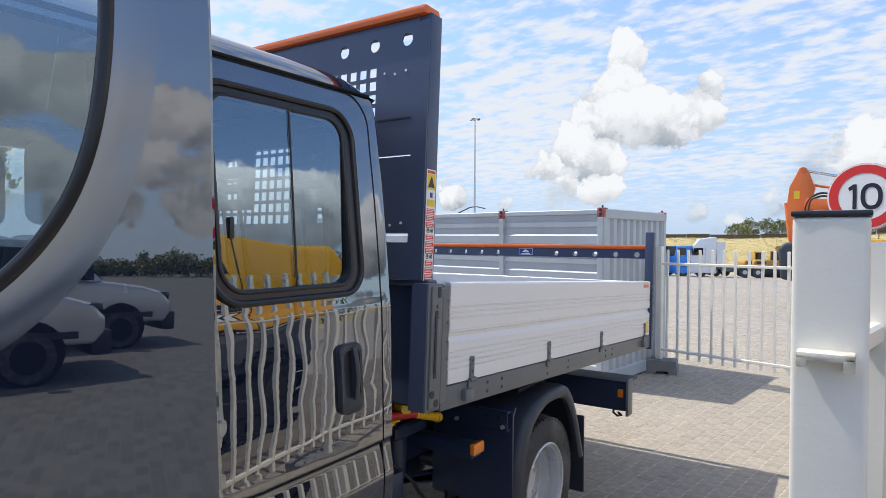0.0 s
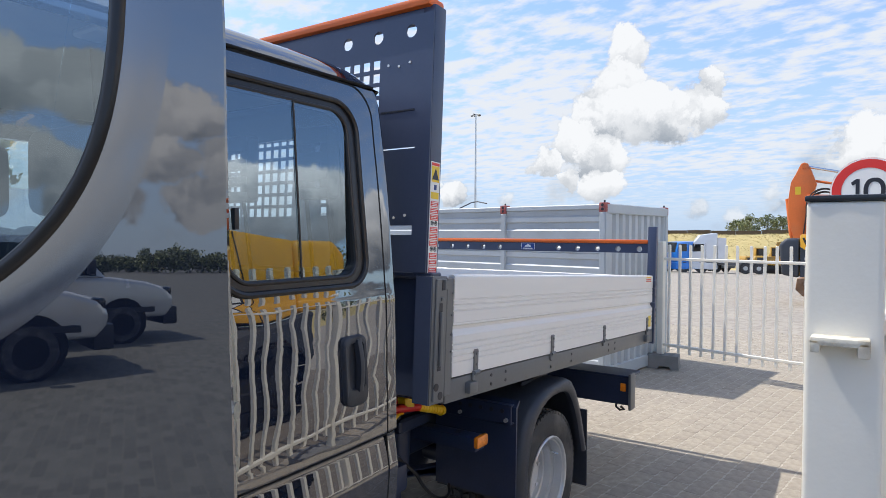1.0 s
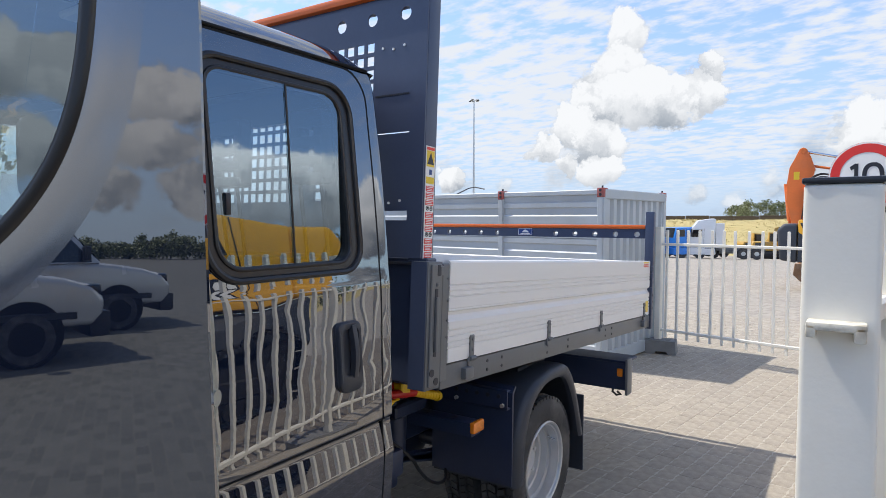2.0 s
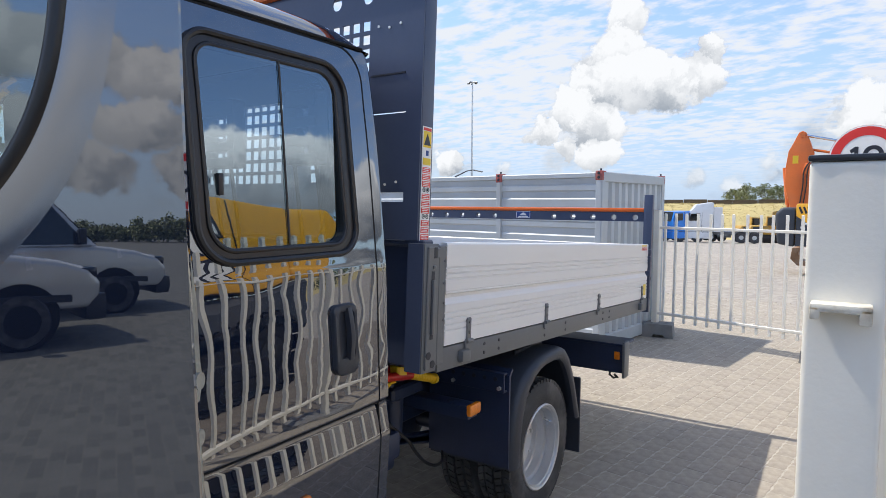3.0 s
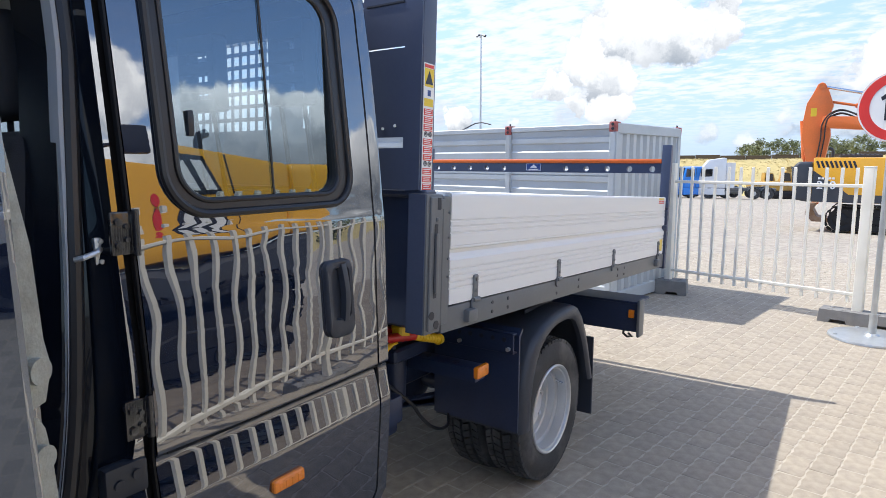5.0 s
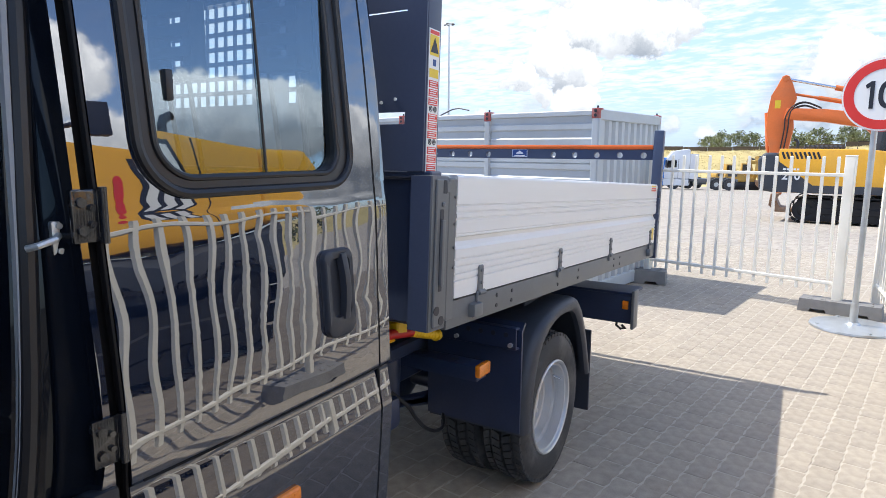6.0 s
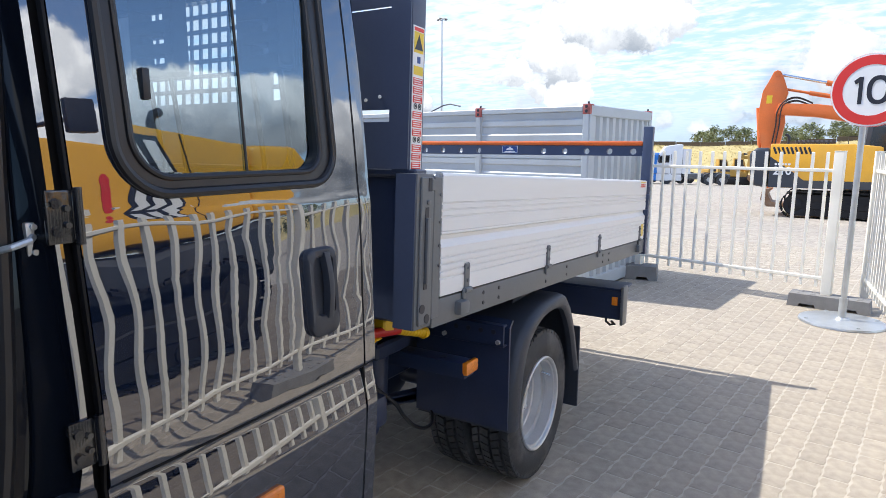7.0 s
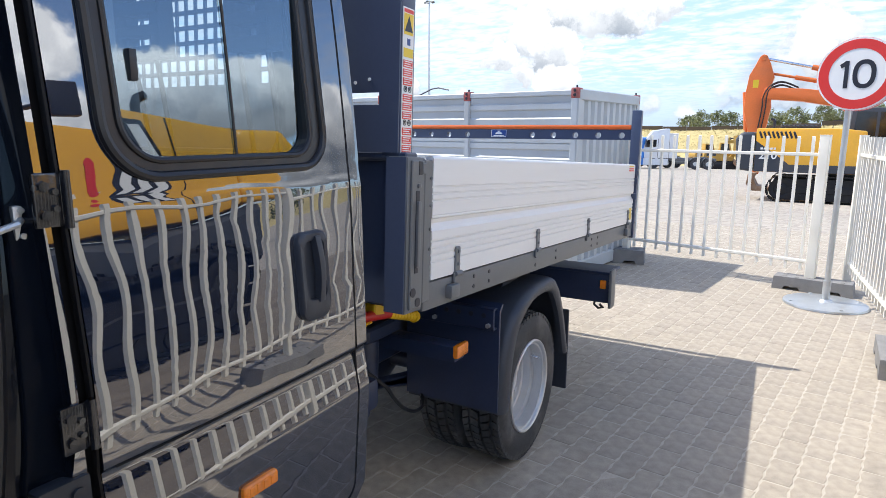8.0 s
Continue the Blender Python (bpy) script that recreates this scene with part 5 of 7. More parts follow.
    bm = bmesh.new()
    tube(bm, smooth_open([Vector(p) for p in ((-2.02, 2.26, 0.66), (-1.96, 2.366, 0.55), (-1.95, 2.42, 0.476), (-1.95, 2.494, 0.405), (-1.95, 2.576, 0.363), (-1.97, 2.662, 0.356), (-2.03, 2.74, 0.40))], 5), 0.008, 8)
    tpart("air_hose", bm, M["rubber"], "black rubber hose")
    # red body prop with its yellow grip
    bm = bmesh.new()
    rod(bm, (-1.93, 2.02, 0.880), (-1.97, 2.62, 0.905), 0.016)
    rod(bm, (-1.90, 2.06, 0.895), (-1.902, 2.33, 0.850), 0.018)
    box(bm, (-1.99, 2.60, 0.86), (-1.94, 2.66, 0.93), 0.006)
    prop = tpart("safety_prop", bm, M["red"], "red safety prop rod")
    bm = bmesh.new()
    rod(bm, (-1.902, 2.32, 0.853), (-1.898, 2.48, 0.802), 0.0195)
    for i in range(7):
        k = 0.1 + 0.12 * i
        lathe(bm, [(-0.003, 0.019), (0.0, 0.0215), (0.003, 0.019)], (-1.902 + 0.004 * k, 2.32 + 0.16 * k, 0.853 - 0.051 * k), 14, "y", caps=False)
    lathe(bm, [(-0.012, 0.006), (-0.010, 0.022), (0.010, 0.022), (0.012, 0.006)], (-1.897, 2.482, 0.80), 16, "y")
    part("grip", bm, M["yellow"], prop, "yellow rubber grip", off=ORG)
    bm = bmesh.new()
    box(bm, (-1.935, 2.215, 0.858), (-1.885, 2.275, 0.912), 0.006)
    box(bm, (-1.925, 2.13, 0.846), (-1.89, 2.21, 0.856), 0.004)
    prism(bm, [(2.13, 0.848), (2.21, 0.848), (2.14, 0.815)], "x", -1.912, -1.904)
    part("bracket", bm, M["yellow"], prop, "yellow bracket", off=ORG)
    # lifting cylinder and valve block
    bm = bmesh.new()
    rod(bm, (-2.08, 2.40, 0.52), (-2.08, 2.42, 0.83), 0.055, seg=20)
    cyl = tpart("tipping_cylinder", bm, M["chassis"], "tipping cylinder with polished rod")
    bm = bmesh.new()
    rod(bm, (-2.08, 2.42, 0.83), (-2.08, 2.43, 1.04), 0.036, seg=20)
    part("piston_rod", bm, M["chrome"], cyl, "polished steel rod", off=ORG)
    bm = bmesh.new()
    box(bm, (-2.20, 2.30, 0.72), (-1.98, 2.52, 0.78), 0.01)
    for i in range(4):
        rod(bm, (-2.16 + 0.05 * i, 2.32, 0.78), (-2.16 + 0.05 * i, 2.32, 0.82), 0.012)
    part("cylinder_mount", bm, M["chassis"], cyl, off=ORG)


build_running_gear()


# ---- tipping body ----
def bpt(name, bm, material, label="", parent=None, smooth=35):
    return part(name, bm, material, parent, label, smooth, off=HINGE)


def build_body():
    W0, W1 = 2 * XC + 1.59, -1.59
    bm = bmesh.new()
    box(bm, (W0 + 0.03, 2.006, 0.900), (W1 - 0.03, 4.64, 0.930), 0.004)
    for s in (1, -1):
        x = XC + s * 0.36
        box(bm, (x - 0.04, 2.05, 0.745), (x + 0.04, 4.50, 0.90), 0.008)
    for i in range(6):
        y = 2.15 + i * 0.46
        box(bm, (W0 + 0.08, y - 0.03, 0.82), (W1 - 0.08, y + 0.03, 0.90), 0.006)
    body = part("tipping_body", bm, M["navy"], truck, "dark steel tipping body floor frame", off=HINGE)
    body.matrix_basis = Matrix.Translation(BODY_AT - ORG) @ Matrix.Rotation(radians(-TILT), 4, "X") @ Matrix.Scale(BODY_SIZE, 4)
    for s in (1, -1):
        X = lambda x: x if s > 0 else 2 * XC - x  # noqa: E731
        pair = lambda a, b: tuple(sorted((X(a), X(b))))  # noqa: E731

        def sbox(bm, xr, yr, zr, bevel=0.0, seg=1, mi=0):
            lo, hi = pair(*xr)
            return box(bm, (lo, yr[0], zr[0]), (hi, yr[1], zr[1]), bevel, seg, mi=mi)
        # lower side rail
        bm = bmesh.new()
        sbox(bm, (-1.66, -1.592), (2.05, 4.66), (0.842, 0.928), 0.008, 2)
        for y in (2.38, 2.50, 2.95, 3.20, 3.75, 3.86):
            for z in (0.870, 0.905):
                rod(bm, (X(-1.593), y, z), (X(-1.5895), y, z), 0.007, seg=8, mi=1)
        bpt("side_rail", bm, [M["steel_grey"], M["black"]], "grey steel side rail", body)
        # aluminium dropside with pressed lines
        bm = bmesh.new()
        steps = [(0.934, 0.0), (0.985, 0.0), (0.987, -0.0045), (0.991, -0.0045), (0.993, 0.0), (1.006, 0.0), (1.008, -0.0045), (1.012, -0.0045), (1.014, 0.0), (1.027, 0.0), (1.029, -0.0045), (1.033, -0.0045), (1.035, 0.0),
                 (1.048, 0.0), (1.050, -0.0045), (1.054, -0.0045), (1.056, 0.0), (1.082, 0.0), (1.090, -0.008), (1.104, -0.015), (1.116, -0.014), (1.122, 0.0), (1.126, 0.0), (1.128, -0.002), (1.131, 0.0),
                 (1.170, 0.0), (1.172, -0.0045), (1.176, -0.0045), (1.178, 0.0), (1.190, 0.0), (1.192, -0.0045), (1.196, -0.0045), (1.198, 0.0), (1.210, 0.0), (1.212, -0.0045), (1.216, -0.0045), (1.218, 0.0),
                 (1.296, 0.0), (1.303, -0.004), (1.305, -0.010), (1.305, -0.028), (0.934, -0.028)]
        prism(bm, [(X(-1.590 + d), z) for z, d in steps], "y", 2.088, 4.615)
        side = bpt("dropside", bm, M["alu"], "ribbed aluminium dropside board", body, smooth=None)
        # hinges
        for y in (2.25, 2.955, 3.665, 4.50):
            bm = bmesh.new()
            sbox(bm, (-1.593, -1.584), (y - 0.016, y + 0.016), (0.930, 1.022), 0.004)
            rod(bm, (X(-1.583), y - 0.020, 0.934), (X(-1.583), y + 0.020, 0.934), 0.009)
            sbox(bm, (-1.592, -1.582), (y - 0.026, y - 0.010), (0.905, 0.938), 0.003)
            for z in (0.965, 1.005):
                rod(bm, (X(-1.585), y, z), (X(-1.580), y, z), 0.006, seg=8)
            part("dropside_hinge", bm, M["steel_grey"], side, "grey dropside hinge", off=HINGE)
        for y in (2.185, 4.44):
            bm = bmesh.new()
            sbox(bm, (-1.610, -1.568), (y, y + 0.06), (0.86, 0.905), 0.01, 2)
            bpt("tie_down", bm, M["steel_grey"], parent=body)
        # corner posts, front with latch
        bm = bmesh.new()
        sbox(bm, (-1.668, -1.598), (1.962, 2.052), (0.850, 1.300), 0.006, 2)
        sbox(bm, (-1.605, -1.590), (2.040, 2.086), (0.872, 1.294), 0.004)
        sbox(bm, (-1.600, -1.590), (1.975, 2.04), (0.862, 1.29), 0.003)
        for y, z in ((1.990, 0.912), (2.016, 0.880)):
            rod(bm, (X(-1.592), y, z), (X(-1.5885), y, z), 0.014, seg=16, mi=1)
        sbox(bm, (-1.592, -1.5885), (1.995, 2.012), (0.968, 1.205), 0.0, mi=1)
        sbox(bm, (-1.592, -1.5885), (2.008, 2.024), (1.250, 1.288), 0.0, mi=1)
        for z in (1.03, 1.09, 1.16, 1.24):
            rod(bm, (X(-1.592), 2.074, z), (X(-1.586), 2.074, z), 0.005, seg=8)
        post = bpt("corner_post", bm, [M["steel_grey"], M["black"]], "grey steel corner post", body)
        bm = bmesh.new()
        sbox(bm, (-1.670, -1.604), (1.9595, 1.9625), (0.852, 1.298))
        part("post_face", bm, M["navy"], post, "dark navy front face", off=HINGE)
        bm = bmesh.new()
        sbox(bm, (-1.596, -1.580), (1.996, 2.012), (0.985, 1.175), 0.004, 2)
        sbox(bm, (-1.598, -1.584), (2.000, 2.018), (1.212, 1.226), 0.006, 2)
        sbox(bm, (-1.596, -1.5865), (2.024, 2.044), (1.252, 1.284), 0.002)
        part("latch_lever", bm, M["steel_grey"], post, "grey latch lever", off=HINGE)
        bm = bmesh.new()
        sbox(bm, (-1.640, -1.580), (4.640, 4.685), (0.83, 1.648), 0.006, 2)
        for i in range(9):
            z = 0.93 + i * 0.045
            rod(bm, (X(-1.581), 4.664, z), (X(-1.5785), 4.664, z), 0.009 if i % 2 else 0.006, seg=8, mi=1)
        for z in (1.10, 1.20, 1.25):
            sbox(bm, (-1.60, -1.572), (4.615, 4.645), (z - 0.02, z + 0.02), 0.004)
        bpt("rear_post", bm, [M["navy"], M["black"]], "dark bored rear post", body)
        # small sheets on the dropside
        for y0, y1, z0, z1, k in ((4.46, 4.57, 1.262, 1.285, "sticker_red"), (4.46, 4.57, 1.288, 1.297, "sticker_yellow"), (4.53, 4.585, 0.955, 1.03, "sticker_yellow")):
            if s > 0:
                bm = bmesh.new()
                if k == "sticker_red":
                    for i in range(4):
                        for j in range(2):
                            sbox(bm, (-1.5895, -1.5885), (y0 + 0.029 * i, y0 + 0.029 * i + 0.022), (z0 + 0.012 * j, z0 + 0.012 * j + 0.008))
                else:
                    sbox(bm, (-1.5895, -1.5885), (y0, y1), (z0, z1))
                part("warning_sticker", bm, M[k], side, "small warning sticker", off=HINGE)
    # inside faces of the far board, front and tail boards
    bm = bmesh.new()
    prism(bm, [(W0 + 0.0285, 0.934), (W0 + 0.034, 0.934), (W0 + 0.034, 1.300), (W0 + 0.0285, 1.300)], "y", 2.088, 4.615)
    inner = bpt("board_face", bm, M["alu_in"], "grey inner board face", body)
    bm = bmesh.new()
    for i in range(4):
        box(bm, (W0 + 0.0345, 3.55 + 0.07 * i, 1.235), (W0 + 0.0355, 3.61 + 0.07 * i, 1.268))
    part("warning_sticker", bm, M["sticker_red"], inner, "red warning sticker", off=HINGE)
    bm = bmesh.new()
    box(bm, (W0 + 0.0345, 3.55, 1.20), (W0 + 0.0355, 3.82, 1.232))
    part("warning_sticker", bm, M["sticker_yellow"], inner, "yellow warning sticker", off=HINGE)
    bm = bmesh.new()
    box(bm, (W0 + 0.05, 4.615, 0.934), (W1 - 0.05, 4.640, 1.300), 0.004)
    bpt("tailboard", bm, M["alu"], "aluminium tailboard", body)
    # rear ladder bar with round holes and an orange top
    holes = [XC + k * 0.155 + (0.255 if k > 0 else -0.255) - (0.155 if k > 0 else -0.155) for k in (-5, -4, -3, -2, -1, 1, 2, 3, 4, 5)]
    out = [(W0 + 0.05, 1.461), (W1 - 0.05, 1.461), (W1 - 0.05, 1.527), (W0 + 0.05, 1.527)]
    bar = skin("ladder_bar", [(-x, z) for x, z in out], [[(-hx + 0.020 * math.cos(t), 1.489 + 0.020 * math.sin(t)) for t in [2 * math.pi * i / 14 for i in range(14)]] for hx in holes],
               lambda u, v: (-u, 4.650, v), M["navy"], body, 0.03, label="dark bored ladder bar", inward=(0, 1, 0), off=HINGE)
    bm = bmesh.new()
    box(bm, (W0 + 0.05, 4.640, 1.527), (W1 - 0.05, 4.69, 1.556), 0.01, 2)
    part("bar_edge", bm, M["orange"], bar, "orange plastic edge strip", off=HINGE)
    bm = bmesh.new()
    box(bm, (-2.637, 4.6465, 1.470), (-2.513, 4.6490, 1.526))
    part("blue_plate", bm, M["sticker_blue"], bar, "small blue plate with white mark", off=HINGE)
    bm = bmesh.new()
    prism(bm, [(-2.605, 1.492), (-2.545, 1.492), (-2.555, 1.505), (-2.565, 1.508), (-2.575, 1.517), (-2.585, 1.508), (-2.595, 1.505)], "y", 4.6445, 4.6462)
    box(bm, (-2.615, 4.6445, 1.478), (-2.535, 4.6462, 1.484))
    for lo, hi in (((-2.634, 1.473), (-2.516, 1.4755)), ((-2.634, 1.5205), (-2.516, 1.523)), ((-2.634, 1.473), (-2.6315, 1.523)), ((-2.5185, 1.473), (-2.516, 1.523))):
        box(bm, (lo[0], 4.6448, lo[1]), (hi[0], 4.6463, hi[1]))
    part("white_mark", bm, M["sticker_white"], bar, "plain white bars", off=HINGE)
    # headboard: framed sheet with a square-mesh grille and round holes
    Y = 1.962
    fr = [(-u, v) for u, v in ((W1 - 0.044, 1.31), (W1 - 0.044, 2.235), (W0 + 0.044, 2.235), (W0 + 0.044, 1.31))]
    cells = []
    for x0, x1 in ((-1.868, -2.168), (-2.316, -2.834), (-2.982, -3.217)):
        nx = max(1, round((x0 - x1) / 0.0475))
        for i in range(nx):
            for j in range(12):
                cx, cz = x0 - 0.0235 - i * (x0 - x1) / nx, 2.078 - j * 0.0495
                w = 0.0175
                cells.append([(-(cx + w), cz - w), (-(cx - w), cz - w), (-(cx - w), cz + w), (-(cx + w), cz + w)])
    rounds = [XC + s * d for s in (1, -1) for d in (0.843, 0.688, 0.534, 0.223)]
    for hx in rounds:
        cells.append([(-hx + 0.024 * math.cos(t), 2.180 + 0.024 * math.sin(t)) for t in [2 * math.pi * i / 16 for i in range(16)]])
    slot = [[(1.700, 1.442), (1.92, 1.442), (1.92, 1.476), (1.700, 1.476)], [(1.700, 1.753), (1.858, 1.753), (1.858, 1.758), (1.700, 1.758)]]
    slot += [[(-2 * XC - b, z0), (-2 * XC - a, z0), (-2 * XC - a, z1), (-2 * XC - b, z1)] for (a, z0), (b, _), (_, z1), _ in slot]
    head = skin("headboard", fr, cells + slot, lambda u, v: (-u, Y, v), M["navy"], body, 0.006, label="anthracite headboard with square mesh grille", inward=(0, 1, 0), off=HINGE)
    bm = bmesh.new()
    for s in (1, -1):
        X = lambda x: x if s > 0 else 2 * XC - x  # noqa: E731
        lo, hi = sorted((X(-1.694), X(-1.632)))
        box(bm, (lo, 1.968, 1.30), (hi, 2.035, 2.262), 0.004, 2)
        lo, hi = sorted((X(-2.312), X(-2.218)))
        box(bm, (lo, 1.970, 1.31), (hi, 1.996, 2.24), 0.006, 2)
    box(bm, (W0 + 0.09, 1.965, 2.222), (W1 - 0.09, 2.03, 2.256), 0.006, 2)
    box(bm, (W0 + 0.12, 1.972, 2.130), (W1 - 0.12, 1.985, 2.140), 0.003)
    box(bm, (W0 + 0.02, 1.97, 1.290), (W1 - 0.02, 2.03, 1.312), 0.005)
    part("headboard_frame", bm, M["navy"], head, "anthracite steel uprights and rails", off=HINGE)
    bm = bmesh.new()
    box(bm, (W0 + 0.054, 1.945, 2.256), (W1 - 0.054, 2.04, 2.290), 0.012, 2)
    part("headboard_edge", bm, M["orange"], head, "orange plastic edge strip", off=HINGE)
    bm = bmesh.new()
    box(bm, (W0 + 0.1, 2.0, 0.86), (W1 - 0.1, 2.02, 1.30), 0.003)
    box(bm, (W0 + 0.1, 1.99, 1.285), (W1 - 0.1, 2.0, 1.300), 0.003)
    bpt("front_board", bm, M["navy"], "dark lower front board", body)
    for x, dz in ((-1.832, 0.005), (-1.783, -0.004), (-1.733, 0.004)):
        for z in (2.062, 1.508):
            bm = bmesh.new()
            rod(bm, (x, 1.963, z + dz), (x, 1.9585, z + dz), 0.005, seg=8)
            part("rivet", bm, M["sticker_white"], head, "bright rivet head", off=HINGE)
    bm = bmesh.new()
    box(bm, (-1.86, 1.9590, 1.890), (-1.706, 1.9615, 1.896))
    part("seam", bm, M["black"], head, "dark folded seam", off=HINGE)
    # warning strip on the outer side of the upright
    bm = bmesh.new()
    box(bm, (-1.6325, 1.972, 1.306), (-1.6305, 2.026, 1.704))
    strip = part("warning_strip", bm, M["sticker_white"], head, "white strip of red and yellow warning signs", off=HINGE)
    for i in range(9):
        z = 1.312 + i * 0.024 + (0.020 if i >= 3 else 0) + (0.020 if i >= 6 else 0)
        bm = bmesh.new()
        box(bm, (-1.6304, 1.976, z), (-1.6296, 2.022, z + 0.020))
        part("red_panel", bm, M["sticker_red"], head, "red warning panel", off=HINGE)
        bm = bmesh.new()
        for k in range(3):
            box(bm, (-1.6295, 1.980, z + 0.003 + 0.006 * k), (-1.6292, 2.018 - 0.006 * (k % 2), z + 0.0055 + 0.006 * k))
        part("text_bar", bm, M["sticker_white"], head, "plain white text bars", off=HINGE)
    for z in (1.394, 1.486):
        bm = bmesh.new()
        for k in (0, 1):
            lathe(bm, [(-1.6300, 0.0085), (-1.6292, 0.0085), (-1.6292, 0.006), (-1.6300, 0.006)], (0, 1.988 + 0.022 * k, z), 14, "x", True)
            box(bm, (-1.6298, 1.985 + 0.022 * k, z - 0.003), (-1.6293, 1.991 + 0.022 * k, z + 0.004))
        part("round_mark", bm, M["black"], head, "small black marks", off=HINGE)
    bm = bmesh.new()
    box(bm, (-1.6304, 1.976, 1.690), (-1.6296, 2.022, 1.700))
    part("red_panel", bm, M["sticker_red"], head, "red heading panel", off=HINGE)
    bm = bmesh.new()
    box(bm, (-1.6304, 1.976, 1.632), (-1.6296, 2.022, 1.688))
    part("yellow_panel", bm, M["sticker_yellow"], head, "yellow warning panel", off=HINGE)
    bm = bmesh.new()
    box(bm, (-1.6304, 1.976, 1.572), (-1.6296, 2.022, 1.596))
    part("yellow_panel", bm, M["sticker_yellow"], head, "yellow warning panel", off=HINGE)
    bm = bmesh.new()
    prism(bm, [(1.979, 1.640), (2.019, 1.640), (1.999, 1.682)], "x", -1.6295, -1.6290)
    part("black_mark", bm, M["black"], head, "black warning triangle", off=HINGE)
    bm = bmesh.new()
    box(bm, (-1.6304, 1.993, 1.604), (-1.6295, 2.008, 1.622), 0.0)
    part("blue_mark", bm, M["sticker_blue"], head, "blue sign mark", off=HINGE)
    return body


body = build_body()


# ---- fence, sign and feet ----
def fence_panel(name, p0, p1, zlo, zhi, rails, n, post0=None, post1=None, group="white fence panels", label="white painted metal fence panel with square pickets", pick=0.0125):
    """Upright pickets on two rails between p0 and p1; posts: (side length, height)."""
    a, b = Vector((*p0, 0)), Vector((*p1, 0))
    d = b - a
    ln = d.length
    panel = thing(name, label, "fence", Matrix.Translation(a) @ Matrix.Rotation(math.atan2(d.y, d.x), 4, "Z"), group)
    for z in rails:
        bm = bmesh.new()
        box(bm, (0, -0.018, z - 0.016), (ln, 0.018, z + 0.016), 0.005)
        part("rail", bm, M["white"], panel)
    pm = None
    for i in range(n):
        x = ln * (i + 0.7) / (n + 0.4)
        if pm is None:
            bm = bmesh.new()
            prism(bm, [(-pick, zlo), (pick, zlo), (pick, zhi - 0.018), (pick * 0.2, zhi), (-pick, zhi - 0.004)], "x", -pick, pick)
            p = part("picket", bm, M["white"], panel, smooth=None)
            pm = p.data
        else:
            p = new("picket", pm)
            p.parent = panel
        p.location = (x, 0.0, 0)
        p.rotation_euler = (0.004 * math.sin(i * 2.3), 0.006 * math.sin(i * 1.7 + 1), 0)
    for x, post in ((0, post0), (ln, post1)):
        if post:
            w, h = post[0] / 2, post[1]
            bm = bmesh.new()
            box(bm, (x - w, -w, 0.0 if len(post) < 3 else post[2]), (x + w, w, h), 0.008, 3)
            part("post", bm, M["white"], panel)
            bm = bmesh.new()
            box(bm, (x - w - 0.002, -w - 0.002, h), (x + w + 0.002, w + 0.002, h + 0.008), 0.003)
            part("post_cap", bm, M["trim"] if h > 1.58 else M["white"], panel, "black plastic cap" if h > 1.58 else "")
    return panel


def fence_foot(x, y, ang, ln=0.66, w=0.23, h=0.125):
    foot = thing("ballast_block", "grey recycled-rubber fence foot with notches, on the paving", "fence foot", pose(x, y, 0, 0, 0, ang), "fence feet")
    bm = bmesh.new()
    out = [(-ln / 2, 0), (-ln * 0.36, 0), (-ln * 0.34, 0.035), (-ln * 0.16, 0.035), (-ln * 0.14, 0), (ln * 0.14, 0), (ln * 0.16, 0.035), (ln * 0.34, 0.035), (ln * 0.36, 0), (ln / 2, 0), (ln / 2 - 0.012, h), (-ln / 2 + 0.012, h)]
    prism(bm, out, "y", -w / 2, w / 2)
    for sx in (-0.36, -0.2, 0.2, 0.36):
        for sy in (-0.05, 0.05):
            box(bm, (ln * sx - 0.022, sy - 0.018, h - 0.004), (ln * sx + 0.022, sy + 0.018, h + 0.006), 0.004)
    part("foot_block", bm, M["foot"], foot)
    return foot


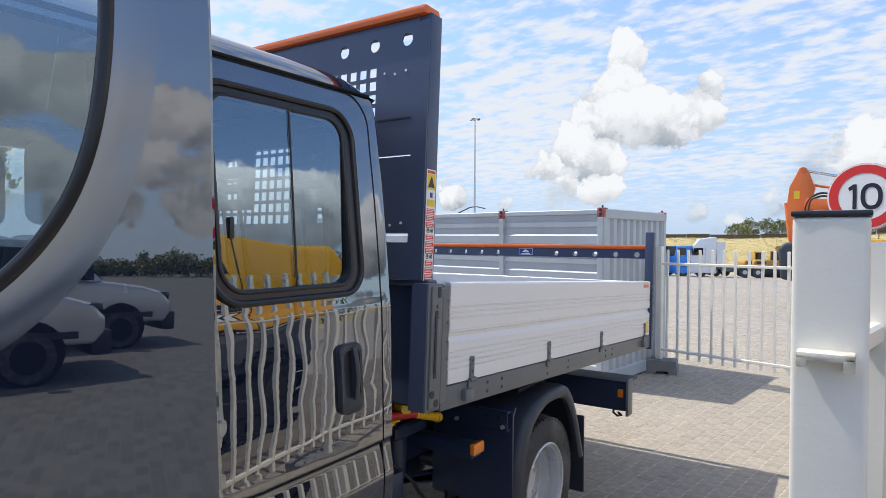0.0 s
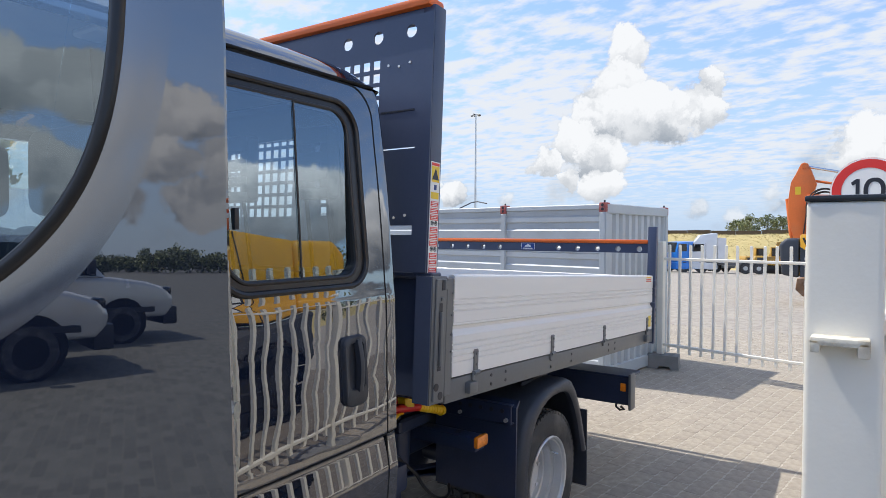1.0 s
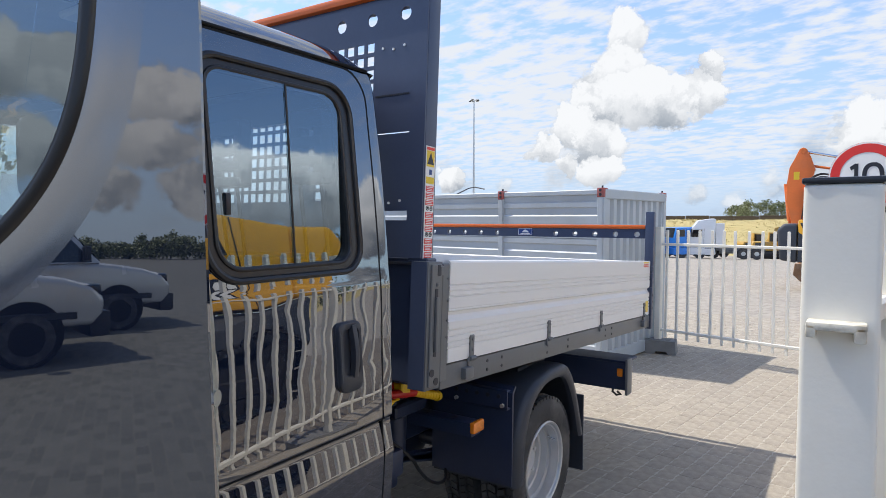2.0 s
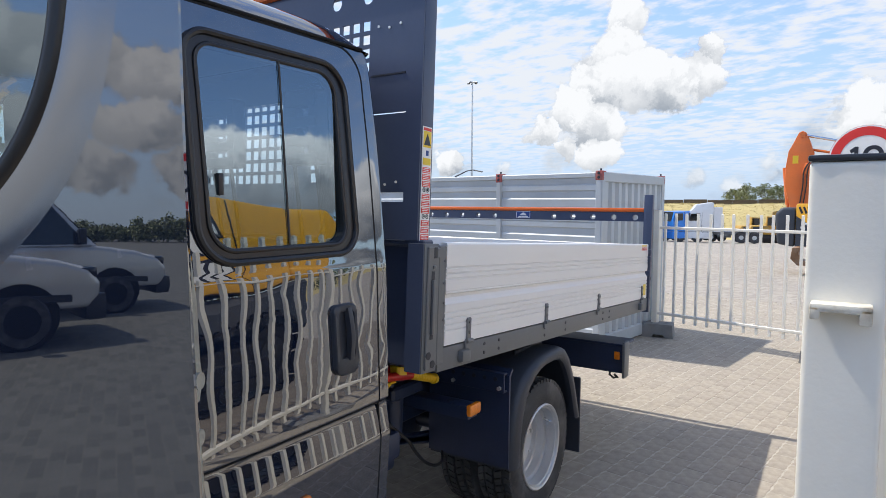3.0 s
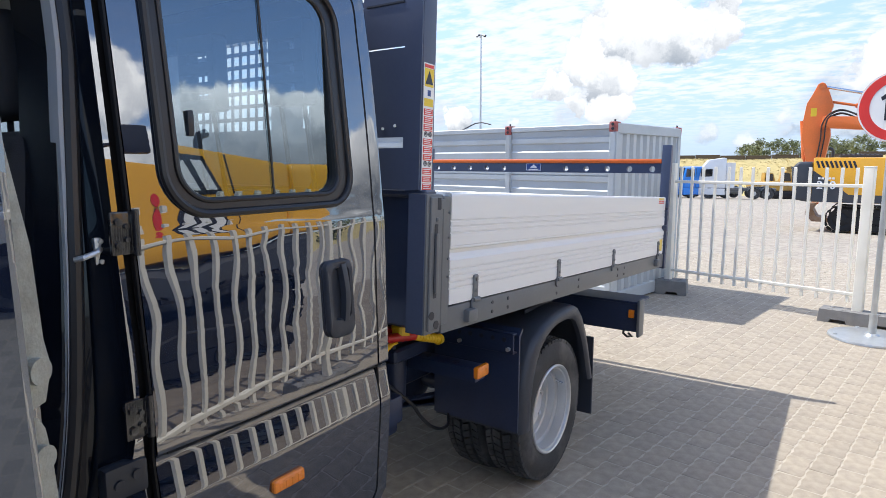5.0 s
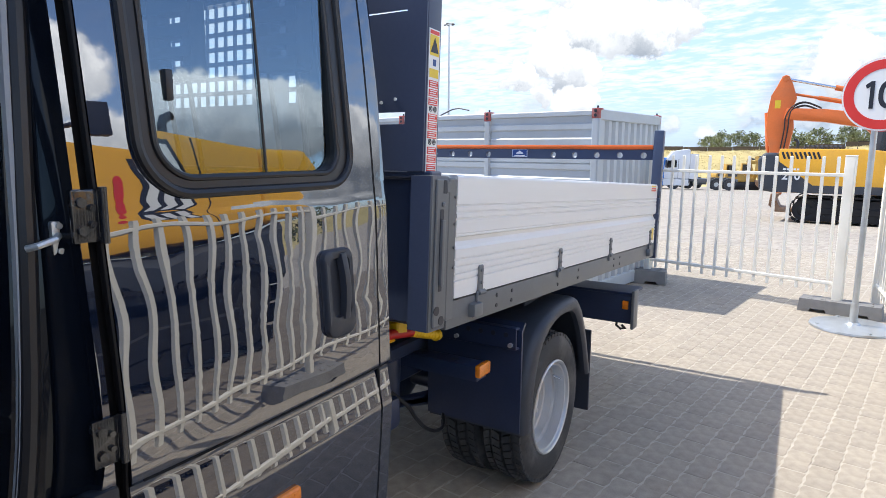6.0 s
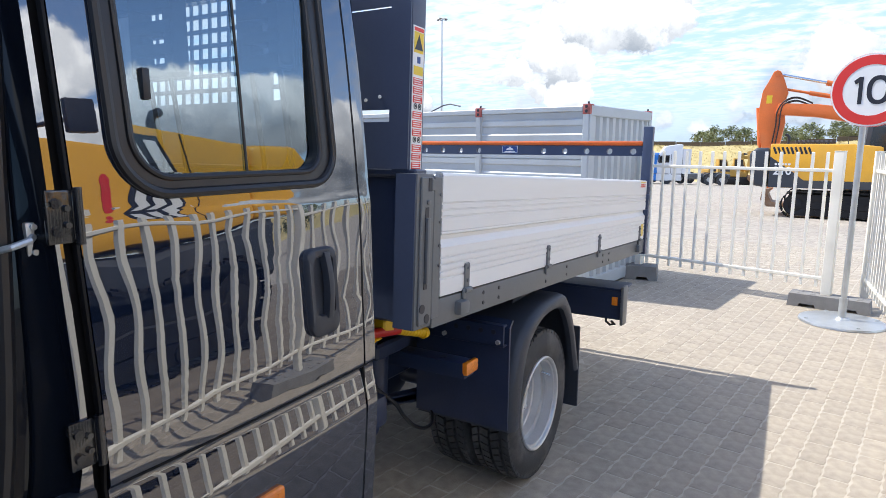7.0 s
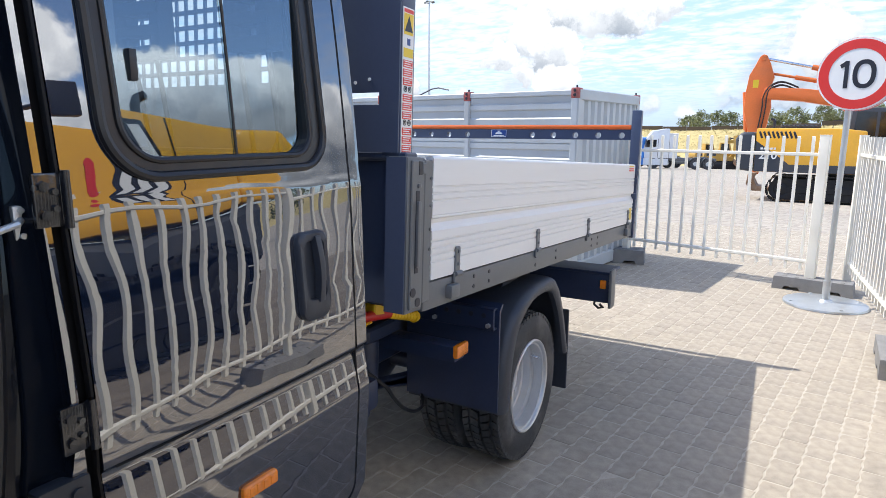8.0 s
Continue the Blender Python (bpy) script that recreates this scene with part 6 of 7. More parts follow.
def build_fences():
    # far panel across the end
    fence_panel("metal_fence", (-2.395, 7.90), (-0.515, 7.44), 0.19, 1.47, (0.275, 1.300), 14, (0.07, 1.50, 0.10), (0.085, 1.475, 0.10))
    # side run, in three panels, out to the post beside the camera
    fence_panel("metal_fence", (-0.205, 7.62), (0.0, 5.36), 0.19, 1.47, (0.275, 1.300), 19, (0.07, 1.475, 0.10), (0.07, 1.475, 0.10))
    fence_panel("metal_fence", (0.0, 5.33), (0.02, 3.54), 0.20, 1.50, (0.290, 1.335), 11, None, None, pick=0.015)
    near = fence_panel("metal_fence", (0.02, 3.50), (-0.372, 1.148), 0.24, 1.588, (0.310, 1.445), 15, (0.06, 1.55, 0.10), None, pick=0.015)
    inv = near.matrix_world.inverted() @ pose(-0.3725, 1.148, 0)

    def local(bm):
        bmesh.ops.transform(bm, matrix=inv, verts=bm.verts)
        return bm
    bm = bmesh.new()
    box(bm, (-0.041, -0.041, 0.0), (0.041, 0.041, 1.618), 0.007, 4)
    post = part("gate_post", local(bm), M["white"], near, "cream-white square gate post")
    bm = bmesh.new()
    box(bm, (-0.043, -0.043, 1.618), (0.043, 0.043, 1.6255), 0.003, 2)
    part("post_cap", local(bm), M["trim"], post, "black plastic cap")
    bm = bmesh.new()
    box(bm, (-0.033, -0.070, 1.445), (0.028, -0.038, 1.455), 0.003, 2)
    box(bm, (-0.033, -0.070, 1.436), (-0.022, -0.050, 1.453), 0.003, 2)
    box(bm, (0.015, -0.070, 1.433), (0.028, -0.040, 1.453), 0.003, 2)
    part("latch_lug", local(bm), M["stained_white"], post, "white welded latch lug")
    bm = bmesh.new()
    box(bm, (-0.10, -0.10, 0.0), (0.10, 0.10, 0.012), 0.003)
    part("base_plate", local(bm), M["galv"], post)
    fence_foot(-2.50, 7.86, 8, 0.66, 0.24, 0.16)
    fence_foot(-0.485, 7.40, -8, 0.68, 0.20)
    fence_foot(-0.01, 5.36, 88, 0.62, 0.24)
    fence_foot(0.02, 3.46, 95, 0.66, 0.24)


build_fences()


def build_sign():
    s = thing("speed_sign", "round red-rimmed speed limit sign on a steel pole", "road sign", pose(-0.39, 6.90, 0))
    bm = bmesh.new()
    lathe(bm, [(0.0, 0.33), (0.004, 0.335), (0.020, 0.330), (0.026, 0.30), (0.03, 0.06), (0.05, 0.045), (0.05, 0.01)], (0, 0, 0), 48, "z")
    for k in range(4):
        a = 0.4 + k * math.pi / 2
        rod(bm, (0.29 * math.cos(a), 0.29 * math.sin(a), 0.024), (0.29 * math.cos(a), 0.29 * math.sin(a), 0.034), 0.016)
    part("disc_foot", bm, M["galv"], s, "grey steel disc foot")
    bm = bmesh.new()
    rod(bm, (0, 0, 0.03), (0.0, 0, 2.22), 0.024, seg=18)
    rod(bm, (0, 0, 0.03), (0.0, 0, 0.22), 0.032, seg=18)
    part("pole", bm, M["galv"], s, "galvanised pole")
    m = pose(0.030, -0.060, 1.975, 0, 0, -13)
    R = 0.292
    bm = bmesh.new()
    lathe(bm, [(0.016, 0.01), (0.016, R - 0.01), (0.012, R), (-0.004, R), (-0.004, R - 0.004), (-0.004, 0.01)], (0, 0, 0), 56, "y")
    lathe(bm, [(0.122, 0.01), (0.122, R), (0.106, R), (0.106, 0.01)], (0, 0, 0), 56, "y")
    bmesh.ops.transform(bm, matrix=m, verts=bm.verts)
    part("sign_plate", bm, M["sticker_white"], s, "white sign plate")
    bm = bmesh.new()
    lathe(bm, [(-0.0065, R * 0.955), (-0.0065, R * 0.70), (-0.0045, R * 0.70), (-0.0045, R * 0.955)], (0, 0, 0), 56, "y", True)
    lathe(bm, [(0.010, R + 0.0015), (-0.002, R + 0.0015), (-0.002, R - 0.002), (0.010, R - 0.002)], (0, 0, 0), 56, "y", True)
    lathe(bm, [(0.104, R + 0.0015), (0.124, R + 0.0015), (0.124, R - 0.002), (0.104, R - 0.002)], (0, 0, 0), 56, "y", True)
    bmesh.ops.transform(bm, matrix=m, verts=bm.verts)
    part("sign_rim", bm, M["sign_red"], s, "red ring")
    # heavy road-sign numerals
    bm = bmesh.new()
    prism(bm, [(-0.062, -0.110), (-0.062, 0.110), (-0.088, 0.110), (-0.128, 0.080), (-0.116, 0.052), (-0.092, 0.066), (-0.092, -0.110)], "y", -0.0075, -0.0045)
    bmesh.ops.transform(bm, matrix=m, verts=bm.verts)
    part("numeral", bm, M["black"], s, "black numeral one")
    bm = bmesh.new()
    ring = [2 * math.pi * i / 40 for i in range(40)]
    rows = [[bm.verts.new((0.050 + a * math.copysign(abs(math.cos(t)) ** 0.85, math.cos(t)), y, b * math.copysign(abs(math.sin(t)) ** 0.85, math.sin(t)))) for t in ring]
            for a, b, y in ((0.082, 0.114, -0.0045), (0.082, 0.114, -0.0075), (0.048, 0.080, -0.0075), (0.048, 0.080, -0.0045))]
    for ra, rb in zip(rows, rows[1:]):
        for i in range(40):
            bm.faces.new((ra[i], ra[(i + 1) % 40], rb[(i + 1) % 40], rb[i]))
    bmesh.ops.recalc_face_normals(bm, faces=bm.faces)
    bmesh.ops.transform(bm, matrix=m, verts=bm.verts)
    part("numeral", bm, M["black"], s, "black numeral nought")
    bm = bmesh.new()
    for z in (1.90, 2.19):
        box(bm, (-0.05, -0.03, z - 0.012), (0.05, 0.03, z + 0.012), 0.004)
    part("clamp", bm, M["galv"], s)


build_sign()


# ---- grey steel container behind the truck ----
def build_container():
    # local: x along the long side away from the corner, y to the back
    u = Vector((-1.0, 0.135, 0)).normalized()
    c = thing("open_container", "light grey steel container with ribbed side boards and red corner castings", "container",
              Matrix.Translation((-2.645, 6.66, 0)) @ Matrix.Rotation(math.atan2(u.y, u.x), 4, "Z"))
    # in local space the back lies at negative y
    LN, WD, HT = 5.3, -1.64, 1.92
    bm = bmesh.new()
    box(bm, (0.0, WD, 0.02), (LN, 0, 0.16), 0.01)
    part("floor_frame", bm, M["container"], c)
    posts = [0.04, 1.345, 2.65, 3.95, 5.25]
    for x in posts:
        for y in (-0.04, WD + 0.04):
            bm = bmesh.new()
            box(bm, (x - 0.04, y - 0.04, 0.05), (x + 0.04, y + 0.04, HT - 0.02), 0.006)
            box(bm, (x - 0.028, y + (0.04 if y > -1 else -0.046), 0.1), (x + 0.028, y + (0.046 if y > -1 else -0.04), HT - 0.1), 0.002)
            post = part("corner_post", bm, M["container"], c)
            bm = bmesh.new()
            box(bm, (x - 0.042, y - 0.042, HT - 0.095), (x + 0.042, y + 0.046, HT + 0.006), 0.008, 2)
            part("casting", bm, M["casting"], post, "faded red corner casting")
            for z in (HT - 0.065, HT - 0.02):
                bm = bmesh.new()
                rod(bm, (x, y + (0.049 if y > -1 else -0.049), z), (x, y + (0.052 if y > -1 else -0.052), z), 0.016)
                part("casting_hole", bm, M["black"], post)
            bm = bmesh.new()
            rod(bm, (x, y, HT), (x, y, HT + 0.03), 0.010)
            part("casting_pin", bm, M["black"], post)
    for a, b in zip(posts, posts[1:]):
        for y, s in ((0.0, 1), (WD, -1)):
            bm = bmesh.new()
            prof = []
            for z0 in (0.17, 0.575, 0.98, 1.385):
                prof += [(z0, 0.0), (z0 + 0.05, 0.0), (z0 + 0.065, -0.012), (z0 + 0.135, -0.012), (z0 + 0.15, 0.0), (z0 + 0.24, 0.0), (z0 + 0.255, -0.012), (z0 + 0.325, -0.012), (z0 + 0.34, 0.0), (z0 + 0.392, 0.0), (z0 + 0.394, -0.012), (z0 + 0.403, -0.012)]
            prof.append((HT - 0.07, 0.0))
            prism(bm, [(y + s * (d - 0.012), z) for z, d in prof] + [(y - s * 0.05, HT - 0.07), (y - s * 0.05, 0.17)], "x", a + 0.04, b - 0.04)
            part("side_board", bm, M["container"], c, smooth=None)
            bm = bmesh.new()
            box(bm, (a + 0.04, min(y, y - s * 0.07), HT - 0.068), (b - 0.04, max(y, y - s * 0.07), HT - 0.012), 0.008)
            part("top_rail", bm, M["container"], c)
    # corrugated ends
    for x, s in ((0.0, 1), (LN, -1)):
        bm = bmesh.new()
        pts, y, k = [], -0.09, 0
        while y > WD + 0.09:
            pts += [(x + s * 0.012, y), (x + s * 0.012, y - 0.065), (x + s * 0.045, y - 0.09), (x + s * 0.045, y - 0.135)]
            y -= 0.16
        pts += [(x + s * 0.012, WD + 0.085)]
        back = [(x + s * 0.06, WD + 0.085), (x + s * 0.06, -0.09)]
        prism(bm, [(p[0], p[1]) for p in pts + back], "z", 0.16, HT - 0.10)
        part("corrugated_end", bm, M["container"], c, "corrugated grey steel end wall", smooth=None)
        bm = bmesh.new()
        box(bm, (min(x - s * 0.004, x + s * 0.08), WD + 0.02, HT - 0.11), (max(x - s * 0.004, x + s * 0.08), -0.02, HT - 0.005), 0.008)
        part("end_rail", bm, M["container"], c)
    # cover sheet sagging over bows
    bm = bmesh.new()
    n, k = 24, 8
    rows = [[bm.verts.new((0.15 + (LN - 0.3) * i / n, -0.07 + (WD + 0.14) * j / k, HT - 0.03 + 0.045 * abs(math.sin(i * math.pi * 4 / n)) * math.sin(math.pi * (0.12 + 0.76 * j / k)))) for j in range(k + 1)] for i in range(n + 1)]
    for a, b in zip(rows, rows[1:]):
        for j in range(k):
            bm.faces.new((a[j], a[j + 1], b[j + 1], b[j]))
    part("cover_sheet", bm, M["container"], c, "grey cover sheet", smooth=60)
    bm = bmesh.new()
    tube(bm, [(2.2, -0.2, HT), (2.0, -0.2, HT + 0.07), (1.9, -0.2, HT + 0.08), (1.75, -0.2, HT + 0.05)], 0.008, 6)
    part("cover_strap", bm, M["black"], c)


build_container()


# ---- machines ----
def blob(bm, outline, axis, lo, hi, bevel=0.05, seg=2):
    """A prism with softened edges."""
    vs = prism(bm, outline, axis, lo, hi)
    es = list({e for v in vs for e in v.link_edges})
    bmesh.ops.bevel(bm, geom=es, offset=bevel, segments=seg, profile=0.6, affect="EDGES")


def excavator(name, label, m, house, boom, rear, scale=1.0, pose_boom="forward", marks=True, plain=False):
    """A crawler excavator in its own space: x ahead, z up, 0 on the ground."""
    ex = thing(name, label, "excavator", m @ Matrix.Scale(scale, 4))
    for s in (1, -1):
        y0, y1 = (0.85, 1.42) if s > 0 else (-1.42, -0.85)
        bm = bmesh.new()
        loop = []
        for i in range(13):
            t = radians(90 + 180 * i / 12)
            loop.append((-1.55 + 0.40 * math.cos(t), 0.42 + 0.40 * math.sin(t)))
        for i in range(13):
            t = radians(-90 + 180 * i / 12)
            loop.append((1.55 + 0.40 * math.cos(t), 0.42 + 0.40 * math.sin(t)))
        prism(bm, [(x * 0.93, 0.42 + (z - 0.42) * 0.80) for x, z in loop], "y", y0 + 0.12, y1 - 0.12)
        track = part("track", bm, M["track"], ex, "dark steel crawler track", smooth=50)
        bm = bmesh.new()
        per = [Vector((p[0], 0, p[1])) for p in loop]
        segs = [(per[i], per[(i + 1) % len(per)]) for i in range(len(per))]
        total = sum((b - a).length for a, b in segs)
        n = 46
        for k in range(n):
            q = total * k / n
            for a, b in segs:
                ln = (b - a).length
                if q <= ln:
                    break
                q -= ln
            d = (b - a).normalized()
            p = a + d * q
            mm = Matrix.Translation(p) @ Matrix.Rotation(-math.atan2(d.z, d.x), 4, "Y")
            box(bm, (-0.082, y0, -0.012), (0.082, y1, 0.016), 0.0, 1, mm)
            box(bm, (-0.012, y0, -0.03), (0.012, y1, -0.01), 0.0, 1, mm)
        part("shoe", bm, M["track"], track, "steel track shoes")
        bm = bmesh.new()
        ys = y1 if s > 0 else y0
        for x, r in ((-1.55, 0.33), (1.55, 0.31)):
            lathe(bm, [(-0.03, r), (0.02, r), (0.03, r * 0.8), (0.0, r * 0.6), (0.04, r * 0.3), (0.05, 0.01)] if s > 0 else [(0.03, r), (-0.02, r), (-0.03, r * 0.8), (0.0, r * 0.6), (-0.04, r * 0.3), (-0.05, 0.01)], (x, ys - s * 0.12, 0.42), 20, "y")
        for i in range(7):
            x = -1.1 + i * 0.37
            rod(bm, (x, ys - s * 0.20, 0.20), (x, ys - s * 0.08, 0.20), 0.10, seg=14)
        box(bm, (-1.5, min(ys - s * 0.16, ys - s * 0.10), 0.30), (1.5, max(ys - s * 0.16, ys - s * 0.10), 0.52), 0.03)
        part("roller", bm, M["track"], track, "dark rollers")
    bm = bmesh.new()
    box(bm, (-0.9, -0.9, 0.35), (0.9, 0.9, 0.72), 0.05)
    lathe(bm, [(0.70, 0.01), (0.70, 0.60), (0.86, 0.60), (0.86, 0.01)], (0, 0, 0), 28, "z")
    if plain:
        box(bm, (-2.2, -1.30, 0.60), (1.6, 1.30, 1.02), 0.05)
    part("undercarriage", bm, M["machine_dark"], ex)
    # house
    bm = bmesh.new()
    tail = -1.85 if plain else -2.35
    roofline = [(0.50, 2.0), (-0.5, 1.90), (-1.7, 1.725), (-1.85, 1.72)] if plain else [(0.50, 2.16), (-0.2, 2.24), (-2.35, 2.24)]
    base = 1.06 if plain else 0.92
    blob(bm, [(tail, base), (1.55, base), (1.55, 1.30), (0.50, 1.30)] + roofline, "y", -1.32, 1.32, 0.06)
    h = part("engine_house", bm, house, ex, "painted engine house", smooth=40)
    bm = bmesh.new()
    blob(bm, [(-2.62, 1.08), (-1.86, 1.04), (-1.86, 1.71), (-2.50, 1.70), (-2.68, 1.52)] if plain else [(-2.84, 0.98), (-2.36, 0.90), (-2.36, 2.12), (-2.74, 2.12), (-2.92, 1.92)], "y", -1.33, 1.33, 0.10, 3)
    part("counterweight", bm, rear, ex, "rounded counterweight", smooth=40)
    for s in (-1, 1):
        if not plain:
            bm = bmesh.new()
            for i in range(9):
                mm = pose(-2.22 + i * 0.115, s * 1.322, 2.04, 0, -22, 0)
                box(bm, (-0.030, -0.006, -0.11), (0.030, 0.006, 0.11), 0.004, 1, mm)
            part("grille_slot", bm, M["black"], h, "black cooling slots")
            bm = bmesh.new()
            prism(bm, [(-2.34, 0.93), (1.5, 0.93), (1.5, 1.16), (-1.40, 1.16), (-1.70, 1.40), (-2.34, 1.86)], "y", s * 1.3215 - 0.003, s * 1.3215 + 0.003)
            part("dark_band", bm, rear, h, "dark lower panel")
        else:
            bm = bmesh.new()
            prism(bm, [(-0.42, 1.42), (-1.02, 1.42), (-0.84, 1.77), (-0.26, 1.83)], "y", s * 1.3215 - 0.003, s * 1.3215 + 0.003)
            part("dark_panel", bm, M["black"], h, "slanted black panel")
            for x in (-0.96, -0.78, -0.60):
                bm = bmesh.new()
                prism(bm, [(x + 0.12, 1.46), (x, 1.46), (x + 0.14, 1.73), (x + 0.25, 1.74)], "y", s * 1.326 - 0.002, s * 1.326 + 0.002)
                part("plain_mark", bm, M["sticker_white"], h, "plain white shape")
            bm = bmesh.new()
            prism(bm, [(-1.22, 1.0), (-1.206, 1.0), (-1.066, 1.79), (-1.08, 1.79)], "y", s * 1.322 - 0.003, s * 1.322 + 0.003)
            part("panel_seam", bm, M["black"], h, "dark panel seam")
            bm = bmesh.new()
            prism(bm, [(-0.14 + 0.045 * math.cos(i * math.pi / 8), 1.58 + 0.09 * math.sin(i * math.pi / 8)) for i in range(16)], "y", s * 1.326 - 0.003, s * 1.326 + 0.003)
            part("round_mark", bm, M["sign_red"], h, "red oval mark")
    if marks:
        for s in (-1, 1):
            bm = bmesh.new()
            for k in range(5):
                box(bm, (-2.20 + 0.09 * k, s * 1.327 - 0.002, 1.60), (-2.135 + 0.09 * k, s * 1.327 + 0.002, 1.66))
            part("plain_mark", bm, M["sticker_white"], h, "row of plain white bars")
            lettering("numeral", "210", 0.33, M["sticker_white"], h, pose(-1.98, s * 1.330, 1.42, 90, 0, 0 if s < 0 else 180), "white numerals", 0.003)
    if not plain:
        bm = bmesh.new()
        box(bm, (-1.75, -0.6, 2.23), (-0.65, 0.7, 2.35), 0.04)
        for i in range(9):
            box(bm, (-1.72 + 0.12 * i, -0.62, 2.24), (-1.67 + 0.12 * i, 0.72, 2.36), 0.005)
        part("engine_cover", bm, M["machine_dark"], h, "dark ribbed engine cover")
    bm = bmesh.new()
    if plain:
        box(bm, (-0.20, -1.30, 2.02), (0.06, -1.22, 2.30), 0.02, 2)
        rod(bm, (-0.07, -1.22, 2.15), (0.3, -0.6, 2.15), 0.02)
        part("mirror", bm, M["black"], h, "black rear-view mirror on a stay")
        bm = bmesh.new()
    ez, exx = (1.78, -1.14) if plain else (2.23, -1.90)
    tube(bm, [(exx, -0.85, ez), (exx, -0.85, ez + 0.20), (exx - 0.03, -0.85, ez + 0.26), (exx - 0.11, -0.85, ez + 0.29)], 0.045, 10)
    part("exhaust", bm, M["black"], h, "black exhaust pipe")
    if not plain:
        bm = bmesh.new()
        tube(bm, [(-0.3, 1.28, 2.22), (-0.3, 1.28, 2.50), (0.45, 1.28, 2.50), (0.45, 1.28, 2.12)], 0.02, 6)
        part("hand_rail", bm, M["black"], h)
    # cab
    bm = bmesh.new()
    blob(bm, [(0.05, 1.25), (1.60, 1.25), (1.75, 1.9), (1.45, 2.85), (0.15, 2.90)], "y", 0.42, 1.32, 0.07)
    cabin = part("cab", bm, M["machine_dark"], ex, "dark operator cab", smooth=40)
    for y in (1.322, 0.418):
        bm = bmesh.new()
        prism(bm, [(0.20, 1.75), (0.80, 1.75), (0.80, 2.75), (0.28, 2.77)], "y", y - 0.003, y + 0.003)
        prism(bm, [(0.88, 1.55), (1.60, 1.80), (1.38, 2.74), (0.88, 2.75)], "y", y - 0.003, y + 0.003)
        part("cab_window", bm, M["dark_glass"], cabin, "dark glass panes")
    # boom, stick and bucket in the plane of the machine
    if pose_boom == "forward":
        main = [(0.7, 1.35), (2.6, 3.55), (3.2, 3.75), (5.6, 2.9), (5.6, 2.6), (3.2, 3.15), (2.9, 3.05), (1.1, 1.2)]
        stick = [(5.1, 3.4), (5.5, 3.45), (5.95, 2.7), (5.7, 0.7), (5.5, 0.7), (5.4, 2.6)]
        cyl = [((2.7, 3.75), (5.1, 3.4))]
        tip = (5.6, 0.55)
        lifts = [((1.5, 1.15), (2.7, 3.1))]
    else:
        main = [(0.7, 1.45), (1.9, 2.75), (2.6, 3.45), (3.3, 3.80), (4.6, 3.98), (5.9, 4.05), (6.0, 3.62), (4.6, 3.50), (3.3, 3.26), (2.6, 2.60), (1.1, 1.15)]
        stick = [(5.78, 4.98), (5.92, 5.28), (6.04, 5.33), (6.16, 5.27), (6.34, 4.86), (6.50, 4.55), (6.58, 3.90), (6.60, 3.20), (6.30, 2.0), (6.05, 0.65), (5.85, 0.65), (5.78, 2.2), (5.62, 3.30), (5.72, 4.05), (5.60, 4.45)]
        cyl = [((3.0, 4.45), (6.0, 5.18))]
        tip = (5.95, 0.5)
        lifts = [((1.5, 1.05), (2.9, 3.4)), ((6.62, 3.9), (6.36, 1.4)), ((3.6, 4.15), (5.75, 4.60))]
    bm = bmesh.new()
    blob(bm, main, "y", -0.28, 0.28, 0.04)
    bo = part("boom", bm, boom, ex, "painted boom", smooth=40)
    bm = bmesh.new()
    blob(bm, stick, "y", -0.20, 0.20, 0.035)
    part("stick", bm, boom, ex, "painted dipper stick", smooth=40)
    for (a, b) in cyl:
        bm = bmesh.new()
        a3, b3 = Vector((a[0], 0, a[1])), Vector((b[0], 0, b[1]))
        rod(bm, a3, a3.lerp(b3, 0.45), 0.10, seg=14)
        part("cylinder", bm, boom, bo, "painted cylinder")
        bm = bmesh.new()
        rod(bm, a3.lerp(b3, 0.44), b3, 0.055, seg=12)
        part("piston_rod", bm, M["chrome"], bo, "polished rod")
    for (a, b) in lifts:
        for y in ((-0.42, 0.42) if a[0] < 3 else (0.0,)):
            bm = bmesh.new()
            a3, b3 = Vector((a[0], y, a[1])), Vector((b[0], y, b[1]))
            rod(bm, a3, a3.lerp(b3, 0.6), 0.085, seg=12)
            rod(bm, a3.lerp(b3, 0.58), b3, 0.05, seg=12)
            part("lift_cylinder", bm, boom, bo, "painted cylinder")
    top = stick[0][1]
    for y in (-0.24, 0.24):
        for k in (0.0, 0.12):
            bm = bmesh.new()
            px = stick[2][0]
            pts = smooth_open([Vector((px - 1.3, y, top - 0.95 - k)), Vector((px - 0.75, y, top - 0.72 - k)), Vector((px - 0.35, y * 1.1, top - 0.85 - k)), Vector((px - 0.12 - k, y * 1.15, top - 1.25)), Vector((px - 0.10 - k, y * 1.1, top - 1.8)), Vector((px - 0.02 - k, y, top - 2.5))])
            tube(bm, pts, 0.026, 6)
            part("hydraulic_hose", bm, M["rubber"], bo, "dark hydraulic hose")
    if pose_boom != "forward":
        bm = bmesh.new()
        box(bm, (6.14, 0.199, 4.05), (6.34, 0.206, 4.36), 0.0)
        part("warning_plate", bm, M["sticker_yellow"], bo, "small yellow warning plate")
        for y in (-0.21, 0.21):
            bm = bmesh.new()
            rod(bm, (6.03, y - 0.02, 5.18), (6.03, y + 0.02, 5.18), 0.10, seg=16)
            part("pivot_pin", bm, M["machine_orange"], bo, "round pivot boss")
    x, z = tip
    bm = bmesh.new()
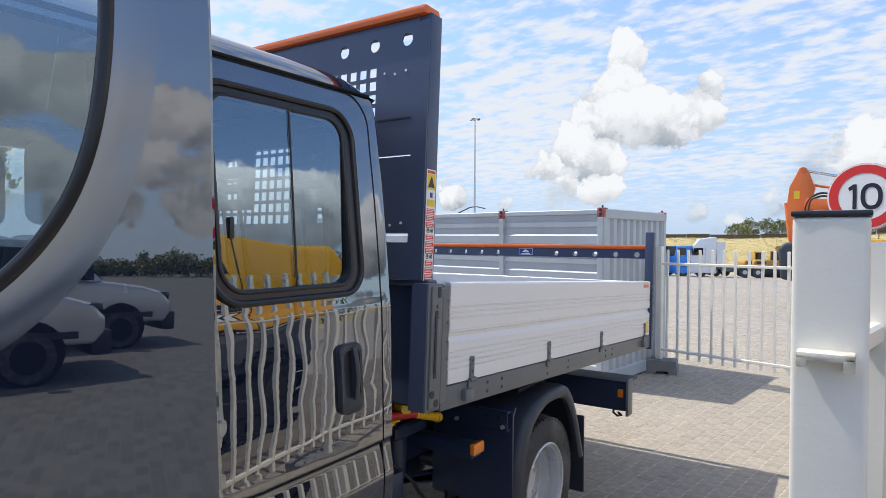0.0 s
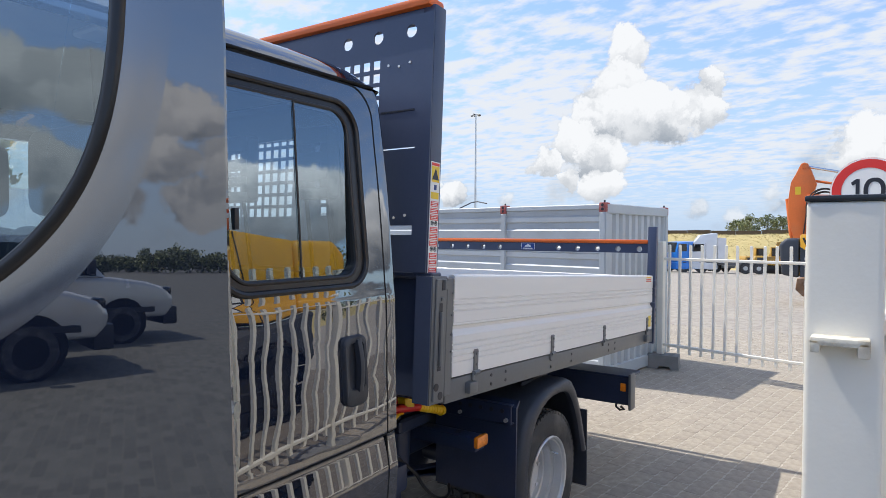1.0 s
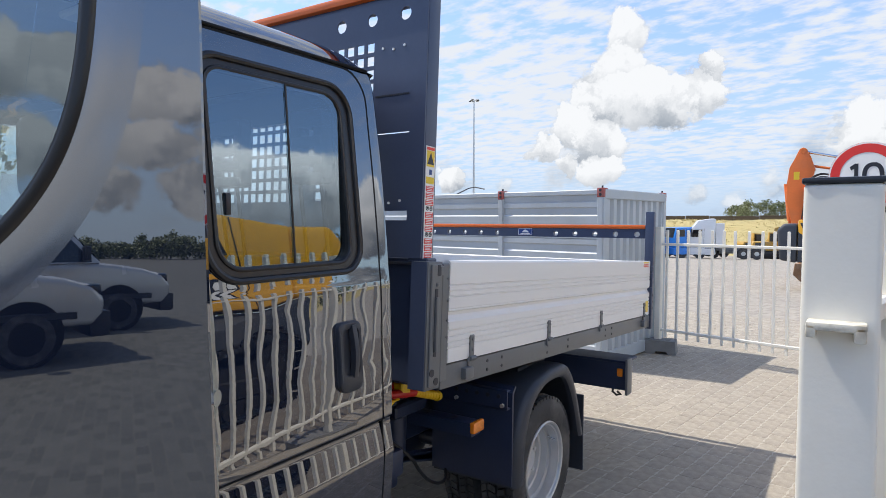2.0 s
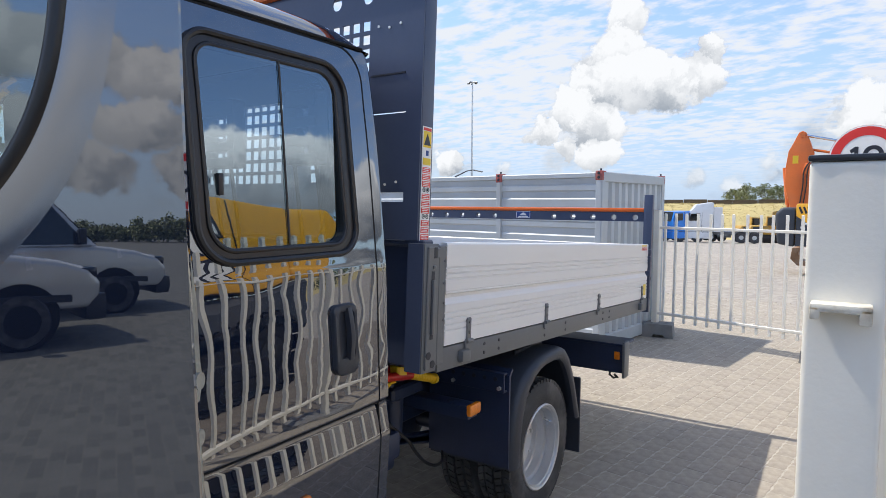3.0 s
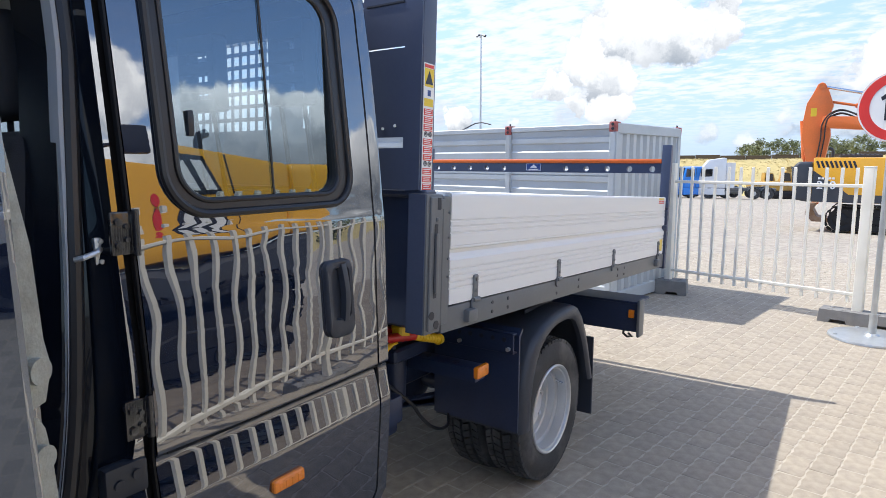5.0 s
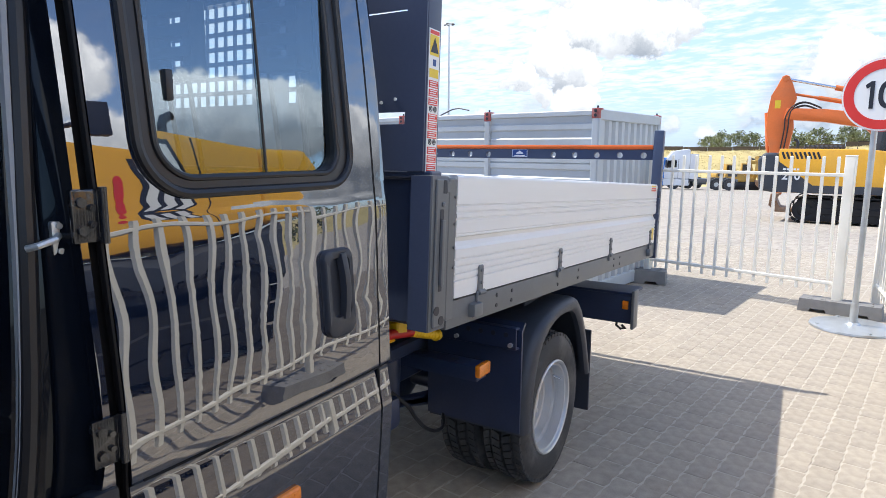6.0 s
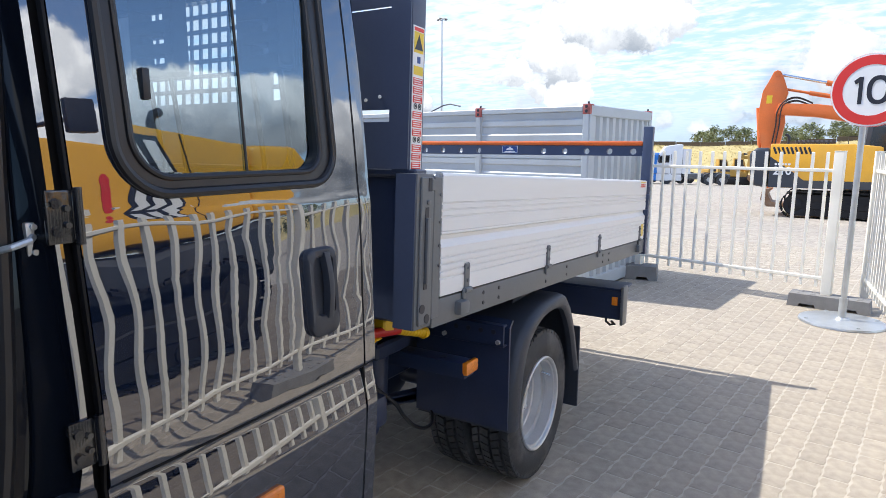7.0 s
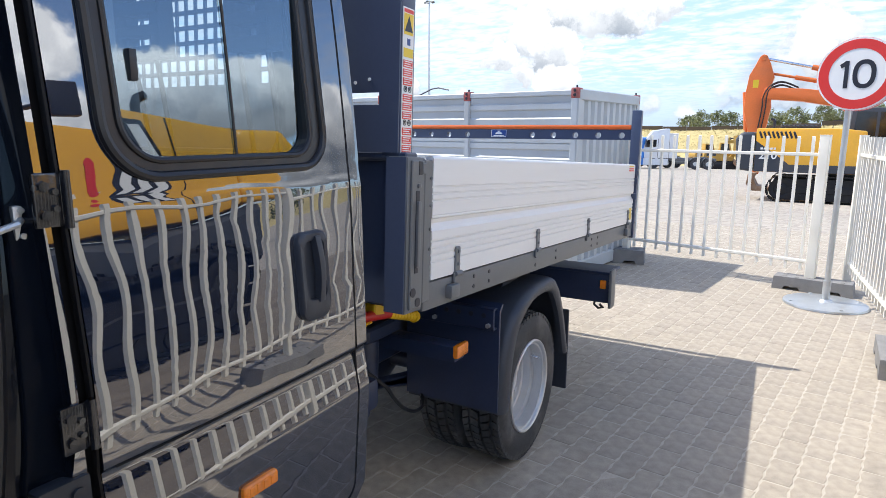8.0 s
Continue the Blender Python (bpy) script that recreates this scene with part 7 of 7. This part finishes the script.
    blob(bm, [(x - 0.10, z + 0.25), (x + 0.25, z + 0.2), (x + 0.30, z - 0.25), (x + 0.0, z - 0.55), (x - 0.55, z - 0.5), (x - 0.85, z - 0.1), (x - 0.80, z + 0.0), (x - 0.5, z - 0.35), (x - 0.1, z - 0.3), (x + 0.05, z)], "y", -0.5, 0.5, 0.02, 1)
    part("bucket", bm, M["rust"], ex, "worn rusty bucket", smooth=40)
    if plain:
        # the larger machine stands on taller tracks
        for o in ex.children:
            if o.name.startswith(("track", "undercarriage")):
                o.scale.z = 1.32
            elif not o.name.startswith("bucket"):
                o.location.z += 0.32
    return ex


excavator("excavator", "yellow and dark crawler excavator parked on the yard", pose(0.22, 21.95, ground_z(0, 21.9)), M["machine_yellow"], M["machine_yellow"], M["machine_dark"], 0.93)
excavator("excavator", "crawler excavator with an orange boom folded to a hanging bucket", pose(3.25, 27.2, ground_z(0, 27), 0, 0, 180), M["machine_yellow"], M["machine_orange"], M["machine_dark"], 0.93, "folded", False)
# seen mirrored in the cab's paint and glass, beyond the side fence
excavator("excavator", "large yellow crawler excavator standing beyond the side fence", pose(3.34, 3.08, 0, 0, 0, -90), M["machine_yellow"], M["machine_yellow"], M["machine_yellow"], 1.0, "forward", False, True)


def loader(m):
    """A dusty yellow yard digger far off: tracks, house, cab with windows, raised arm and bucket."""
    t = thing("yard_digger", "dusty yellow digger parked far off on the yard", "digger", m, "yard diggers")
    for s in (1, -1):
        bm = bmesh.new()
        loop = [(sx * 1.25 + 0.38 * math.cos(a), 0.40 + 0.38 * math.sin(a)) for sx, a0 in ((-1, 90), (1, -90)) for a in [radians(a0 + 22.5 * i) for i in range(9)]]
        blob(bm, loop, "y", min(s * 0.70, s * 1.15), max(s * 0.70, s * 1.15), 0.03, 1)
        part("track", bm, M["track"], t, "dark crawler track", smooth=50)
    bm = bmesh.new()
    blob(bm, [(-1.7, 0.85), (1.0, 0.85), (1.0, 1.25), (0.1, 1.45), (-0.2, 1.75), (-1.6, 1.75), (-1.75, 1.5)], "y", -1.05, 1.05, 0.07)
    house = part("body", bm, M["digger"], t, "dusty yellow engine house", smooth=40)
    bm = bmesh.new()
    box(bm, (-1.5, -1.06, 1.35), (-0.6, 1.06, 1.62), 0.01)
    part("louvre", bm, M["machine_dark"], house, "dark louvre")
    bm = bmesh.new()
    blob(bm, [(-0.2, 1.3), (0.95, 1.2), (1.0, 1.8), (0.75, 2.65), (-0.15, 2.7)], "y", 0.10, 1.02, 0.06)
    cab = part("cab", bm, M["digger"], t, "yellow cab", smooth=40)
    for y in (0.097, 1.023):
        bm = bmesh.new()
        prism(bm, [(-0.08, 1.75), (0.82, 1.75), (0.66, 2.55), (-0.06, 2.58)], "y", y - 0.004, y + 0.004)
        part("cab_window", bm, M["dark_glass"], cab, "dark cab window")
    bm = bmesh.new()
    blob(bm, [(0.7, 1.1), (1.5, 2.5), (2.2, 3.15), (3.3, 3.05), (3.35, 2.75), (2.3, 2.75), (1.8, 2.25), (1.1, 1.0)], "y", -0.35, -0.02, 0.03)
    part("boom", bm, M["digger"], t, smooth=40)
    bm = bmesh.new()
    blob(bm, [(3.05, 3.40), (3.45, 3.30), (3.30, 2.2), (3.0, 0.9), (2.85, 0.9), (2.95, 2.4)], "y", -0.30, -0.07, 0.03)
    part("stick", bm, M["digger"], t, smooth=40)
    bm = bmesh.new()
    rod(bm, (1.9, -0.18, 3.05), (3.1, -0.18, 3.35), 0.06, seg=10)
    part("cylinder", bm, M["machine_dark"], t)
    bm = bmesh.new()
    blob(bm, [(2.8, 1.0), (3.1, 0.95), (3.15, 0.55), (2.9, 0.3), (2.4, 0.3), (2.2, 0.6), (2.45, 0.55), (2.7, 0.62)], "y", -0.55, 0.15, 0.02, 1)
    part("bucket", bm, M["rust"], t, "worn bucket", smooth=40)


def lorry(m, cab_mat, label, high=True):
    """A tractor unit: cab with windows, mirrors, wind deflector, bare chassis with tanks and fifth wheel."""
    t = thing("lorry_tractor", label, "lorry", m, "parked lorries")
    bm = bmesh.new()
    blob(bm, [(0.0, 1.0), (2.2, 1.0), (2.3, 1.9), (2.05, 2.9), (1.9, 3.0), (1.5, 3.55), (0.2, 3.75), (0.0, 3.7)] if high else [(0.0, 1.0), (2.2, 1.0), (2.3, 1.9), (2.05, 2.85), (0.0, 2.95)], "y", -1.2, 1.2, 0.10)
    cab = part("cab", bm, cab_mat, t, smooth=40)
    for y in (-1.203, 1.203):
        bm = bmesh.new()
        prism(bm, [(1.15, 2.05), (2.08, 2.0), (1.96, 2.68), (1.15, 2.72)], "y", y - 0.004, y + 0.004)
        part("side_window", bm, M["dark_glass"], cab, "dark side window")
        bm = bmesh.new()
        prism(bm, [(0.98, 1.05), (1.01, 1.05), (1.01, 2.8), (0.98, 2.8)], "y", y - 0.003, y + 0.003)
        part("door_seam", bm, M["black"], cab, "dark door seam")
        bm = bmesh.new()
        box(bm, (2.02, y * 1.14 - 0.08, 2.05), (2.16, y * 1.14 + 0.08, 2.75), 0.03, 2)
        part("mirror", bm, M["machine_dark"], cab, "dark door mirror")
        bm = bmesh.new()
        ys = sorted((y * 0.99, y * 1.01))
        box(bm, (0.0, ys[0], 0.62), (0.95, ys[1], 1.0), 0.02)
        part("step_panel", bm, M["machine_dark"], cab, "dark step panel")
    bm = bmesh.new()
    bm.faces.new([bm.verts.new(p) for p in ((2.315, -1.02, 1.95), (2.315, 1.02, 1.95), (2.085, 1.0, 2.85), (2.085, -1.0, 2.85))])
    part("windscreen", bm, M["dark_glass"], cab, "dark windscreen", smooth=None)
    for y in (-1.0, 1.0):
        bm = bmesh.new()
        ys = sorted((y, y * 1.14))
        box(bm, (-0.75, ys[0], 1.0), (-0.02, ys[1], 3.3 if high else 2.6), 0.02)
        part("side_fairing", bm, cab_mat, t, "side wind deflector")
    bm = bmesh.new()
    box(bm, (-0.35, -0.8, 0.9), (-0.05, 0.8, 2.5), 0.03)
    for k in range(6):
        box(bm, (-0.42, -0.6, 1.1 + 0.22 * k), (-0.34, 0.6, 1.22 + 0.22 * k), 0.01)
    part("cab_rear_gear", bm, M["machine_dark"], t, "dark gear behind the cab")
    for y in (-0.42, 0.42):
        bm = bmesh.new()
        box(bm, (-4.3, y - 0.05, 0.74), (0.0, y + 0.05, 1.0), 0.02)
        part("chassis_rail", bm, M["steel_grey"], t, "grey chassis rail")
    bm = bmesh.new()
    rod(bm, (-1.75, -0.85, 0.72), (-0.55, -0.85, 0.72), 0.30, seg=18)
    part("tank", bm, M["galv"], t, "bright fuel tank")
    bm = bmesh.new()
    lathe(bm, [(1.02, 0.02), (1.02, 0.48), (1.10, 0.50), (1.12, 0.02)], (-2.9, 0, 0), 20, "z")
    part("fifth_wheel", bm, M["machine_dark"], t, "dark coupling plate")
    bm = bmesh.new()
    box(bm, (0.0, -1.22, 0.35), (2.3, 1.22, 1.0), 0.05)
    part("bumper_skirt", bm, cab_mat, t)
    for x in (1.35, -2.4, -3.5):
        for y in (-1.05, 1.05):
            if x < 0:
                bm = bmesh.new()
                pts = [(x + 0.60 * math.cos(a), 0.52 + 0.60 * math.sin(a)) for a in [radians(15 + 15 * i) for i in range(11)]]
                prism(bm, pts + [(px * 0.97 + x * 0.03, pz - 0.03) for px, pz in reversed(pts)], "y", y - 0.2, y + 0.2)
                part("mudguard", bm, M["machine_dark"], t, "dark mudguard")
            bm = bmesh.new()
            lathe(bm, [(-0.16, 0.28), (-0.16, 0.48), (-0.1, 0.52), (0.1, 0.52), (0.16, 0.48), (0.16, 0.28), (0.05, 0.2), (-0.05, 0.2)], (x, y, 0.52), 20, "y", True)
            w = part("wheel", bm, M["tyre"], t)
            bm = bmesh.new()
            rod(bm, (x, y - 0.05, 0.52), (x, y + 0.05, 0.52), 0.25, seg=16)
            part("hub", bm, M["galv"], w, "grey wheel")


def van(m, label, body_mat, pickup=False):
    """A panel van or crew-cab pickup: body with tapered glasshouse, wheel arches, lamps, mirrors, wheels."""
    t = thing("parked_van", label, "van", m, "parked vans")
    roof = 1.86 if pickup else 2.05
    rear = -1.0 if pickup else -2.58
    # lower body, full width, with a rounded bonnet
    bm = bmesh.new()
    side = [(-2.62, 0.46), (2.42, 0.46), (2.54, 0.62), (2.56, 0.82), (2.44, 1.00), (2.05, 1.12), (1.50, 1.20), (1.30, 1.22), (-2.62, 1.20 if not pickup else 1.14)]
    blob(bm, side, "y", -0.97, 0.97, 0.09, 3)
    b = part("body", bm, body_mat, t, smooth=50)
    # glasshouse, leaning in
    bm = bmesh.new()
    prof = [(1.36, 1.18), (0.62, roof - 0.06), (0.40, roof), (rear + 0.10, roof), (rear, roof - 0.08), (rear, 1.18)]
    rows = [[bm.verts.new((x, sy * (0.95 - 0.14 * (z - 1.18) / (roof - 1.18)), z)) for x, z in prof] for sy in (1, -1)]
    for i in range(len(prof)):
        k = (i + 1) % len(prof)
        bm.faces.new((rows[0][i], rows[0][k], rows[1][k], rows[1][i]))
    bm.faces.new(rows[0])
    bm.faces.new(rows[1][::-1])
    bmesh.ops.recalc_face_normals(bm, faces=bm.faces)
    bmesh.ops.bevel(bm, geom=list(bm.edges), offset=0.04, segments=2, affect="EDGES")
    part("glasshouse", bm, body_mat, t, smooth=50)
    lean = lambda z, o: 0.95 - 0.14 * (z - 1.18) / (roof - 1.18) + o  # noqa: E731
    panes = [[(0.10, 1.24), (1.18, 1.24), (0.62, roof - 0.14), (0.10, roof - 0.12)], [(-0.88, 1.24), (0.02, 1.24), (0.02, roof - 0.12), (-0.86, roof - 0.12)]]
    for sy in (1, -1):
        for loop in panes:
            bm = bmesh.new()
            out = [bm.verts.new((x, sy * lean(z, 0.004), z)) for x, z in loop]
            inn = [bm.verts.new((x, sy * lean(z, -0.02), z)) for x, z in loop]
            bm.faces.new(out)
            bm.faces.new(inn[::-1])
            for i in range(4):
                bm.faces.new((out[i], inn[i], inn[(i + 1) % 4], out[(i + 1) % 4]))
            bmesh.ops.recalc_face_normals(bm, faces=bm.faces)
            part("side_window", bm, M["dark_glass"], b, "dark side window", smooth=None)
        bm = bmesh.new()
        box(bm, (1.00, sy * 1.06 - 0.09, 1.26), (1.12, sy * 1.06 + 0.09, 1.52), 0.03, 2)
        part("mirror", bm, M["trim"], t, "black door mirror")
        bm = bmesh.new()
        box(bm, (2.26, sy * 0.80 - 0.16, 0.86), (2.52, sy * 0.80 + 0.16, 1.02), 0.05, 2)
        part("headlight", bm, M["dark_glass"], t, "clear headlight")
        bm = bmesh.new()
        box(bm, (-2.3, sy * 0.975 - 0.012, 0.56), (2.2, sy * 0.975 + 0.012, 0.66), 0.01)
        part("side_strip", bm, M["trim"], b, "black rubbing strip")
    bm = bmesh.new()
    top = (0.66, roof - 0.10)
    bm.faces.new([bm.verts.new(p) for p in ((1.34, -0.84, 1.25), (1.34, 0.84, 1.25), (top[0] + 0.03, 0.74, top[1]), (top[0] + 0.03, -0.74, top[1]))])
    part("windscreen", bm, M["dark_glass"], b, smooth=None)
    bm = bmesh.new()
    box(bm, (2.36, -0.95, 0.30), (2.64, 0.95, 0.66), 0.06, 2)
    box(bm, (2.48, -0.5, 0.72), (2.58, 0.5, 0.90), 0.02)
    part("bumper", bm, M["trim"], t)
    for x in (1.62, -1.65):
        for y in (-0.86, 0.86):
            bm = bmesh.new()
            rod(bm, (x, y - math.copysign(0.16, y), 0.40), (x, y + math.copysign(0.118, y), 0.40), 0.43, seg=28)
            part("wheel_arch", bm, M["gap"], b, "black wheel arch")
            bm = bmesh.new()
            lathe(bm, [(-0.12, 0.21), (-0.12, 0.31), (-0.08, 0.345), (0.08, 0.345), (0.12, 0.31), (0.12, 0.21)], (x, y + math.copysign(0.02, y), 0.345), 24, "y", True)
            w = part("wheel", bm, M["tyre"], t)
            bm = bmesh.new()
            rod(bm, (x, y - 0.11, 0.345), (x, y + 0.11, 0.345), 0.21, seg=20)
            part("hub", bm, M["steel_grey"], w, "grey wheel")


lorry(pose(-12.2, 63.5, ground_z(0, 63), 0, 0, 196), M["white_car"], "white lorry tractor unit parked on the yard")
lorry(pose(-14.6, 63.0, ground_z(0, 63), 0, 0, 232), M["blue"], "blue lorry tractor unit parked on the yard", False)
lorry(pose(-17.6, 61.5, ground_z(0, 61), 0, 0, 236), M["white_car"], "white lorry tractor unit beside a blue one")
lorry(pose(-20.4, 63.0, ground_z(0, 63), 0, 0, 236), M["blue"], "blue lorry tractor unit at the end of the row")
loader(pose(-8.4, 72.0, ground_z(0, 72), 0, 0, 12))
loader(pose(-4.0, 70.0, ground_z(0, 70), 0, 0, 165))
loader(pose(-10.6, 78.0, ground_z(0, 78), 0, 0, 30))
loader(pose(-5.2, 77.0, ground_z(0, 77), 0, 0, 200))
# in front of the truck, mirrored in the open door
van(pose(-4.35, -11.35, 0, 0, 0, -25), "grey crew-cab van parked ahead of the truck", M["van_paint"])
van(pose(-4.95, -7.94, 0, 0, 0, -25), "dark grey crew-cab pickup parked ahead of the truck", M["van_paint"], True)
van(pose(2.6, -34.0, 0, 0, 0, -25), "white van parked further back", M["white_car"])
van(pose(-9.6, 4.6, 0, 0, 0, 120), "white van parked on the far side of the truck", M["white_car"])


def build_mast():
    t = thing("light_mast", "tall slim grey floodlight mast with a ring of lamps", "light mast", pose(-36.3, 59.5, ground_z(-36, 59.5)))
    bm = bmesh.new()
    rod(bm, (0, 0, 0), (0, 0, 16.6), 0.16, 0.07, seg=10)
    part("pole", bm, M["galv"], t)
    bm = bmesh.new()
    rod(bm, (-0.55, 0, 16.55), (0.55, 0, 16.55), 0.05, seg=8)
    rod(bm, (0, -0.5, 16.55), (0, 0.5, 16.55), 0.05, seg=8)
    part("cross_arm", bm, M["galv"], t)
    for x, y in ((-0.5, 0), (-0.25, 0.3), (0.25, 0.3), (0.5, 0), (0, -0.45)):
        bm = bmesh.new()
        box(bm, (x - 0.12, y - 0.10, 16.38), (x + 0.12, y + 0.10, 16.50), 0.03)
        part("floodlight", bm, M["machine_dark"], t, "dark floodlight")


build_mast()


# ---- trees and bank growth ----
def tree(x, y, h, w, rng, slim=False):
    z0 = ground_z(x, y)
    t = thing("tree", "leafy green tree on the skyline" if not slim else "tall slim green tree", "tree", pose(x, y, z0 - 0.1), "trees on the skyline")
    bm = bmesh.new()
    rod(bm, (0, 0, 0), (0.05 * h * (rng.random() - 0.5), 0, h * 0.75), 0.035 * h ** 0.8 * 0.6, 0.02, seg=7)
    for i in range(6):
        a, zz = rng.random() * 6.28, h * (0.25 + 0.09 * i)
        rod(bm, (0, 0, zz), (w * 0.38 * math.cos(a), w * 0.38 * math.sin(a), zz + h * 0.18), 0.014 * h, 0.008, seg=5)
    part("trunk", bm, M["bark"], t)
    verts, faces = [], []
    clumps = 34 if not slim else 26
    for c in range(clumps):
        k = rng.random()
        zc = h * (0.22 + 0.72 * k)
        rad = w * 0.5 * (math.sin(math.pi * min(0.97, 0.12 + 0.86 * k)) ** 0.7) * (0.55 + 0.55 * rng.random())
        a = rng.random() * 6.283
        cx, cy = rad * math.cos(a) * 0.8, rad * math.sin(a) * 0.8
        cr = w * (0.09 + 0.08 * rng.random())
        for _ in range(46):
            d = Vector((rng.gauss(0, 1), rng.gauss(0, 1), rng.gauss(0, 0.8))).normalized() * cr * (0.5 + 0.6 * rng.random())
            p = Vector((cx, cy, zc)) + d
            n = Vector((rng.gauss(0, 1), rng.gauss(0, 1), rng.gauss(0, 1) + 0.5)).normalized()
            u = n.orthogonal().normalized()
            v = n.cross(u)
            s = (0.045 + 0.045 * rng.random()) * max(1.5, w * 0.45)
            i0 = len(verts)
            verts += [p + u * s, p + v * s * 0.6, p - u * s, p - v * s * 0.6]
            faces.append((i0, i0 + 1, i0 + 2, i0 + 3))
    me = bpy.data.meshes.new("crown")
    me.from_pydata(verts, [], faces)
    me.materials.append(M["leaf"])
    ob = new("crown", me)
    ob.parent = t
    tagged(ob, "dense green leaves", kind="stuff")


def build_screen():
    t = thing("noise_screen", "long low dark screen along the top of the bank", "screen", pose(0, 100, 0))
    for i in range(26):
        x0, x1 = -64 + 3.4 * i, -64 + 3.4 * (i + 1)
        z = ground_z((x0 + x1) / 2, 100)
        bm = bmesh.new()
        box(bm, (x0 + 0.03, -0.05, z - 0.2), (x1 - 0.03, 0.05, z + 0.62), 0.01)
        part("screen_panel", bm, M["bark"], t)


build_screen()
rng = random.Random(5)
for i in range(34):
    x = -62 + i * 2.5 + rng.uniform(-1.0, 1.0)
    h = 2.4 + 1.2 * rng.random()
    if -24 < x < -19 or x > 12:
        h *= 0.75
    if -40 < x < -22 or -9.5 < x < -7.5:
        continue
    tree(x, 118 + rng.uniform(-4, 8), h * 1.05, 3.8 + 1.8 * rng.random(), rng)
for i in range(30):
    tree(-44 + i * 1.75 + rng.uniform(-0.5, 0.5), -74 + rng.uniform(-4, 4), (1.5 + 0.6 * rng.random()) * (1.5 if 8 < i < 14 or 20 < i < 24 else 1.0), 4.2, rng)
tree(-16.5, 5.6, 6.0, 2.2, rng, True)
for i in range(5):
    tree(26 + rng.uniform(-2, 2), -6 + i * 9, 4.5 + rng.random(), 4.5, rng)


def bank_grass():
    rr = random.Random(9)
    verts, faces = [], []
    for _ in range(7000):
        x, y = rr.uniform(-60, 24), rr.uniform(86, 98)
        z = ground_z(x, y) - 0.03
        # a tuft of a few thin blades
        for _ in range(4):
            h = 0.07 + 0.15 * rr.random() ** 2
            a, w = rr.random() * 3.14, 0.03 + 0.03 * rr.random()
            dx, dy = w * math.cos(a), w * math.sin(a)
            lx, ly = rr.uniform(-0.22, 0.22), rr.uniform(-0.22, 0.22)
            qx, qy = x + rr.uniform(-0.2, 0.2), y + rr.uniform(-0.2, 0.2)
            i0 = len(verts)
            verts += [(qx - dx, qy - dy, z), (qx + dx, qy + dy, z), (qx + lx, qy + ly, z + h)]
            faces.append((i0, i0 + 1, i0 + 2))
    me = bpy.data.meshes.new("dry_grass")
    me.from_pydata(verts, [], faces)
    me.materials.append(M["leaf_dry"])
    tagged(new("dry_grass", me), "tufts of dry yellow grass on the bank", "grass", kind="stuff")


bank_grass()


# ---- block paving, nearest last ----
def build_paving():
    """Courses run along y; blocks lie across them, half a block apart from course to course."""
    cw, bl, gap = 0.114, 0.240, 0.0070
    rr = random.Random(3)
    pave = thing("paving", "sandy grey concrete block paving laid in courses", "paving", kind="structure")
    shape = []
    hw, hl = (cw - gap) / 2, (bl - gap) / 2
    zig = [(-1.0, -0.004), (-0.62, 0.004), (-0.22, -0.004), (0.22, 0.004), (0.62, -0.004), (1.0, 0.004)]
    wob = [(-hw + d, hl * k) for k, d in reversed(zig)] + [(hw + d, hl * k) for k, d in zig]
    ch = 0.0025
    top = [(x - math.copysign(ch, x), y - math.copysign(ch, y)) for x, y in wob]
    n = len(wob)
    verts = [(x, y, -0.03) for x, y in wob] + [(x, y, -0.003) for x, y in wob] + [(x, y, 0.0) for x, y in top]
    faces = [tuple(range(2 * n, 3 * n))]
    for k in (0, n):
        faces += [(k + i, k + (i + 1) % n, k + n + (i + 1) % n, k + n + i) for i in range(n)]
    me = bpy.data.meshes.new("brick")
    me.from_pydata(verts, [], faces)
    me.materials.append(M["brick"])
    many_v, many_f = [], []
    x0, x1, y0, y1 = -4.6, 0.42, -1.032, 12.5
    count = 0
    turn = math.atan(0.13)
    ca, sa = math.cos(turn), math.sin(turn)
    for i in range(-22, int((x1 - x0) / cw) + 4):
        for j in range(-2, int((y1 - y0) / bl) + 5):
            u, v = (i + 0.5) * cw, (j + 0.5 + 0.5 * (i % 2)) * bl
            cx, cy = x0 + u * ca + v * sa, y0 + v * ca - u * sa
            if not (x0 < cx < x1 and y0 < cy < y1):
                continue
            z = rr.uniform(-0.0012, 0.0010) + ground_z(cx, cy)
            ax, ay = rr.uniform(-0.006, 0.006), rr.uniform(-0.008, 0.008)
            rz = rr.uniform(-0.010, 0.010) - turn
            if -1.55 < cx < -0.30 and 3.3 < cy < 7.9 and count < 298:
                b = new("brick", me)
                b.parent = pave
                b.location, b.rotation_euler = (cx, cy, z), (ax, ay, rz)
                count += 1
            else:
                m = Matrix.LocRotScale((cx, cy, z), Euler((ax, ay, rz)), None)
                k = len(many_v)
                many_v += [m @ Vector(v) for v in verts]
                many_f += [tuple(a + k for a in f) for f in faces]
    mm = bpy.data.meshes.new("bricks")
    mm.from_pydata(many_v, [], many_f)
    mm.materials.append(M["brick_many"])
    ob = new("bricks", mm)
    ob.parent = pave
    tagged(ob, "concrete paving blocks", kind="stuff")
    bm = bmesh.new()
    box(bm, (x0, y0, -0.10), (x1, 9.0, -0.0018))
    for v in box(bm, (x0, 9.0, -0.10), (x1, y1, -0.0018)):
        v.co.z += ground_z(0, v.co.y)
    part("joint_sand", bm, M["sand"], pave, "pale joint sand", smooth=None)


build_paving()
